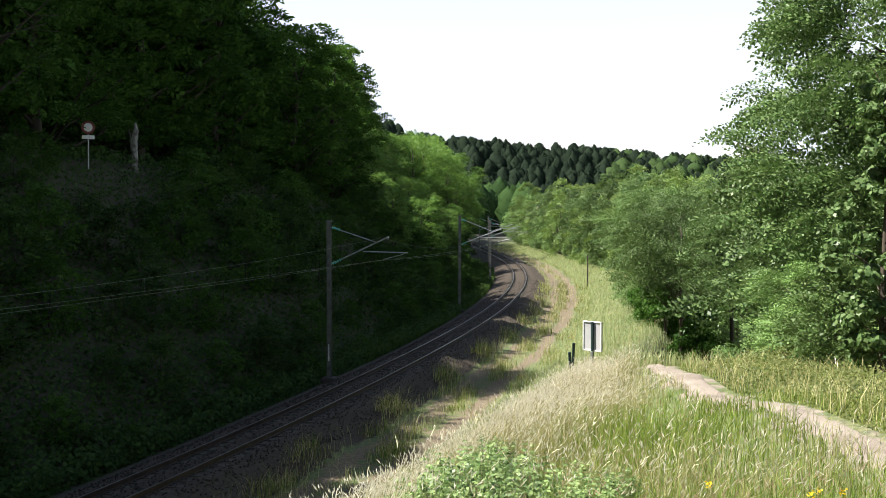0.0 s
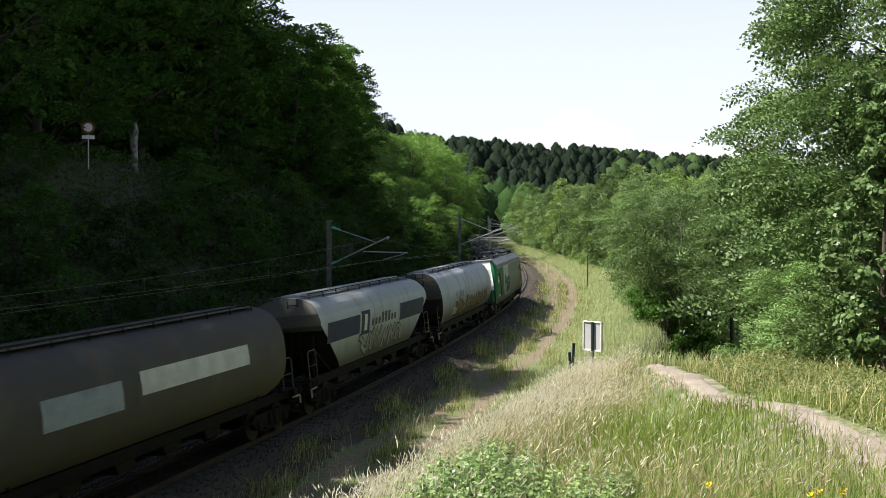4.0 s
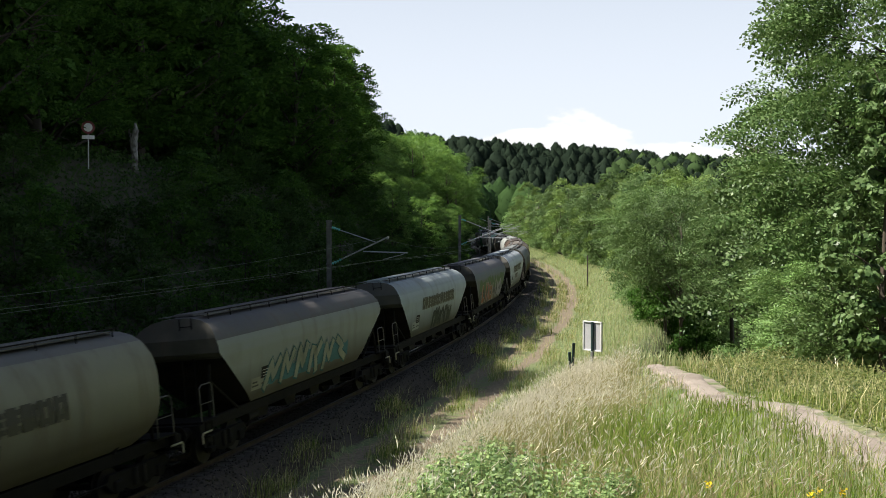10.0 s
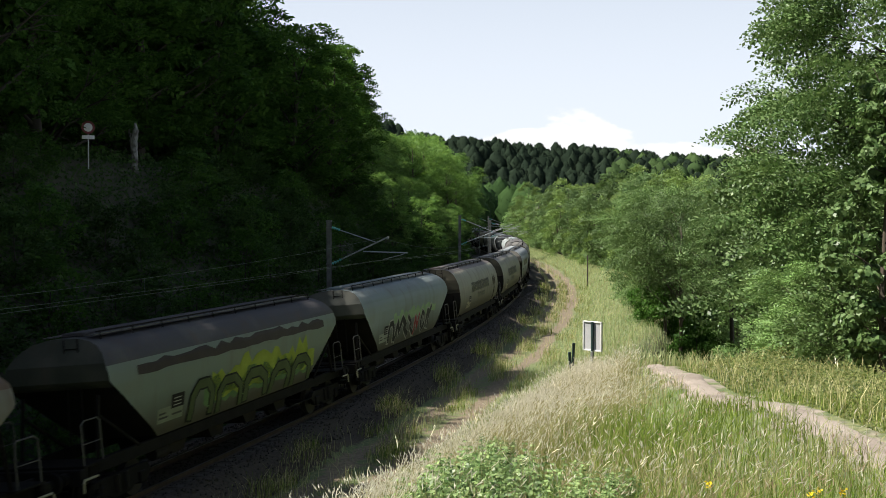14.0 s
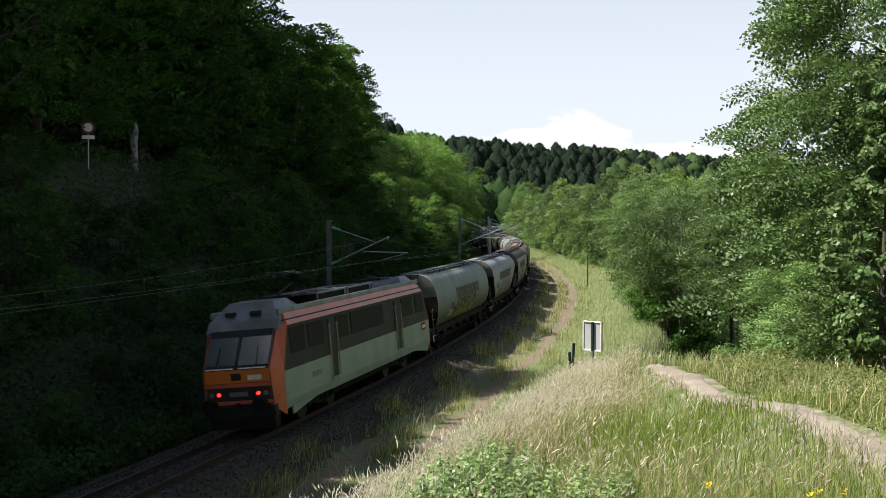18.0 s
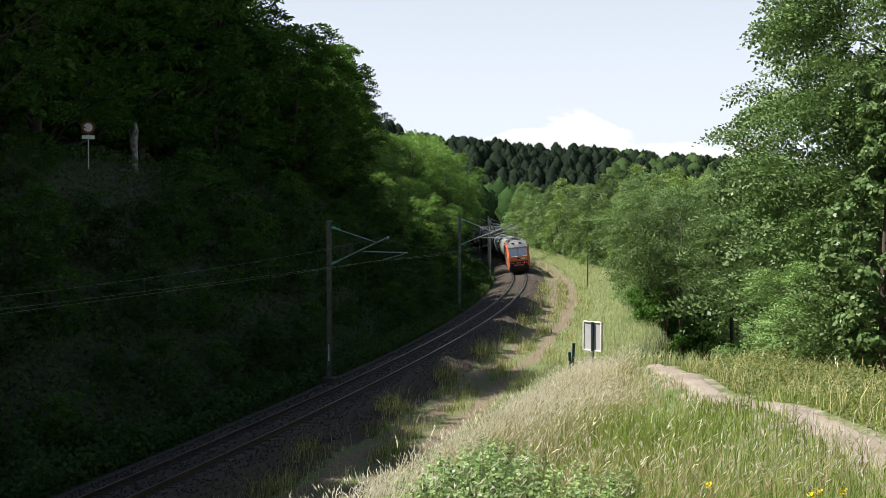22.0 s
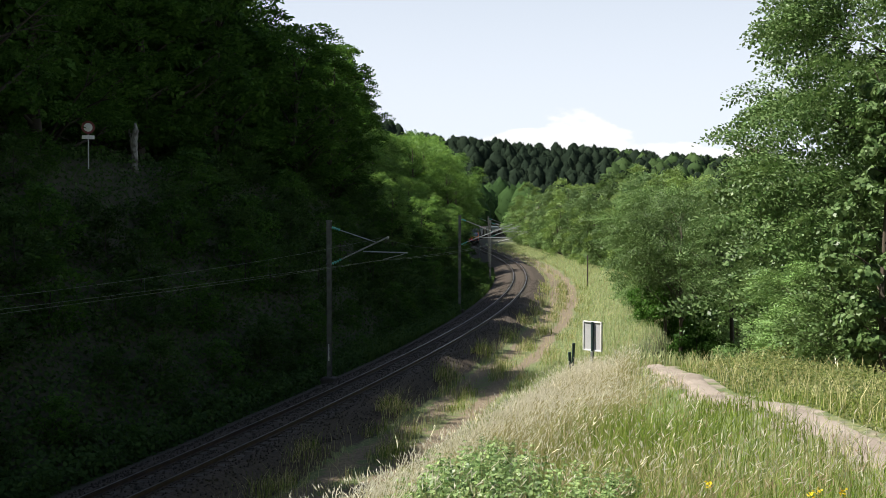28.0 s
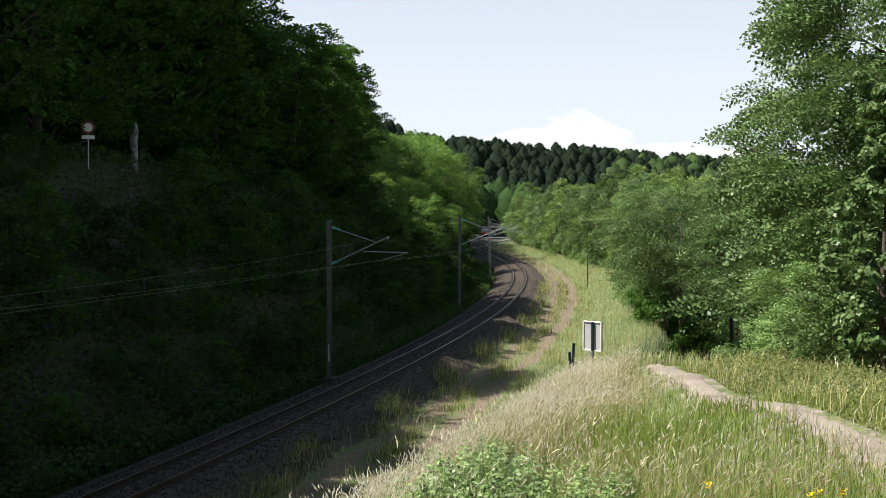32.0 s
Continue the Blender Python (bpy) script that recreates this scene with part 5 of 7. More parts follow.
def build_wires():
    for (ya, _, _), (yb, _, _) in zip(MASTS, MASTS[1:]):
        sa, sb = line_s(ya), line_s(yb)
        a, b = along(sa, -0.3), along(sb, -0.3)
        wires = thing("overhead_wires", "thin contact and messenger wires hung over the track", "overhead wire", "spans of overhead wire")
        n = 16
        top, low = [], []
        for i in range(n + 1):
            t = i / n
            p = a.lerp(b, t)
            sag = 4 * t * (1 - t)
            top.append((p.x, p.y, 6.2 - 0.95 * sag))
            low.append((p.x, p.y, 5.16 - 0.17 * sag))
        part("messenger_wire", Geo().pipe(top, 0.0065, 4), M_WIRE, wires)
        part("contact_wire", Geo().pipe(low, 0.0065, 4), M_WIRE, wires)
        part("second_contact_wire", Geo().pipe([(x, y, z - 0.015 - 0.36 * (i / n) * (1 - i / n)) for i, (x, y, z) in enumerate(low)], 0.0065, 4), M_WIRE, wires)
        for i in range(1, n, 2):
            part("dropper", Geo().tube(low[i], top[i], 0.004, n=4), M_WIRE, wires)


for row in MASTS:
    build_mast(*row)
build_wires()


# ---- signs and posts ----
def build_signs():
    x, y = 3.34, 23.0
    z = float(height(x, y))
    sign = thing("railway_sign", "back of a grey white-rimmed rectangular sign in the grass", "sign", at=pose(x, y, z, 0, 0, -42))
    base = 4.16 - z
    w, h = 0.46, 0.63
    g = Geo()
    g.box(-w / 2, w / 2, -0.008, 0.008, base, base + h, 0.003)
    part("panel", g, M_SIGNGREY, sign)
    rim = Geo()
    for x0, x1, z0, z1 in ((-w / 2 - 0.022, -w / 2 + 0.012, base - 0.02, base + h + 0.02), (w / 2 - 0.012, w / 2 + 0.022, base - 0.02, base + h + 0.02),
                           (-w / 2 + 0.012, w / 2 - 0.012, base - 0.02, base + 0.014), (-w / 2 + 0.012, w / 2 - 0.012, base + h - 0.014, base + h + 0.02)):
        rim.box(x0, x1, -0.03, 0.022, z0, z1, 0.006)
    part("rim", rim, M_WHITE, sign, "white folded rim")
    part("post", Geo().box(-0.012, 0.05, -0.075, -0.012, -0.4, base - 0.022, 0.006), M_GALV, sign)
    part("stiffener", Geo().box(-0.006, 0.044, -0.07, -0.012, base - 0.02, base + h + 0.01, 0.006), M_DARKPOST, sign, "dark vertical stiffener")
    # marker stakes beside it
    for k, (sx, sy, ht, lean) in enumerate(((2.82, 22.6, 0.75, 3.0), (2.78, 22.3, 0.55, -3.0))):
        z = float(height(sx, sy))
        top = (4.36 if k == 0 else 4.20) - z
        st = thing("marker_stake", "dark green plastic marker stake standing in the grass", "stake", "marker stakes", at=pose(sx, sy, z, 0, lean, 10))
        part("stake_post", Geo().box(-0.03, 0.03, -0.02, 0.02, -0.2, top, 0.008), M_DARKPOST, st)
        part("cap", Geo().box(-0.034, 0.034, -0.024, 0.024, top - 0.05, top + 0.012, 0.008), M_DARKPOST, st)
    # no-entry sign for vehicles on the forest road
    x, y = -17.8, 52.0
    z = float(height(x, y))
    disc = 11.67 - z
    rd = thing("road_sign", "round white traffic sign with red border by the road", "road sign", at=pose(x, y, z, 0, 0, 14))
    part("post", Geo().tube((0, 0.03, -0.3), (0, 0.03, disc + 0.25), 0.03, n=10), M_GALV, rd)
    part("disc", Geo().tube((0, -0.012, disc), (0, 0.0, disc), 0.325, n=28), M_RED, rd, "red bordered disc")
    part("centre", Geo().tube((0, -0.018, disc), (0, -0.0125, disc), 0.215, n=28), M_WHITE, rd, "white centre of the disc")
    part("plate", Geo().box(-0.30, 0.30, -0.012, 0.0, disc - 0.58, disc - 0.40, 0.004), M_WHITE, rd, "small white plate under the disc")
    # pale trunk beside the road
    x, y = -17.0, 57.0
    z = float(height(x, y)) + 0.25
    st = thing("dead_tree", "pale weathered dead tree trunk with peeling bark by the forest road", "tree trunk", at=pose(x, y, z, 0, 0, 0))
    part("stem", Geo().pipe([(0, 0, -0.7), (0.03, 0, 0.5), (-0.04, 0.03, 1.2), (0.10, 0, 1.8), (0.08, 0, 2.2)], [0.26, 0.18, 0.22, 0.17, 0.05], 10), M_PALE, st, smooth=True)
    part("branch_stub", Geo().pipe([(-0.04, 0, 1.2), (-0.22, 0, 1.6), (-0.28, 0, 1.95)], [0.10, 0.08, 0.02], 7), M_PALE, st, smooth=True)
    # thin wooden pole on the verge
    x, y = 15.4, 110.0
    z = float(height(x, y))
    pole = thing("wooden_pole", "slim grey wooden pole standing at the edge of the verge", "pole", at=pose(x, y, z, 0, 0, 0))
    part("shaft", Geo().tube((0, 0, -0.4), (0, 0, 3.4), 0.09, 0.07, 8), M_SLEEPER, pole)


build_signs()
# ---- the train ----
V_TRAIN = 25.1                      # metres a second
PITCH_W = 17.70                     # wagon length over buffers
LOCO_A, LOCO_B = 20.9, 19.6         # leading and trailing locomotive
REAR_18 = line_s(34.0) - 2.1        # rear buffers of the train at 18 s


def wheelset(parent, x, r=0.46):
    ws = Geo()
    ws.tube((x, -0.72, r), (x, 0.72, r), 0.08, n=8)
    axle = part("wheelset", ws, M_WHEEL, parent)
    for y in (-0.75, 0.75):
        g = Geo()
        g.tube((x, y - 0.065, r), (x, y + 0.065, r), r, n=20)
        g.tube((x, y - math.copysign(0.1, y), r), (x, y - math.copysign(0.065, y), r), r + 0.028, n=20)
        g.tube((x, y + math.copysign(0.065, y), r), (x, y + math.copysign(0.1, y), r), 0.14, n=12)
        part("wheel", g, M_WHEEL, axle)


def bogie(parent, xc, base=1.8, r=0.46, heavy=False):
    g = Geo()
    for y in (-1.02, 1.02):
        g.prism([(xc - base / 2 - 0.45, r + 0.12), (xc - base / 2 - 0.2, r - 0.12), (xc - base / 2 + 0.3, r - 0.1), (xc - 0.35, r - 0.22), (xc + 0.35, r - 0.22),
                 (xc + base / 2 - 0.3, r - 0.1), (xc + base / 2 + 0.2, r - 0.12), (xc + base / 2 + 0.45, r + 0.12), (xc + base / 2 + 0.3, r + 0.32), (xc - base / 2 - 0.3, r + 0.32)], 1, y - 0.06, y + 0.06)
        for x in (xc - base / 2, xc + base / 2):
            g.box(x - 0.16, x + 0.16, y - 0.12, y + 0.12, r - 0.15, r + 0.15, 0.03)
    g.box(xc - 0.2, xc + 0.2, -1.0, 1.0, r - 0.05, r + 0.3, 0.03)
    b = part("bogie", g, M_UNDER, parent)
    for x in (xc - base / 2, xc + base / 2):
        wheelset(parent, x, r)
    for y in (-1.1, 1.1):
        for dx in (-0.18, 0.18):
            part("spring", Geo().tube((xc + dx, y, r - 0.12), (xc + dx, y, r + 0.3), 0.07, n=8), M_BLACK, b)
    return b


def buffers(parent, x, z=1.05):
    d = 1 if x > 0 else -1
    for y in (-0.875, 0.875):
        g = Geo()
        g.tube((x, y, z), (x + d * 0.42, y, z), 0.09, n=10)
        g.tube((x, y, z), (x + d * 0.2, y, z), 0.14, n=10)
        g.tube((x + d * 0.42, y, z), (x + d * 0.48, y, z), 0.24, n=16)
        part("buffer", g, M_UNDER, parent)
    part("coupling", Geo().box(min(x, x + d * 0.45), max(x, x + d * 0.45), -0.06, 0.06, z - 0.12, z + 0.05, 0.02), M_BLACK, parent)


def section(kind):
    """Half profile of the hopper: (half width, height), from the sole up to the roof ridge."""
    if kind != "flat":
        return [(1.02, 1.30), (1.24, 1.55), (1.40, 1.90), (1.47, 2.30), (1.48, 2.70), (1.44, 3.10), (1.34, 3.45), (1.17, 3.75), (1.04, 3.88), (0.88, 3.99), (0.55, 4.10), (0.0, 4.13)]
    return [(1.10, 1.30), (1.22, 1.62), (1.43, 2.68), (1.475, 3.0), (1.455, 3.25), (1.38, 3.50), (1.24, 3.72), (1.05, 3.90), (0.80, 4.02), (0.45, 4.10), (0.0, 4.12)]


def reach_at(z, kind):
    """How far the hopper reaches from the wagon's middle at height z."""
    if kind == "long":
        return float(np.interp(z, [1.3, 1.6, 2.0, 3.4, 4.13], [6.9, 7.5, 7.75, 7.8, 7.65]))
    if kind == "round":
        return float(np.interp(z, [1.3, 1.6, 2.0, 3.4, 4.13], [6.4, 6.95, 7.15, 7.2, 7.05]))
    return float(np.interp(z, [1.3, 3.05, 3.5, 4.12], [4.8, 7.2, 7.2, 6.8]))


def side_y(z, kind):
    p = section(kind)
    return float(np.interp(z, [q[1] for q in p], [q[0] for q in p]))


def build_wagon(kind):
    """A four-axle hopper wagon for grain. x is the way of travel."""
    lab = {"long": "long barrel-sided covered hopper wagon for grain", "round": "barrel-sided covered hopper wagon for grain, weathered", "flat": "flat-sided covered hopper wagon for grain, weathered"}[kind]
    wagon = thing("hopper_wagon", lab, "freight wagon", "hopper wagons of the train")
    prof = section(kind)
    eave = 3.42 if kind == "flat" else 3.84     # where the roof sheet begins
    e = 0.4 if kind == "long" else 0.0          # how much further the ends stand out
    fine = []
    for (y0, z0), (y1, z1) in zip(prof, prof[1:]):
        k = 3 if kind == "flat" else 2
        fine += [(y0 + (y1 - y0) * i / k, z0 + (z1 - z0) * i / k) for i in range(k)]
    fine.append(prof[-1])
    if not any(abs(z - eave) < 1e-3 for _, z in fine):
        fine = sorted(fine + [(side_y(eave, kind), eave)], key=lambda q: q[1])
    for name, lo, hi in (("side", 1.3, eave), ("roof", eave, 9)):
        rows = [(y, z) for y, z in fine if lo - 1e-6 <= z <= hi]
        for sgn in ((-1, 1) if name == "side" else (0,)):
            g = Geo()
            if sgn:
                for (y0, z0), (y1, z1) in zip(rows, rows[1:]):
                    e0, e1 = reach_at(z0, kind), reach_at(z1, kind)
                    g.put([(-e0, sgn * y0, z0), (e0, sgn * y0, z0), (e1, sgn * y1, z1), (-e1, sgn * y1, z1)], [(0, 1, 2, 3) if sgn < 0 else (3, 2, 1, 0)])
            else:
                full = rows + [(-y, z) for y, z in rows[-2::-1]]
                for (y0, z0), (y1, z1) in zip(full, full[1:]):
                    e0, e1 = reach_at(z0, kind), reach_at(z1, kind)
                    g.put([(-e0, y0, z0), (e0, y0, z0), (e1, y1, z1), (-e1, y1, z1)], [(3, 2, 1, 0)])
            me = g.mesh(name, False)
            bm = bmesh.new()
            bm.from_mesh(me)
            bmesh.ops.remove_doubles(bm, verts=bm.verts, dist=0.001)
            bm.to_mesh(me)
            bm.free()
            ob = part(name, me, M_PAINT, wagon, smooth=True)
    for d in (-1, 1):
        up, lo = Geo(), Geo()
        for g, a, b in ((up, 2.8, 9), (lo, 1.3, 2.8)):
            rows = [(y, z) for y, z in fine if a - 0.12 <= z <= b + 0.12]
            for (y0, z0), (y1, z1) in zip(rows, rows[1:]):
                e0, e1 = d * reach_at(z0, kind), d * reach_at(z1, kind)
                g.put([(e0, -y0, z0), (e0, y0, z0), (e1, y1, z1), (e1, -y1, z1)], [(0, 1, 2, 3)])
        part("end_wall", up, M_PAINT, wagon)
        # black colour stands in for the shade inside the recessed end
        part("hopper_slope", lo, M_BLACK, wagon, "sloping hopper end, black for the shade of its recess")
        # struts that carry the overhanging end
        for y in (-1.05, 1.05):
            part("strut", Geo().tube((d * 7.35, y, 1.2), (d * 7.1, y, 2.75), 0.05, n=6), M_UNDER, wagon)
            part("brace", Geo().tube((d * 5.6, y, 1.25), (d * 7.2, y, 2.3), 0.045, n=6), M_UNDER, wagon)
        # platform, handrail and ladder
        part("platform", Geo().box(min(d * 7.2, d * (8.15 + e)), max(d * 7.2, d * (8.15 + e)), -1.25, 1.25, 1.22, 1.28, 0.01), M_UNDER, wagon, "chequer-plate end platform")
        for y in (-1.2, 1.2):
            g = Geo()
            g.pipe([(d * 8.08, y, 1.28), (d * 8.08, y, 2.2), (d * 7.95, y, 2.28), (d * 7.45, y, 2.28), (d * 7.35, y, 2.2), (d * 7.35, y, 1.28)], 0.02, 6)
            g.tube((d * 8.08, y, 1.75), (d * 7.35, y, 1.75), 0.014, n=6)
            part("handrail", g, M_HAND, wagon, "pale tubular handrail")
            g = Geo()
            for x in (7.62, 7.98):
                g.tube((d * x, y * 1.04, 0.45), (d * x, y * 1.04, 1.25), 0.018, n=6)
            for z in (0.5, 0.82):
                g.box(min(d * 7.62, d * 7.98), max(d * 7.62, d * 7.98), y * 1.04 - 0.12, y * 1.04 + 0.12, z, z + 0.03, 0.005)
            part("step", g, M_UNDER, wagon, "grimy step irons")
        lad = Geo()
        ex = reach_at(2.9, kind)
        for y in (-0.55, -0.17):
            lad.tube((d * (ex + 0.1), y, 1.28), (d * (reach_at(4.0, kind) + 0.12), y, 4.1), 0.018, n=6)
        for i in range(9):
            z = 1.55 + i * 0.29
            xx = d * (np.interp(z, [1.28, 4.1], [ex + 0.1, reach_at(4.0, kind) + 0.12]))
            lad.tube((xx, -0.55, z), (xx, -0.17, z), 0.013, n=5)
        part("ladder", lad, M_UNDER, wagon, "steel end ladder")
        buffers(wagon, d * (PITCH_W / 2 - 0.5 + e))
        part("headstock", Geo().box(min(d * (8.05 + e), d * (8.33 + e)), max(d * (8.05 + e), d * (8.33 + e)), -1.25, 1.25, 0.85, 1.22, 0.02), M_UNDER, wagon)
        for y in (-1.3, 1.3):
            part("corner_grip", Geo().pipe([(d * (7.75 + e), y, 0.98), (d * (8.25 + e), y, 0.98), (d * (8.3 + e), y, 0.92), (d * (8.3 + e), y, 0.7)], 0.03, 6), M_RAILPALE, wagon, "worn cream shunter's grip")
        bogie(wagon, d * 6.55)
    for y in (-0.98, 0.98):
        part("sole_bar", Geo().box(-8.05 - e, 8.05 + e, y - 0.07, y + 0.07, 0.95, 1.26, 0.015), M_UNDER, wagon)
    # roof walk, hatch and its rails
    g = Geo()
    g.box(-6.4, 6.4, -0.32, 0.32, 4.12, 4.22, 0.02)
    part("loading_hatch", g, M_PAINT, wagon, "long roof loading hatch")
    for y in (-0.62, 0.62):
        part("roof_walk", Geo().box(-6.55, 6.55, y - 0.13, y + 0.13, 4.13, 4.16, 0.006), M_HAND, wagon, "grey roof walkway")
    g = Geo()
    g.tube((-6.55, -0.78, 4.22), (6.55, -0.78, 4.22), 0.018, n=6)
    for i in range(10):
        x = -6.4 + i * 12.8 / 9
        g.tube((x, -0.8, 3.98), (x, -0.78, 4.22), 0.016, n=5)
    part("roof_rail", g, M_UNDER, wagon)
    # vertical seams on the sides
    for x in (-4.1, -1.4, 1.4, 4.1):
        g = Geo()
        zs = np.linspace(1.6 if abs(x) < 4.5 else 2.0, eave, 7)
        vs = [(x + dx, -side_y(z, kind) - 0.012, z) for z in zs for dx in (-0.02, 0.02)]
        g.put(vs, [(2 * i, 2 * i + 1, 2 * i + 3, 2 * i + 2) for i in range(6)])
        part("seam", g, M_PAINT, wagon)
    # discharge chutes and brake gear under the middle
    for x in (-3.3, -1.1, 1.1, 3.3):
        part("chute", Geo().prism([(x - 0.7, 1.32), (x + 0.7, 1.32), (x + 0.32, 0.6), (x - 0.32, 0.6)], 1, -0.75, 0.75), M_BLACK, wagon)
    part("brake_cylinder", Geo().tube((-4.7, -0.8, 0.8), (-4.0, -0.8, 0.8), 0.17, n=12), M_BLACK, wagon)
    part("brake_rod", Geo().tube((-5.2, -1.1, 0.62), (5.2, -1.1, 0.62), 0.025, n=6), M_UNDER, wagon)
    return wagon


def on_side(kind, pts, lift):
    """Points (x along the side, z) laid on the side that faces the camera."""
    return [(x, -side_y(z, kind) - lift, z) for x, z in pts]


def patch(wagon, kind, x0, x1, z0, z1, material, name, label="", lift=0.018, slant=0.0):
    n = max(2, int((z1 - z0) / 0.09))
    g = Geo()
    zs = np.linspace(z0, z1, n + 1)
    vs = []
    for z in zs:
        d = slant * (z - z0)
        vs += on_side(kind, [(x0 + d, z), (x1 + d, z)], lift)
    g.put(vs, [(2 * i, 2 * i + 1, 2 * i + 3, 2 * i + 2) for i in range(n)])
    return part(name, g, material, wagon, label)


PAINTS = {}


def flat_paint(colour):
    key = tuple(round(c, 3) for c in colour)
    if key not in PAINTS:
        PAINTS[key] = surface("sprayed_paint_%d" % len(PAINTS), key, tuple(c * 0.75 for c in key), 0.65, 0, 1.5, 16.0, 0.05)
        PAINTS[key].node_tree.nodes["Principled BSDF"].inputs["Specular IOR Level"].default_value = 0.15
    return PAINTS[key]


def ribbon(g, kind, pts, width, lift, close=False):
    """A painted stroke of even width along points (x, z) on the side."""
    if close:
        pts = list(pts) + [pts[0], pts[1]]
    fine = []
    for (xa, za), (xb, zb) in zip(pts, pts[1:]):
        k = max(1, int(math.hypot(xb - xa, zb - za) / 0.16))
        fine += [(xa + (xb - xa) * i / k, za + (zb - za) * i / k) for i in range(k)]
    fine.append(pts[-1])
    n, vs = len(fine), []
    for i, (x, z) in enumerate(fine):
        p, q = fine[max(0, i - 1)], fine[min(n - 1, i + 1)]
        dx, dz = q[0] - p[0], q[1] - p[1]
        ln = math.hypot(dx, dz) + 1e-9
        ex = 0.0 if 0 < i < n - 1 or close else (-width * 0.5 if i == 0 else width * 0.5)
        x, z = x + dx / ln * ex, z + dz / ln * ex
        for s in (1, -1):
            vs.append((x - s * dz / ln * width / 2, float(np.clip(z + s * dx / ln * width / 2, 1.34, 3.4))))
    g.put(on_side(kind, vs, lift), [(2 * i, 2 * i + 1, 2 * i + 3, 2 * i + 2) for i in range(n - 1)])


SLAB = ((((0.15, 0), (0.15, 1)), ((0.85, 0), (0.85, 1)), ((0.1, 0.95), (0.9, 0.95)), ((0.1, 0.05), (0.9, 0.05))),
        (((0.12, 0), (0.12, 1)), ((0.5, 0), (0.5, 1)), ((0.88, 0), (0.88, 1)), ((0.05, 0.06), (0.95, 0.06)), ((0.05, 0.94), (0.95, 0.94))),
        (((0.3, 0), (0.3, 1)), ((0.62, 0), (0.62, 1)), ((0.05, 0.94), (0.95, 0.94)), ((0.05, 0.06), (0.95, 0.06)), ((0.1, 0.5), (0.9, 0.5))),
        (((0.25, 0), (0.25, 1)), ((0.75, 0), (0.75, 1)), ((0.1, 0.35), (0.9, 0.35)), ((0.1, 0.7), (0.9, 0.7))))


def letters(wagon, kind, x0, x1, z0, z1, material, tall=(), count=13):
    """A worn company name as plain slab blocks, one block for each letter, none of them a real letter."""
    w = (x1 - x0) / count
    for i in range(count):
        g = Geo()
        a, wide = x0 + i * w + w * 0.1, w * 0.8
        grow = 1.0 - 0.10 * math.sin(math.pi * (i + 0.5) / count)
        lo, hi = z0, z0 + (z1 - z0) * grow
        for k, seg in enumerate(SLAB[(i * 7 + i // 3) % 4]):
            ribbon(g, kind, [(a + u * wide, lo + v * (hi - lo)) for u, v in seg], wide * (0.44 if k < 2 else 0.28), 0.022 + 0.0015 * k)
        if i in tall:
            ribbon(g, kind, [(a + wide * 0.2, hi + 0.11), (a + wide * 0.8, hi + 0.11)], 0.07, 0.022)
        part("lettering_block", g, material, wagon, "faded dark block of company lettering", fix=False)


STROKES = {
    "x": (((0, 0), (1, 1)), ((0, 1), (1, 0))),
    "o": (((0, 0.25), (0, 0.75), (0.3, 1), (0.7, 1), (1, 0.75), (1, 0.25), (0.7, 0), (0.3, 0), (0, 0.25)),),
    "q": (((0, 0.05), (0, 0.95), (1, 0.95), (1, 0.05), (0, 0.05)),),
    "l": (((0.1, 1), (0.1, 0), (0.9, 0)),),
    "i": (((0.5, 0), (0.5, 1)),),
    "arch": (((0, 0), (0.02, 0.6), (0.25, 0.95), (0.7, 0.95), (0.98, 0.6), (1, 0)),),
    "drop": (((0.9, 0.3), (0.5, 0), (0.05, 0.4), (0.4, 1), (0.85, 0.8)),),
    "wave": (((0, 1), (0.22, 0.02), (0.5, 0.75), (0.78, 0.02), (1, 1)),),
    "bolt": (((0, 1), (0.65, 0.6), (0.3, 0.42), (1, 0)),),
    "fang": (((0, 0), (0.3, 1), (0.6, 0.25), (1, 0.95)),),
    "crest": (((0, 0.1), (0.25, 0.95), (0.7, 0.7), (1, 1.05)), ((0.5, 0.8), (0.62, 0.0))),
}
WILD = ("arch", "drop", "wave", "bolt", "fang", "crest")


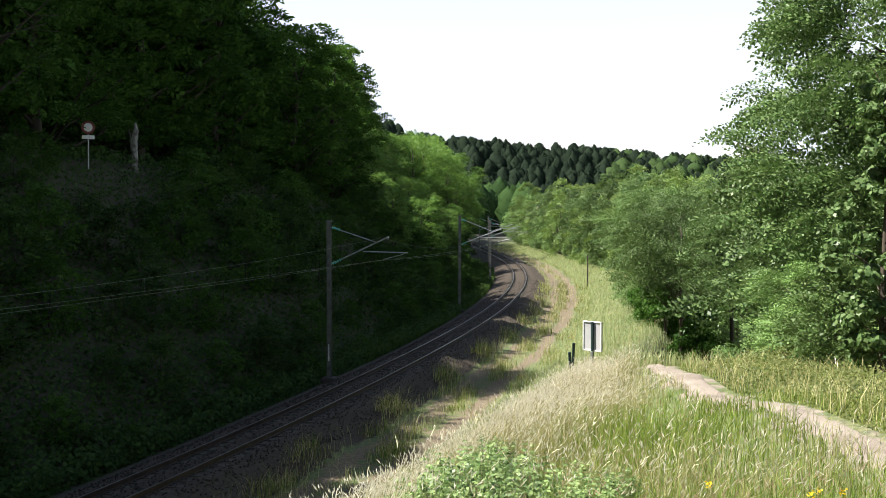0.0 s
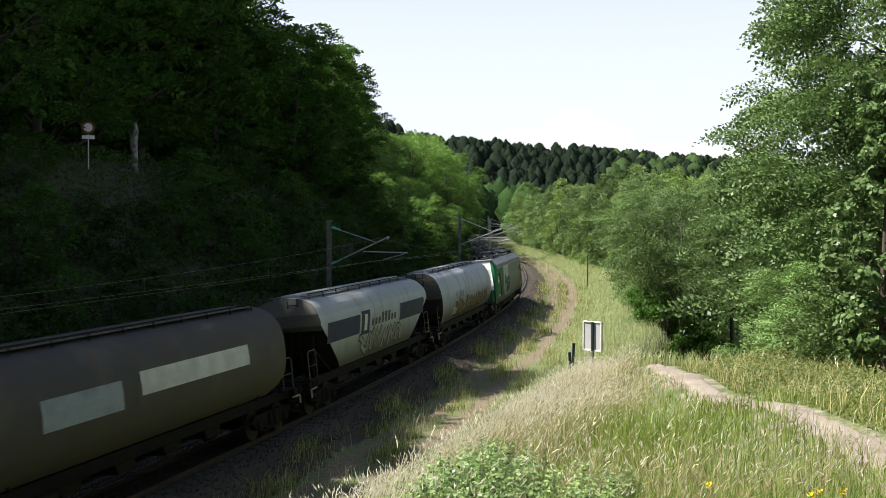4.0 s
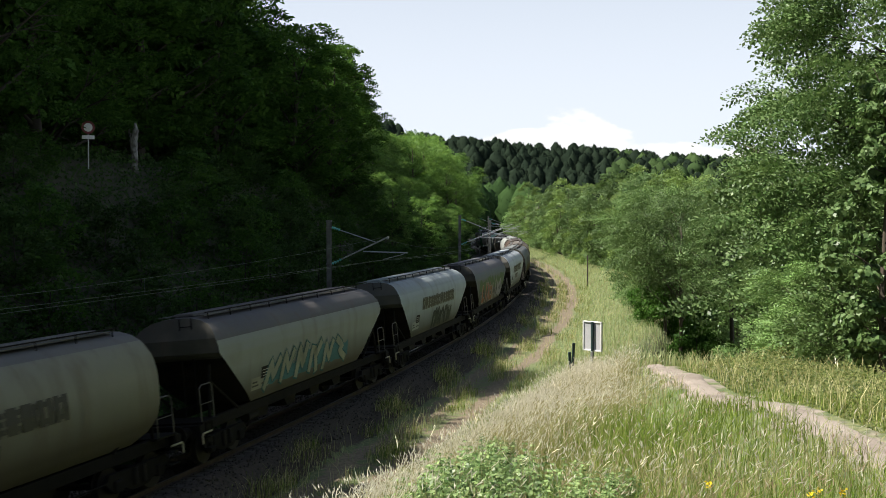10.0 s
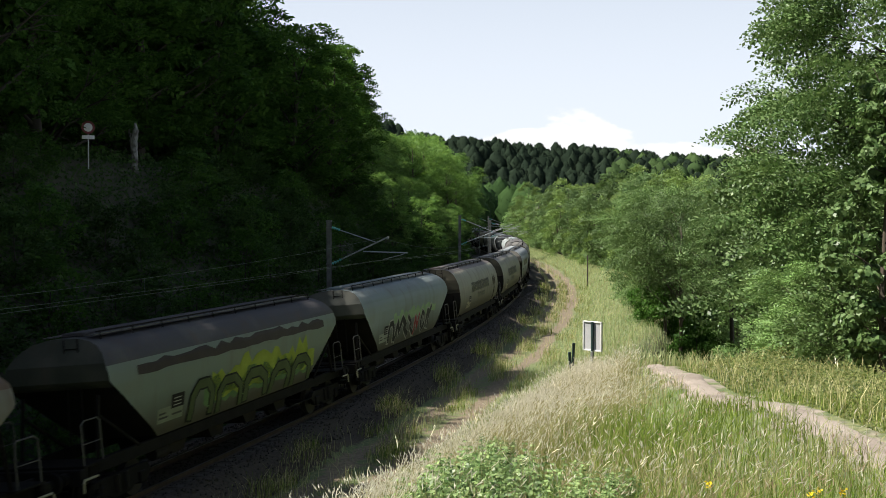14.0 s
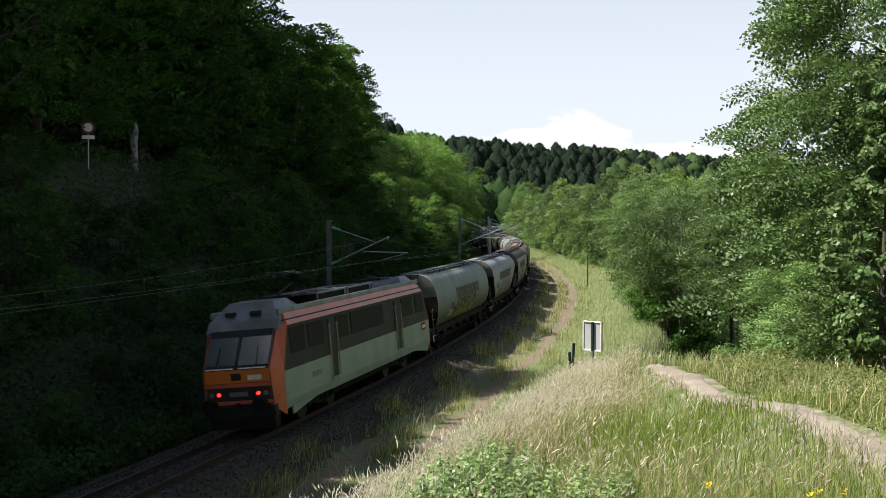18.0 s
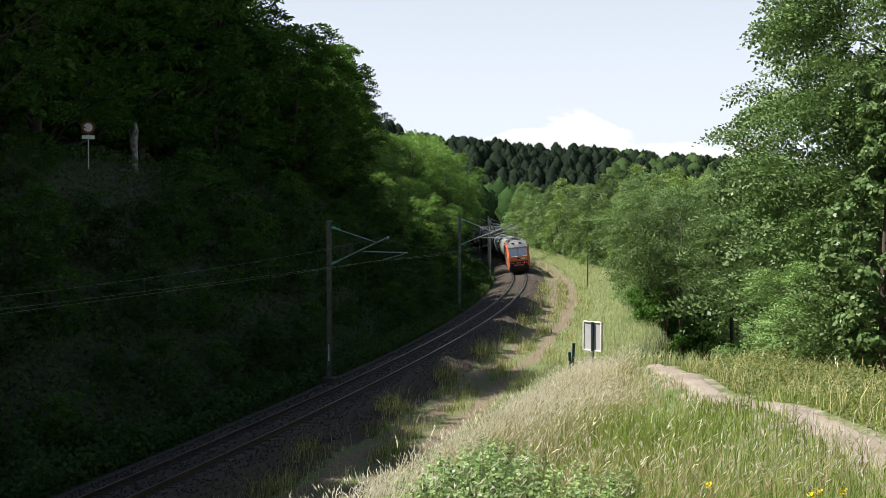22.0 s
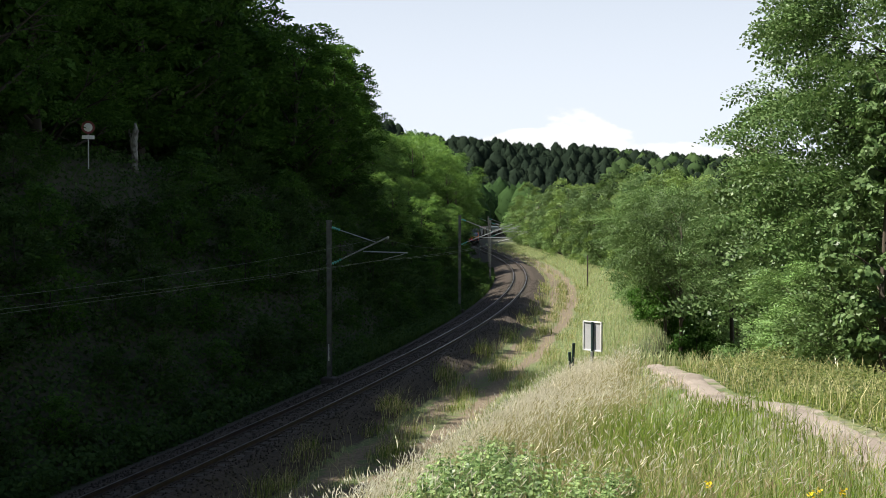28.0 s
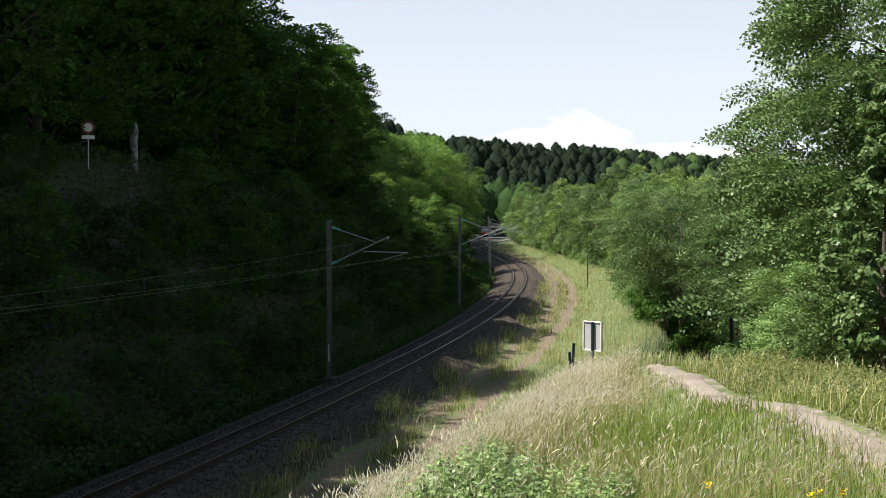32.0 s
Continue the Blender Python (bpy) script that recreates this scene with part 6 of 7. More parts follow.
def graffiti(wagon, kind, x0, x1, z0, z1, fill, line, seed, n=6, shapes=None, fills=None):
    """Sprayed shapes with an outline, each bent, leaning and overlapping the next."""
    rng = np.random.default_rng(seed)
    fill, line = [tuple(c * 0.62 for c in p) for p in (fill, line)]            # both colours darkened by one factor
    fills = fills and [tuple(c * 0.75 for c in p) for p in fills]
    shapes = shapes or [WILD[int(k)] for k in rng.integers(0, 6, n)]
    n = len(shapes)
    w, h = (x1 - x0) / n, z1 - z0
    wild = shapes[0] in WILD
    for i, shape in enumerate(shapes):
        g = Geo()
        lean = rng.uniform(-0.12, 0.22)
        wide, base, high = w * (rng.uniform(0.66, 0.9) if wild else 0.72 if shape != "i" else 0.5), z0 + rng.uniform(-0.04, 0.10), h * rng.uniform(0.78, 1.04)
        thick = min(w * 0.34, h * 0.30) * (rng.uniform(0.75, 1.15) if wild else 1.05)
        left = x0 + i * w + (w - wide) / 2
        count = []
        for extra, lift in ((0.11, 0.020 + 0.0012 * (i % 3)), (0.0, 0.028 + 0.0012 * (i % 3))):
            for stroke in STROKES[shape]:
                pts = [(left + u * wide + lean * v * high, base + v * high) for u, v in stroke]
                ribbon(g, kind, pts, thick + extra, lift)
            count.append(len(g.f))
        ob = part("graffiti_shape", g, flat_paint(line), wagon, "sprayed graffiti shape with an outline", fix=False)
        ob.data.materials.append(flat_paint(fills[i % len(fills)] if fills else fill))
        for f in ob.data.polygons:
            f.material_index = 1 if f.index >= count[0] else 0


def haze_of_paint(wagon, kind, x0, x1, z0, z1, colour, seed, name="sprayed_patch", label="sprayed paint with a ragged edge"):
    """A sprayed background with a ragged, flaming edge."""
    rng = np.random.default_rng(seed)
    g = Geo()
    k = 28
    xs = np.linspace(x0, x1, k)
    up = z1 - rng.random(k) * (z1 - z0) * 0.5
    lo = z0 + rng.random(k) * (z1 - z0) * 0.15
    vs = []
    for x, a, b in zip(xs, lo, up):
        vs += on_side(kind, [(x, a), (x, a + (b - a) * 0.35), (x, a + (b - a) * 0.7), (x, b)], 0.013)
    g.put(vs, [(4 * i + j, 4 * i + 4 + j, 4 * i + 5 + j, 4 * i + 1 + j) for i in range(k - 1) for j in range(3)])
    part(name, g, flat_paint(colour), wagon, label, fix=False)


BROWN, DARK = (0.085, 0.06, 0.045), (0.06, 0.05, 0.042)
# kind, side colour, roof colour, rusty, lettering extent, graffiti (x0, x1, z0, z1, fill, line)
LIVERY = [
    ("long", (0.47, 0.47, 0.45), (0.47, 0.47, 0.46), 0, None, (-3.4, 6.0, 1.5, 2.35, (0.16, 0.11, 0.06), (0.42, 0.37, 0.24)), "pale grey grain hopper wagon with brown graffiti low on its side"),
    ("flat", (0.60, 0.59, 0.52), (0.42, 0.43, 0.44), 0, None, (-3.0, 3.0, 1.55, 2.2, (0.52, 0.50, 0.42), (0.05, 0.05, 0.05)), "white grain hopper wagon with a dark blue band"),
    ("round", (0.10, 0.085, 0.07), (0.10, 0.08, 0.065), 0, None, None, "dark brown grain hopper wagon with white panels"),
    ("round", (0.42, 0.41, 0.34), (0.34, 0.33, 0.31), 0, (-1.5, 4.5), None, "grey-beige grain hopper wagon with faded lettering"),
    ("flat", (0.36, 0.33, 0.25), BROWN, 1, (-2.6, 3.4), (-0.6, 5.0, 1.5, 2.3, (0.18, 0.42, 0.40), (0.05, 0.12, 0.11)), "rusty brown grain hopper wagon with turquoise graffiti"),
    ("flat", (0.45, 0.38, 0.22), (0.24, 0.20, 0.15), 1, (-3.6, 3.0), None, "rust-streaked beige grain hopper wagon"),
    ("round", (0.33, 0.33, 0.28), (0.33, 0.32, 0.29), 0, (-2.4, 3.0), (-3.2, 5.6, 1.5, 2.3, (0.26, 0.21, 0.08), (0.12, 0.08, 0.05)), "dull grey-green grain hopper wagon with ochre graffiti"),
    ("flat", (0.55, 0.55, 0.50), (0.46, 0.46, 0.45), 0, (-3.0, 3.2), None, "clean pale grey grain hopper wagon with dark lettering"),
    ("flat", (0.19, 0.20, 0.18), (0.20, 0.18, 0.165), 0, None, (-4.4, 4.8, 1.55, 2.45, (0.62, 0.34, 0.26), (0.46, 0.44, 0.43)), "dark grey grain hopper wagon with orange and white graffiti"),
    ("flat", (0.50, 0.52, 0.46), (0.42, 0.43, 0.43), 0, (-2.6, 3.2), (-1.0, 3.2, 1.5, 2.15, (0.085, 0.10, 0.075), (0.055, 0.065, 0.05)), "pale green-grey grain hopper wagon with black graffiti"),
    ("flat", (0.40, 0.39, 0.31), (0.17, 0.15, 0.13), 0, None, (-4.2, 3.2, 1.6, 2.5, (0.44, 0.46, 0.36), (0.05, 0.17, 0.19)), "beige grain hopper wagon with pale teal-edged graffiti"),
    ("round", (0.40, 0.36, 0.24), (0.26, 0.23, 0.18), 0, (-2.4, 3.0), None, "yellowish beige barrel-sided grain hopper wagon"),
    ("flat", (0.56, 0.56, 0.51), (0.48, 0.48, 0.47), 0, (-3.4, 2.8), None, "white-grey grain hopper wagon with dark lettering"),
    ("round", (0.42, 0.38, 0.25), (0.27, 0.24, 0.19), 0, (-2.6, 2.8), None, "yellowed grain hopper wagon with barrel sides"),
    ("round", (0.43, 0.39, 0.26), (0.26, 0.21, 0.16), 0, (-2.6, 2.6), None, "yellowed grain hopper wagon with a dark rust stain"),
    ("flat", (0.46, 0.50, 0.42), (0.38, 0.39, 0.39), 0, None, (-3.8, 3.6, 1.55, 2.45, (0.10, 0.10, 0.10), (0.66, 0.64, 0.60)), "pale green-grey grain hopper wagon with black and red graffiti"),
    ("flat", (0.34, 0.37, 0.26), (0.10, 0.085, 0.075), 0, None, (-3.6, 5.0, 1.45, 2.3, (0.13, 0.17, 0.07), (0.02, 0.025, 0.02)), "grain hopper wagon with dark roof and green graffiti"),
    ("flat", (0.42, 0.39, 0.28), (0.26, 0.19, 0.13), 1, (-3.2, 2.8), (-3.5, 5.0, 1.5, 2.4, (0.50, 0.58, 0.36), (0.05, 0.06, 0.035)), "beige grain hopper wagon with rusty roof and pale green graffiti"),
    ("flat", (0.52, 0.51, 0.45), DARK, 0, (-3.4, 3.0), None, "white-sided grain hopper wagon with a dark brown roof"),
    ("flat", (0.52, 0.53, 0.48), (0.36, 0.36, 0.35), 0, (-2.6, 3.2), (-1.4, 3.2, 1.55, 2.2, (0.46, 0.47, 0.44), (0.20, 0.20, 0.22)), "pale grain hopper wagon with outlined graffiti"),
    ("long", (0.40, 0.44, 0.35), (0.34, 0.33, 0.30), 0, (-2.2, 3.6), (-2.6, 3.0, 1.5, 2.25, (0.26, 0.28, 0.09), (0.02, 0.03, 0.02)), "grey-beige grain hopper wagon with dark jagged graffiti"),
]


# sprayed grounds behind the graffiti: x0, x1, z0, z1, colour
SPRAYED = {
    0: ((-4.2, 6.0, 1.40, 2.45, (0.10, 0.065, 0.035)), (-4.6, 4.0, 1.36, 1.85, (0.055, 0.045, 0.03))),
    4: ((-1.0, 5.2, 1.42, 2.2, (0.09, 0.22, 0.22)), (-6.0, 6.0, 3.0, 3.41, (0.045, 0.032, 0.03))),
    6: ((-3.6, 6.2, 1.40, 2.45, (0.13, 0.085, 0.04)), (1.2, 5.8, 1.5, 2.3, (0.30, 0.20, 0.05))),
    8: ((-5.6, 6.0, 2.1, 3.1, (0.085, 0.13, 0.055)), (-5.4, 5.0, 1.4, 2.4, (0.075, 0.08, 0.06))),
    10: ((-4.0, 3.4, 1.6, 2.45, (0.07, 0.17, 0.19)),),
    15: ((-3.0, 4.6, 2.2, 2.85, (0.28, 0.40, 0.22)),),
    16: ((-2.2, 5.2, 1.7, 2.95, (0.30, 0.36, 0.05)), (-2.6, 4.6, 1.6, 2.5, (0.12, 0.20, 0.08)), (-6.0, 6.0, 3.0, 3.41, (0.05, 0.038, 0.032))),
    20: ((-4.4, 2.8, 1.40, 2.35, (0.03, 0.03, 0.025)), (-3.4, 2.6, 1.38, 1.95, (0.28, 0.15, 0.04)), (-2.2, 3.0, 1.7, 2.65, (0.035, 0.05, 0.035))),
}


# the blue of the skylight, put into the wagon paint
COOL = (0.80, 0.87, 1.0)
GAIN = {0: 0.95, 1: 0.82, 2: 0.8, 3: 1.0, 4: 0.8, 5: 1.15, 6: 0.7, 7: 1.0, 8: 0.7, 9: 0.75, 10: 0.7, 11: 0.7, 12: 0.64, 13: 0.7, 14: 0.72, 15: 0.56, 16: 0.62, 17: 0.7, 18: 0.74, 19: 0.7, 20: 0.68}      # side-colour factor by wagon, with the near track's deep shade put in


def dress(wagon, k):
    kind, side, roof, rusty, name_x, tag, lab = LIVERY[k]
    tagged(wagon, lab)
    for o in wagon.children:
        base = o.name.split(".")[0]
        if base in ("side", "seam"):
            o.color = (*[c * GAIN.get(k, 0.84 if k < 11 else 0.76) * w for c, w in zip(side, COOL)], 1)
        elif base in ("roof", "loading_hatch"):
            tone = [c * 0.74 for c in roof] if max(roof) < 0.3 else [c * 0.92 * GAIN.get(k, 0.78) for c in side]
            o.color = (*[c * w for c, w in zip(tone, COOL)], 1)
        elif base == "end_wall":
            # the side's paint darkened: shade between the wagons put into the colour
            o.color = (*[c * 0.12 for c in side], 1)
        if kind != "flat" and base in ("side", "seam"):
            o.material_slots[0].link = "OBJECT"
            o.material_slots[0].material = M_GRIMY
        if rusty and base in ("side", "roof", "seam"):
            o.material_slots[0].link = "OBJECT"
            o.material_slots[0].material = M_RUSTY
    if name_x:
        letters(wagon, kind, name_x[0] - 0.7, name_x[1] + 0.6, 2.54, 2.95, M_LETTER, (5, 7))
        if k in (5, 12):
            letters(wagon, kind, -0.9, 0.5, 2.06, 2.26, M_LETTER, (), 3)
        elif k == 7:
            letters(wagon, kind, -1.8, 0.9, 2.0, 2.25, M_LETTER, (), 6)
        elif not tag:
            letters(wagon, kind, -1.2, 1.4, 2.08, 2.26, M_LETTER, (), 7)
    if k not in (1, 2):
        patch(wagon, kind, -5.0, -3.75, 1.62, 2.0, flat_paint(tuple(c * 0.68 for c in side)), "touched_up_panel", "patch of newer paint", 0.014)
        board = patch(wagon, kind, -4.35, -3.7, 1.92, 2.28, M_BLACK, "data_board", "black data board with pale lines", 0.019)
        for i in range(3):
            z = 1.98 + i * 0.09
            patch(wagon, kind, -4.25, -3.85, z, z + 0.025, flat_paint((0.38, 0.37, 0.33)), "data_line", "", 0.024)
        for i, (xa, xb, z) in enumerate(((-4.95, -4.5, 1.72), (-4.95, -4.6, 1.83), (-4.3, -3.8, 1.74))):
            patch(wagon, kind, xa, xb, z, z + 0.05, M_LETTER, "data_line", "", 0.021)
    if k in SPRAYED:
        for j, row in enumerate(SPRAYED[k]):
            haze_of_paint(wagon, kind, *row, seed=90 + k * 3 + j)
    if k == 8:
        graffiti(wagon, kind, *tag, seed=48, shapes=["l", "i", "x", "q", "l", "i", "x", "o"], fills=[(0.44, 0.15, 0.06), (0.44, 0.17, 0.07), (0.42, 0.17, 0.12), (0.36, 0.16, 0.06), (0.34, 0.30, 0.22), (0.36, 0.34, 0.30), (0.38, 0.36, 0.36), (0.36, 0.34, 0.36)])
    elif k == 15:
        graffiti(wagon, kind, *tag, seed=77, n=7, fills=[(0.03, 0.03, 0.03), (0.03, 0.03, 0.03), (0.03, 0.03, 0.03), (0.04, 0.03, 0.03), (0.42, 0.05, 0.05), (0.03, 0.03, 0.03), (0.06, 0.06, 0.06)])
    elif k == 16:
        graffiti(wagon, kind, *tag, seed=56, shapes=["arch"] * 5)
    elif k == 4:
        graffiti(wagon, kind, *tag, seed=44, n=6, fills=[(0.40, 0.37, 0.27), (0.18, 0.42, 0.40), (0.15, 0.38, 0.37), (0.40, 0.37, 0.27), (0.18, 0.42, 0.40)])
    elif k == 17:
        graffiti(wagon, kind, *tag, seed=57, shapes=["arch", "drop", "arch", "drop", "wave", "arch"])
    elif tag:
        graffiti(wagon, kind, *tag, seed=40 + k)
    if k == 0:
        for x0, x1 in ((-4.1, -3.75), (-3.2, -2.85), (-2.75, -2.4), (-2.3, -1.95)):
            patch(wagon, kind, x0, x1, 2.45, 2.8, flat_paint((0.16, 0.20, 0.24)), "company_mark", "grey-blue company mark")
    if k == 1:
        navy = flat_paint((0.035, 0.045, 0.085))
        patch(wagon, kind, -6.6, -2.95, 2.35, 3.1, navy, "dark_band", "dark navy band")
        patch(wagon, kind, 2.6, 6.6, 2.35, 3.1, navy, "dark_band", "dark navy band")
        patch(wagon, kind, -2.75, -1.7, 2.25, 3.2, navy, "company_mark", "dark square company mark")
        for i in range(8):
            patch(wagon, kind, -1.45 + i * 0.45, -1.15 + i * 0.45, 2.5, 2.95 if i in (3, 4, 5) else 2.78, flat_paint((0.10, 0.10, 0.11)), "company_lettering", "dark company lettering")
        patch(wagon, kind, -2.4, -2.05, 2.4, 3.05, flat_paint((0.6, 0.6, 0.58)), "company_initial", "white curl on the dark mark", 0.026)
    if k == 2:
        white = flat_paint((0.62, 0.62, 0.60))
        patch(wagon, kind, -1.2, 4.6, 2.5, 3.1, white, "white_panel", "white painted panel")
        patch(wagon, kind, -5.0, -2.0, 2.3, 3.0, flat_paint((0.30, 0.33, 0.36)), "grey_panel", "grey painted panel")
    if k == 14:
        haze_of_paint(wagon, kind, 4.8, 6.0, 2.35, 3.2, (0.05, 0.042, 0.026), 5, "rust_stain", "dark spreading rust stain")
        haze_of_paint(wagon, kind, 5.2, 5.6, 1.45, 2.5, (0.055, 0.045, 0.028), 6, "rust_streak", "rust streak running down from the stain")
def loft(rings, cap=True):
    """A skin over rings of equal length."""
    g, n = Geo(), len(rings[0])
    fs = []
    for i in range(len(rings) - 1):
        fs += [(i * n + k, i * n + (k + 1) % n, (i + 1) * n + (k + 1) % n, (i + 1) * n + k) for k in range(n)]
    if cap:
        fs += [tuple(range(n - 1, -1, -1)), tuple(range((len(rings) - 1) * n, len(rings) * n))]
    return g.put([p for r in rings for p in r], fs)


def pantograph(parent, x, up, d=1):
    """A single-arm pantograph on the roof; up: height of its head over the rail."""
    z0 = 4.25
    part("pantograph_base", Geo().box(x - 0.7, x + 0.7, -0.6, 0.6, z0 - 0.05, z0 + 0.05, 0.02), M_DGREY, parent)
    knee = Vector((x - d * 0.9, 0, z0 + (up - z0) * 0.45 + 0.05))
    head = Vector((x + d * 0.15, 0, up))
    part("pantograph_arm", Geo().pipe([(x + d * 0.5, 0, z0 + 0.08), knee, head], [0.05, 0.045, 0.03], 6), M_DGREY, parent)
    g = Geo()
    for dx in (-0.12, 0.12):
        g.pipe([(head.x + dx, -0.8, up - 0.12), (head.x + dx, -0.55, up), (head.x + dx, 0.55, up), (head.x + dx, 0.8, up - 0.12)], 0.022, 6)
    g.tube((head.x - 0.12, 0, up), (head.x + 0.12, 0, up), 0.02, n=6)
    part("pantograph_head", g, M_DGREY, parent)


def running_gear(loco, xs, base, half, r=0.55):
    for x in xs:
        bogie(loco, x, base, r)
    part("underfloor_box", Geo().box(-half * 0.45, half * 0.45, -1.2, 1.2, 0.45, 1.05, 0.06), M_UNDER, loco)
    for d in (-1, 1):
        buffers(loco, d * (half - 0.05), 1.05)


def build_freight_loco():
    """The leading engine: light grey ribbed sides with a green cab end."""
    loco = thing("electric_locomotive", "light grey electric freight locomotive with a green rear cab", "locomotive")
    L = 9.85                                                   # half body length
    prof = [(-1.42, 1.02), (-1.48, 1.25), (-1.48, 3.35), (-1.40, 3.62), (-1.10, 4.0), (-0.95, 4.05), (0.95, 4.05), (1.10, 4.0), (1.40, 3.62), (1.48, 3.35), (1.48, 1.25), (1.42, 1.02)]

    def ring(x, rake=0.0, pinch=0.0):
        out = []
        for y, z in prof:
            f = max(0.0, (z - 2.1) / 1.95)
            out.append((x - rake * f, y * (1 - pinch), z))
        return out
    # body in three coloured stretches; rear is -x
    def skew(x, k=0.4):
        return [(x + k * (z - 2.5), y, z) for y, z in prof]
    green, white, grey = (0.004, 0.118, 0.044, 1), (0.44, 0.455, 0.41, 1), (0.165, 0.18, 0.13, 1)
    part("rear_cab", loft([ring(-L, -0.75, 0.09), ring(-L + 0.5, -0.5, 0.0), ring(-L + 2.0), skew(-4.9)]), M_LOCO, loco, "green painted cab end").color = green
    part("body", loft([skew(-4.9), skew(-1.5)]), M_LOCO, loco, "white-grey body side").color = white
    part("body", loft([skew(-1.5), ring(L - 2.0)]), M_LOCO, loco, "light grey body side").color = grey
    part("roof_deck", Geo().box(-L + 1.4, L - 1.4, -1.04, 1.04, 4.03, 4.07, 0.015), M_BLACK, loco, "dark roof deck")
    part("front_cab", loft([ring(L - 2.0), ring(L - 0.5, 0.5, 0.0), ring(L, 0.75, 0.09)]), M_LOCO, loco, "light grey cab end").color = grey
    part("cab_roof", Geo().box(-L + 0.62, -L + 1.9, -1.16, 1.16, 3.98, 4.075, 0.03), M_MGREY, loco, "grey cab roof panel")
    # roof edge of bare grey metal
    for s in (-1, 1):
        g = loft([[(x, s * 1.485, 3.36), (x, s * 1.415, 3.64), (x, s * 1.12, 4.03), (x, s * 1.08, 4.0), (x, s * 1.36, 3.6)] for x in (-L + 1.25, L - 1.2)])
        part("roof_edge", g, M_MGREY, loco, "grey roof edge panel")
        for i in range(14):
            x = -L + 1.8 + i * (2 * L - 3.5) / 13
            part("lifting_hole", Geo().tube((x, s * 1.455, 3.5), (x, s * 1.47, 3.505), 0.045, n=8), M_BLACK, loco)
    # ribs pressed into the sides
    for s in (-1, 1):
        for i in range(12):
            z = 1.42 + i * 0.155
            x0 = -4.8 + 0.4 * (z - 2.5)
            part("rib", Geo().box(x0, L - 2.2, s * 1.48 - 0.012, s * 1.48 + 0.012, z, z + 0.05, 0.008), M_LOCO, loco).color = grey
    # word on the white stretch, on both sides
    for s in (-1, 1):
        for text, size, dx in (("F", 1.62, 0.05), ("RET", 1.30, 0.96)):
            fc = bpy.data.curves.new("word", "FONT")
            fc.body, fc.size, fc.extrude, fc.shear, fc.offset, fc.space_character = text, size, 0.006, 0.2, 0.028, 1.08
            tmp = new("word", fc)
            me = bpy.data.meshes.new_from_object(tmp.evaluated_get(bpy.context.evaluated_depsgraph_get()))
            bpy.data.objects.remove(tmp)
            me.materials.clear()
            me.materials.append(flat_paint((0.004, 0.055, 0.024)))
            ob = part("word", me, None, loco, "green word on the body side")
            ob.matrix_basis = pose(-4.6 + dx, -1.515, 1.56, 90, 0, 0) if s < 0 else pose(-1.0 - dx, 1.515, 1.56, 90, 0, 180)
    # grimy sill along the foot of the sides, round filler hatch
    for s in (-1, 1):
        part("sill", Geo().box(-L + 1.0, L - 1.0, s * 1.478 - 0.02, s * 1.478 + 0.02, 1.02, 1.22, 0.01), M_DGREY, loco, "grimy dark sill")
        part("filler_hatch", Geo().tube((-3.4, s * 1.478, 1.45), (-3.4, s * 1.50, 1.45), 0.11, n=12), M_DGREY, loco, "round dark hatch")
    # cab windows, doors, lamps
    for d, col in ((-1, M_GREEN), (1, M_LGREY)):
        xw = d * L

        def front(z, dx=0.02):
            f = max(0.0, (z - 2.1) / 1.95)
            return d * (L - 0.75 * f + dx)
        for y0, y1 in ((-1.12, -0.06), (0.06, 1.12)):
            part("windscreen", Geo().put([(front(2.35), y0, 2.35), (front(2.35), y1, 2.35), (front(3.35), y1 * 0.95, 3.35), (front(3.35), y0 * 0.95, 3.35)], [(0, 1, 2, 3)]), M_PALESCREEN, loco, "cab windscreen with the sky's reflection painted pale")
        part("white_band", Geo().box(min(xw, xw + d * 0.13), max(xw, xw + d * 0.13), -1.28, 1.28, 1.96, 2.27, 0.05), M_FRONT, loco, "white band below the windscreen")
        part("screen_frame", Geo().put([(front(2.24, 0.012), -1.28, 2.24), (front(2.24, 0.012), 1.28, 2.24), (front(3.96, 0.012), 1.08, 3.96), (front(3.96, 0.012), -1.08, 3.96)], [(0, 1, 2, 3)]), M_FRONT, loco, "white windscreen surround")
        part("nose_panel", Geo().box(min(xw, xw + d * 0.1), max(xw, xw + d * 0.1), -1.2, 1.2, 1.15, 2.15, 0.05), col, loco)
        part("snow_plough", Geo().box(min(xw - d * 0.5, xw + d * 0.05), max(xw - d * 0.5, xw + d * 0.05), -1.3, 1.3, 0.3, 0.95, 0.08), M_DGREY, loco)
        for y in (-0.95, 0.95):
            part("lamp", Geo().tube((xw + d * 0.09, y, 1.75), (xw + d * 0.13, y, 1.75), 0.12, n=14), M_GLASS, loco, "round head lamp")
        for s in (-1, 1):
            y = s * 1.487
            part("cab_window", Geo().box(min(d * (L - 1.55), d * (L - 0.98)), max(d * (L - 1.55), d * (L - 0.98)), y - 0.012, y + 0.012, 2.35, 3.1, 0.01), M_GLASS, loco, "dark cab side window")
            part("cab_door", Geo().box(min(d * (L - 3.2), d * (L - 2.45)), max(d * (L - 3.2), d * (L - 2.45)), y - 0.015, y + 0.015, 1.3, 3.15, 0.01), M_DGREY if d < 0 else M_LGREY, loco, "cab door")
            part("small_window", Geo().box(min(d * (L - 2.2), d * (L - 1.8)), max(d * (L - 2.2), d * (L - 1.8)), y - 0.014, y + 0.014, 2.5, 3.05, 0.01), M_GLASS, loco)
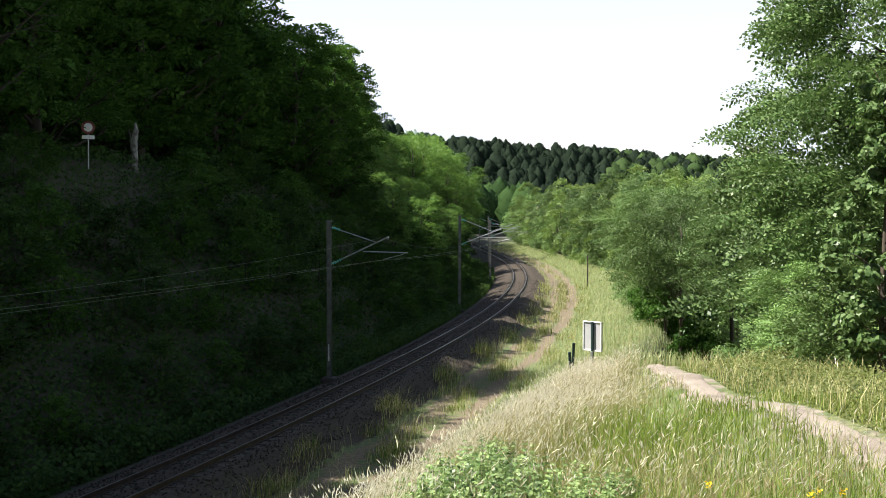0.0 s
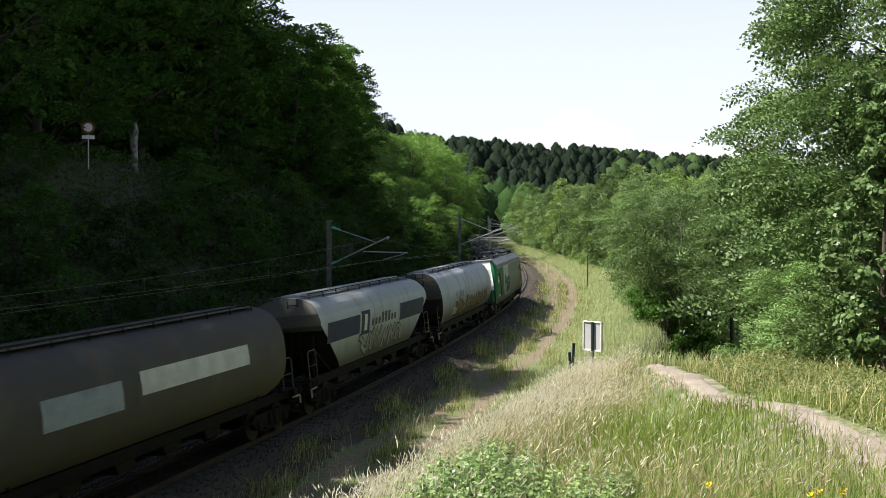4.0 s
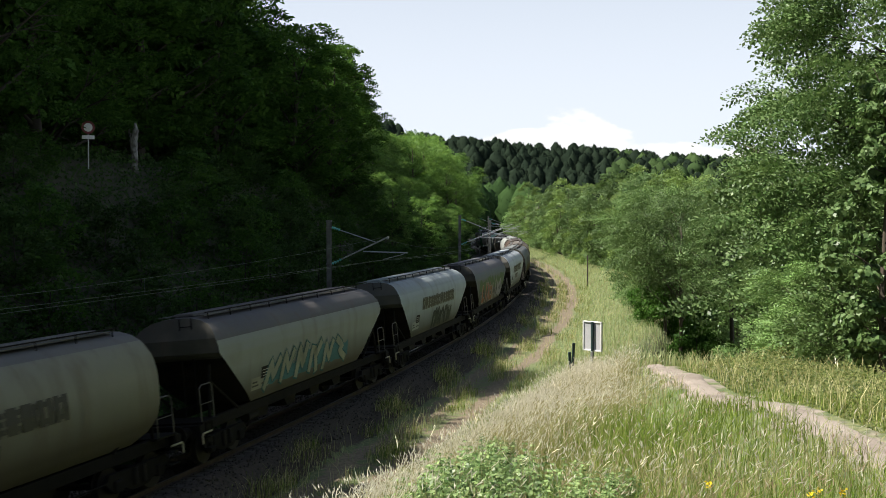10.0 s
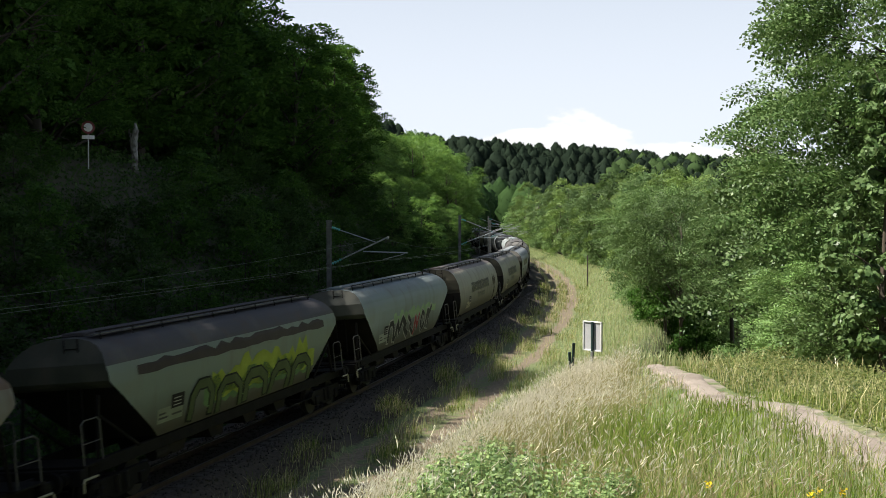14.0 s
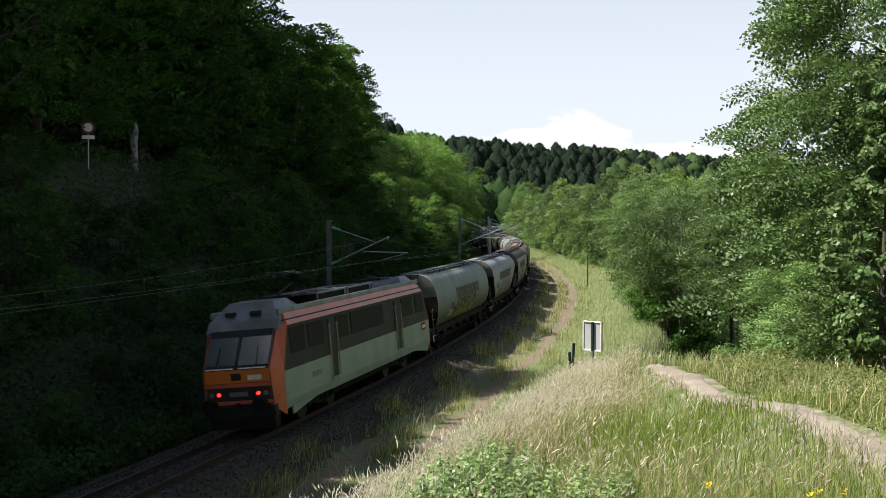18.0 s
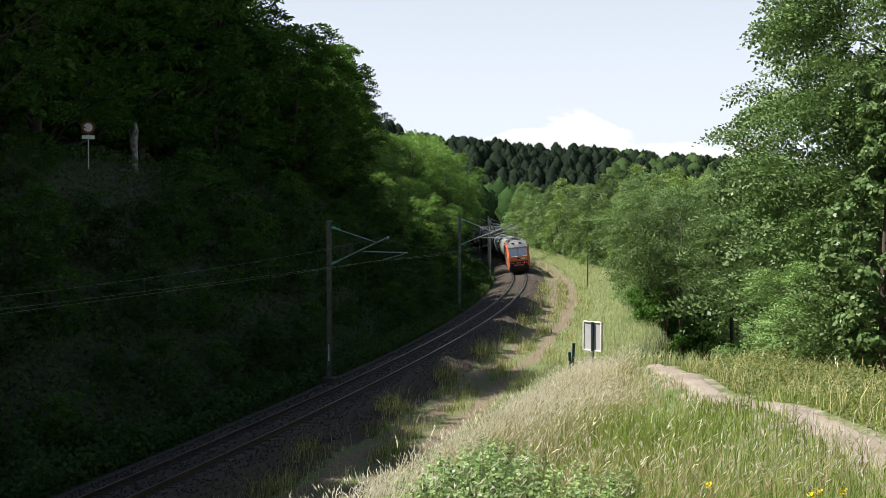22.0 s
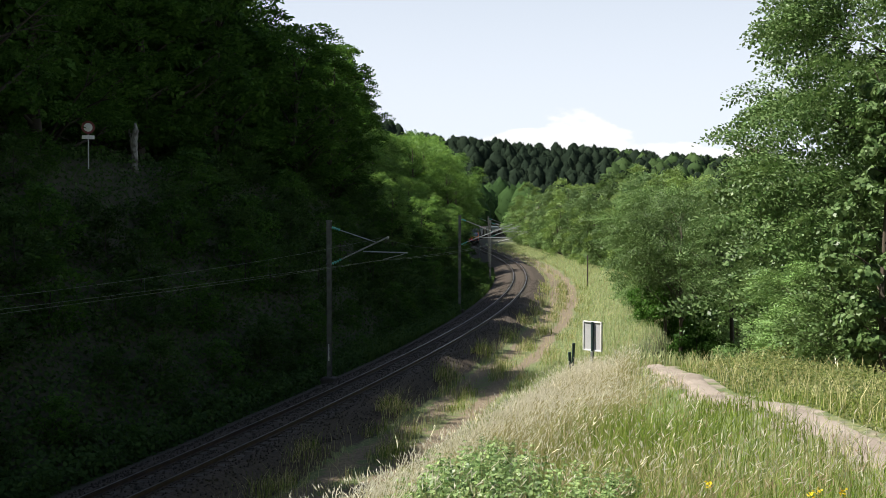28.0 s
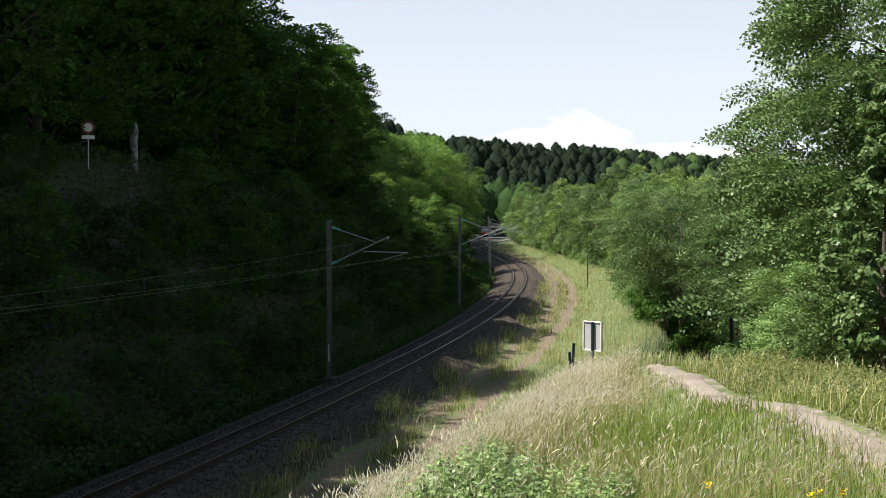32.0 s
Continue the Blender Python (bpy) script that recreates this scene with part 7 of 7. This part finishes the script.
            for x in (L - 2.36, L - 3.3):
                part("handrail", Geo().tube((d * x, y + s * 0.05, 1.35), (d * x, y + s * 0.05, 2.9), 0.016, n=6), M_HAND, loco)
    for i in range(6):
        part("number_bar", Geo().box(-9.0 + i * 0.14, -8.91 + i * 0.14, -1.498, -1.486, 1.42, 1.56, 0), M_WGREY, loco, "pale plain bar of the running number")
    part("company_mark", Geo().box(7.85, 8.2, -1.498, -1.486, 2.12, 2.42, 0), flat_paint((0.30, 0.05, 0.05)), loco, "red company mark")
    # roof gear
    part("roof_hood", Geo().prism([(0.9, 4.02), (1.5, 4.42), (3.6, 4.42), (4.2, 4.02)], 1, -0.95, 0.95), M_MGREY, loco, "grey louvred roof hood")
    for i in range(7):
        part("louvre", Geo().box(1.2 + i * 0.36, 1.36 + i * 0.36, -0.98, 0.98, 4.2, 4.3, 0.01), M_DGREY, loco)
    for x, y in ((-3.5, -0.5), (-2.2, 0.4), (-0.8, -0.3), (-5.6, 0.3), (5.6, 0.4), (6.9, -0.4)):
        g = Geo().box(x - 0.3, x + 0.3, y - 0.25, y + 0.25, 4.04, 4.24, 0.04)
        g.tube((x, y, 4.24), (x, y, 4.45), 0.06, n=8)
        part("roof_equipment", g, M_DGREY, loco)
    part("wiper", Geo().pipe([(-L + 0.02, -0.55, 2.36), (-L + 0.22, -0.75, 2.9), (-L + 0.40, -0.70, 3.25)], 0.02, 5), M_BLACK, loco, "black windscreen wiper")
    part("step_rail", Geo().pipe([(-L - 0.16, -1.1, 2.38), (-L - 0.16, -0.2, 2.38)], 0.02, 5), M_BLACK, loco)
    part("roof_cable", Geo().pipe([(-6.0, 0.2, 4.5), (-3.5, 0.3, 4.45), (0.6, 0.2, 4.5), (5.5, 0.1, 4.5)], 0.03, 6), M_DGREY, loco)
    # bus bars, insulators and hoses along the roof
    for x0, x1, y, z in ((-7.6, -4.6, -0.55, 4.34), (-7.2, -3.0, 0.1, 4.42), (-6.4, -5.0, -0.75, 4.28), (4.6, 7.6, -0.35, 4.4), (5.0, 7.2, 0.45, 4.36), (-0.4, 0.9, -0.6, 4.36)):
        part("bus_bar", Geo().pipe([(x0, y, z), ((x0 + x1) / 2, y + 0.08, z + 0.05), (x1, y - 0.05, z)], 0.028, 6), M_DGREY, loco, "dark bus bar")
        for x in (x0 + 0.25, x1 - 0.25):
            g = Geo()
            for i in range(3):
                g.tube((x, y, 4.08 + i * 0.08), (x, y, 4.13 + i * 0.08), 0.09, 0.06, 8)
            part("roof_insulator", g, M_MGREY, loco)
    for x in (-7.9, -4.3, -1.6, 4.4, 7.7):
        part("roof_box", Geo().box(x - 0.4, x + 0.4, -0.9, -0.35, 4.05, 4.2 + 0.04 * (x > 0), 0.03), M_DGREY, loco, "dark grey roof box")
    pantograph(loco, -6.3, 4.5, -1)
    pantograph(loco, 5.4, 4.5, 1)
    running_gear(loco, (-5.6, 5.6), 2.6, L)
    return loco


def build_orange_loco():
    """The engine pushing at the rear: orange cab ends, dark upper band, pale lower sides."""
    loco = thing("electric_locomotive", "orange and grey electric locomotive with red tail lamps lit", "locomotive")
    L = 9.4
    lo_w, hi_w = 1.44, 1.46

    def outline(x, z0, z1):
        return [(x, -lo_w, z0), (x, lo_w, z0), (x, hi_w, z1), (x, -hi_w, z1)]
    X = L - 1.0
    E = L - 0.5                                                 # end of the flat sides; above the waist they rake back
    # sides: pale below, dark band above, orange cant rail
    part("lower_body", loft([[(x, -1.40, 0.74), (x, 1.40, 0.74), (x, 1.45, 1.0), (x, 1.46, 1.97), (x, -1.46, 1.97), (x, -1.45, 1.0)] for x in (-E, E)]), M_SIDEGREY, loco, "grey-green lower side")
    part("upper_body", loft([[(s * E, -1.46, 1.97), (s * E, 1.46, 1.97), (s * (E - 0.62), 1.42, 3.42), (s * (E - 0.62), -1.42, 3.42)] for s in (-1, 1)]), M_DGREY, loco, "dark grey window band")
    part("cant_rail", loft([[(s * (E - 0.6), -1.43, 3.40), (s * (E - 0.6), 1.43, 3.40), (s * (E - 0.85), 1.22, 3.80), (s * (E - 0.85), -1.22, 3.80)] for s in (-1, 1)]), M_ORANGE, loco, "orange cant rail")
    for d in (-1, 1):
        for s in (-1, 1):
            part("side_skirt", Geo().prism([(d * X, 0.50), (d * X, 0.78), (d * (X - 2.4), 0.78)], 1, min(s * 1.40, s * 1.44), max(s * 1.40, s * 1.44)), M_SIDEGREY, loco)
    part("roof_deck", Geo().box(-X + 0.4, X - 0.4, -1.15, 1.15, 3.72, 3.86, 0.03), M_DGREY, loco)
    for s in (-1, 1):
        part("roof_side", Geo().box(-X, X, s * 1.19 - 0.05, s * 1.19 + 0.05, 3.78, 3.98, 0.03), M_SILVER, loco, "silver roof edge")
        part("moulding", Geo().box(-X, X, s * 1.335 - 0.02, s * 1.335 + 0.02, 3.55, 3.6, 0.01), M_DGREY, loco)
        for x0, x1 in ((-8.2, -6.9), (-6.6, -5.1), (-2.2, 1.9), (-3.8, -2.5), (4.6, 6.4), (6.8, 8.2)):
            part("side_grille", Geo().box(x0, x1, s * 1.447 - 0.012, s * 1.447 + 0.012, 2.45, 3.3, 0.01), M_BLACK, loco, "black side grille")
        for x in (-4.6, 3.6):
            part("side_door", Geo().box(x - 0.02, x + 0.62, s * 1.47 - 0.012, s * 1.47 + 0.012, 1.15, 3.25, 0.01), M_DGREY, loco, "recessed side door")
            for dx in (-0.1, 0.7):
                part("door_handrail", Geo().tube((x + dx, s * 1.51, 1.15), (x + dx, s * 1.51, 3.1), 0.024, n=6), M_RAILPALE, loco, "cream door handrail")
        part("step_well", Geo().box(-4.7, -4.0, s * 1.462 - 0.01, s * 1.462 + 0.01, 1.0, 1.22, 0), M_LGREY, loco)
    part("company_mark", Geo().box(7.55, 8.2, -1.478, -1.452, 1.55, 1.92, 0), flat_paint((0.36, 0.05, 0.05)), loco, "red company mark")
    for i in range(4):
        part("mark_bar", Geo().box(7.63 + i * 0.135, 7.73 + i * 0.135, -1.484, -1.46, 1.66, 1.80, 0), M_WHITE, loco, "white bar on the red mark")
    part("number_panel", Geo().box(-6.5, -5.7, -1.475, -1.452, 1.42, 1.6, 0), M_MGREY, loco, "dull number panel, unreadable")
    for d in (-1, 1):
        # orange corner between the side and the face, raked back to the roof
        inner = [(E - 0.02, 0.56, 1.43), (E - 0.02, 1.97, 1.468), (E - 0.64, 3.42, 1.43), (E - 0.9, 3.80, 1.23)]
        outer = [(L - 0.10, 0.98, 1.10), (L + 0.0, 2.2, 1.14), (L - 0.79, 3.40, 1.12), (L - 1.15, 3.66, 1.05)]
        for s in (-1, 1):
            vs = [(d * x, s * y, z) for x, z, y in inner] + [(d * x, s * y, z) for x, z, y in outer] + [(d * (x - 0.12), s * (y - 0.1), z) for x, z, y in inner] + [(d * (x - 0.12), s * (y - 0.1), z) for x, z, y in outer]
            fs = [(i, i + 1, i + 5, i + 4) for i in range(3)] + [(i + 8, i + 12, i + 13, i + 9) for i in range(3)] + [(0, 4, 12, 8), (3, 11, 15, 7)]
            fs += [(i, i + 8, i + 9, i + 1) for i in range(3)] + [(i + 4, i + 5, i + 13, i + 12) for i in range(3)]
            part("cab_cheek", Geo().put(vs, fs), M_ORANGE, loco, "orange cab corner")
        core = [(X - 0.2, 0.95), (L - 0.10, 1.0), (L - 0.02, 2.2), (L - 0.8, 3.40), (X - 0.2, 3.55)]
        part("cab", Geo().prism([(d * x, z) for x, z in core], 1, -1.17, 1.17), M_DGREY, loco, "black cab front")

        def face(z, dx=0.0):
            return d * (float(np.interp(z, [1.0, 2.2, 3.40], [L - 0.10, L - 0.02, L - 0.8])) + dx)

        def panel(name, y0, y1, z0, z1, mat, lab="", dx=0.012):
            part(name, Geo().put([(face(z0, dx), y0, z0), (face(z0, dx), y1, z0), (face(z1, dx), y1, z1), (face(z1, dx), y0, z1),
                                  (face(z0, dx - 0.03), y0, z0), (face(z0, dx - 0.03), y1, z0), (face(z1, dx - 0.03), y1, z1), (face(z1, dx - 0.03), y0, z1)],
                                 [(0, 1, 2, 3), (7, 6, 5, 4), (0, 4, 5, 1), (1, 5, 6, 2), (2, 6, 7, 3), (3, 7, 4, 0)]), mat, loco, lab)
        panel("front_panel", -1.14, 1.14, 1.74, 2.16, M_AMBER, "amber front panel")
        panel("front_band", -1.16, 1.16, 1.60, 1.72, M_ORANGE, "orange band")
        panel("lower_band", -1.16, 1.16, 1.04, 1.16, M_ORANGE, "dull orange lower band")
        for y0, y1 in ((-1.10, -0.05), (0.05, 1.10)):
            panel("windscreen", y0, y1, 2.30, 3.16, M_SCREEN, "large cab windscreen", 0.016)
            panel("white_strip", y0 + 0.06, y1 - 0.04, 2.19, 2.225, M_WHITE, "white strip under the windscreen", 0.03)
        for y in (-0.7, 0.7):
            part("wiper", Geo().tube((face(2.3, 0.03), y, 2.3), (face(2.85, 0.03), y * 0.95, 2.85), 0.014, n=5), M_BLACK, loco)
        panel("company_mark", -0.86, -0.38, 1.82, 1.98, M_WHITE, "white company mark", 0.02)
        panel("front_hatch", -0.16, 0.2, 1.82, 2.05, M_DGREY, "", 0.02)
        panel("number_panel", -0.32, 0.32, 1.30, 1.44, M_MGREY, "pale number panel, unreadable", 0.02)
        for y in (-0.69, 0.69):
            part("tail_lamp", Geo().tube((face(1.38), y, 1.38), (face(1.38, 0.04), y, 1.38), 0.058, n=12), M_TAIL if d < 0 else M_GLASS, loco, "red tail lamp" if d < 0 else "unlit lamp")
            yy = y * 1.38
            part("head_lamp", Geo().tube((face(1.38), yy, 1.38), (face(1.38, 0.035), yy, 1.38), 0.085, n=12), M_SILVER, loco, "unlit round head lamp")
        # cab roof hood, faceted
        hood = [(d * (L - 0.74), 3.30), (d * (L - 0.95), 3.66), (d * (L - 1.6), 4.22), (d * (L - 2.7), 4.25), (d * (L - 3.3), 3.85), (d * (L - 3.3), 3.5)]
        n = len(hood)
        ws = [1.30, 1.26, 0.80, 0.80, 1.12, 1.2]
        vs = [(x, -w, z) for (x, z), w in zip(hood, ws)] + [(x, w, z) for (x, z), w in zip(hood, ws)]
        part("cab_roof", Geo().put(vs, [tuple(range(n)), tuple(range(2 * n - 1, n - 1, -1))] + [(i, (i + 1) % n, n + (i + 1) % n, n + i) for i in range(n)]), M_SILVER, loco, "silver faceted cab roof")
        for y in (-0.55, 0.35):
            part("roof_vent", Geo().box(min(d * (L - 1.2), d * (L - 1.0)), max(d * (L - 1.2), d * (L - 1.0)), y, y + 0.35, 3.82, 3.96, 0.02), M_DGREY, loco)
        part("skirt", Geo().prism([(d * (X - 0.2), 0.75), (d * (L - 0.1), 0.62), (d * (L + 0.02), 0.98), (d * (X - 0.2), 0.98)], 1, -1.25, 1.25), M_DGREY, loco, "dark front skirt")
        part("plough", Geo().prism([(d * (L - 0.5), 0.22), (d * (L - 0.2), 0.22), (d * (L - 0.1), 0.62), (d * (L - 0.6), 0.62)], 1, -1.15, 1.15), M_BLACK, loco)
    # roof frames over the resistor banks
    for x0, x1 in ((-4.2, -1.2), (-0.9, 2.1)):
        g = Geo()
        g.box(x0, x1, -0.9, 0.9, 3.86, 4.18, 0.03)
        part("roof_bank", g, M_BLACK, loco, "black roof grille bank")
        g = Geo()
        for x in (x0, x1):
            g.box(x - 0.045, x + 0.045, -1.0, 1.0, 4.17, 4.25, 0.01)
        for y in (-0.98, 0.98):
            g.box(x0, x1, y - 0.04, y + 0.04, 4.17, 4.25, 0.01)
            for x in (x0, x1):
                g.box(x - 0.03, x + 0.03, y - 0.03, y + 0.03, 3.8, 4.2, 0.01)
        part("bank_frame", g, M_SILVER, loco, "silver frame")
    part("roof_hood", Geo().prism([(3.0, 3.86), (3.5, 4.1), (4.8, 4.1), (5.1, 3.86)], 1, -0.9, 0.9), M_SILVER, loco)
    pantograph(loco, -5.0, 5.1, -1)
    pantograph(loco, 5.3, 4.42, 1)
    running_gear(loco, (-4.85, 4.85), 2.8, L)
    return loco


def train_pose(s, half):
    """The pose of a vehicle whose middle is at arc length s, carried on pivots half apart from it."""
    a, b = along(s - half), along(s + half)
    c = (a + b) / 2
    return Matrix.Translation((c.x, c.y, CANT / 2)) @ Matrix.Rotation(math.atan2(b.y - a.y, b.x - a.x), 4, "Z") @ Matrix.Rotation(-math.asin(CANT / 1.506), 4, "X")


VEHICLES = []      # (thing, distance of its middle from the rear buffers, half pivot distance)


def build_train():
    tail = build_orange_loco()
    VEHICLES.append((tail, LOCO_B / 2 + 0.7, 4.85))
    bases = {k: build_wagon(k) for k in ("long", "round", "flat")}
    slack = (-0.50, -0.98, -0.85, -0.75, -0.75, -0.85, -0.75, -0.48, -0.25, -0.10, 0.1, 0.2, 0.3, 0.3, 0.3, 0.5, 0.6, 0.7, 0.8, 0.9, 1.0)      # couplings not drawn out alike
    fresh = {}
    n = len(LIVERY)
    for i in range(n):                      # 0 is the wagon behind the leading engine
        kind = LIVERY[i][0]
        fresh[i] = copy_thing(bases[kind], Matrix.Identity(4))
        dress(fresh[i], i)
        VEHICLES.append((fresh[i], LOCO_B + (n - 1 - i + 0.5) * PITCH_W + (slack[i] if i < len(slack) else 0.0), 6.55))
    for b in bases.values():
        for o in (*b.children_recursive, b):
            bpy.data.objects.remove(o)
    lead = build_freight_loco()
    VEHICLES.append((lead, LOCO_B + n * PITCH_W + LOCO_A / 2, 5.6))


build_train()


def motions():
    """The train runs away from the camera at a steady pace."""
    for ob, dist, half in VEHICLES:
        rows = []
        for k in range(65):
            t = k * 0.5
            rows.append((t, train_pose(REAR_18 + V_TRAIN * (t - 18.0) + dist, half)))
        walk(ob, rows)


motions()
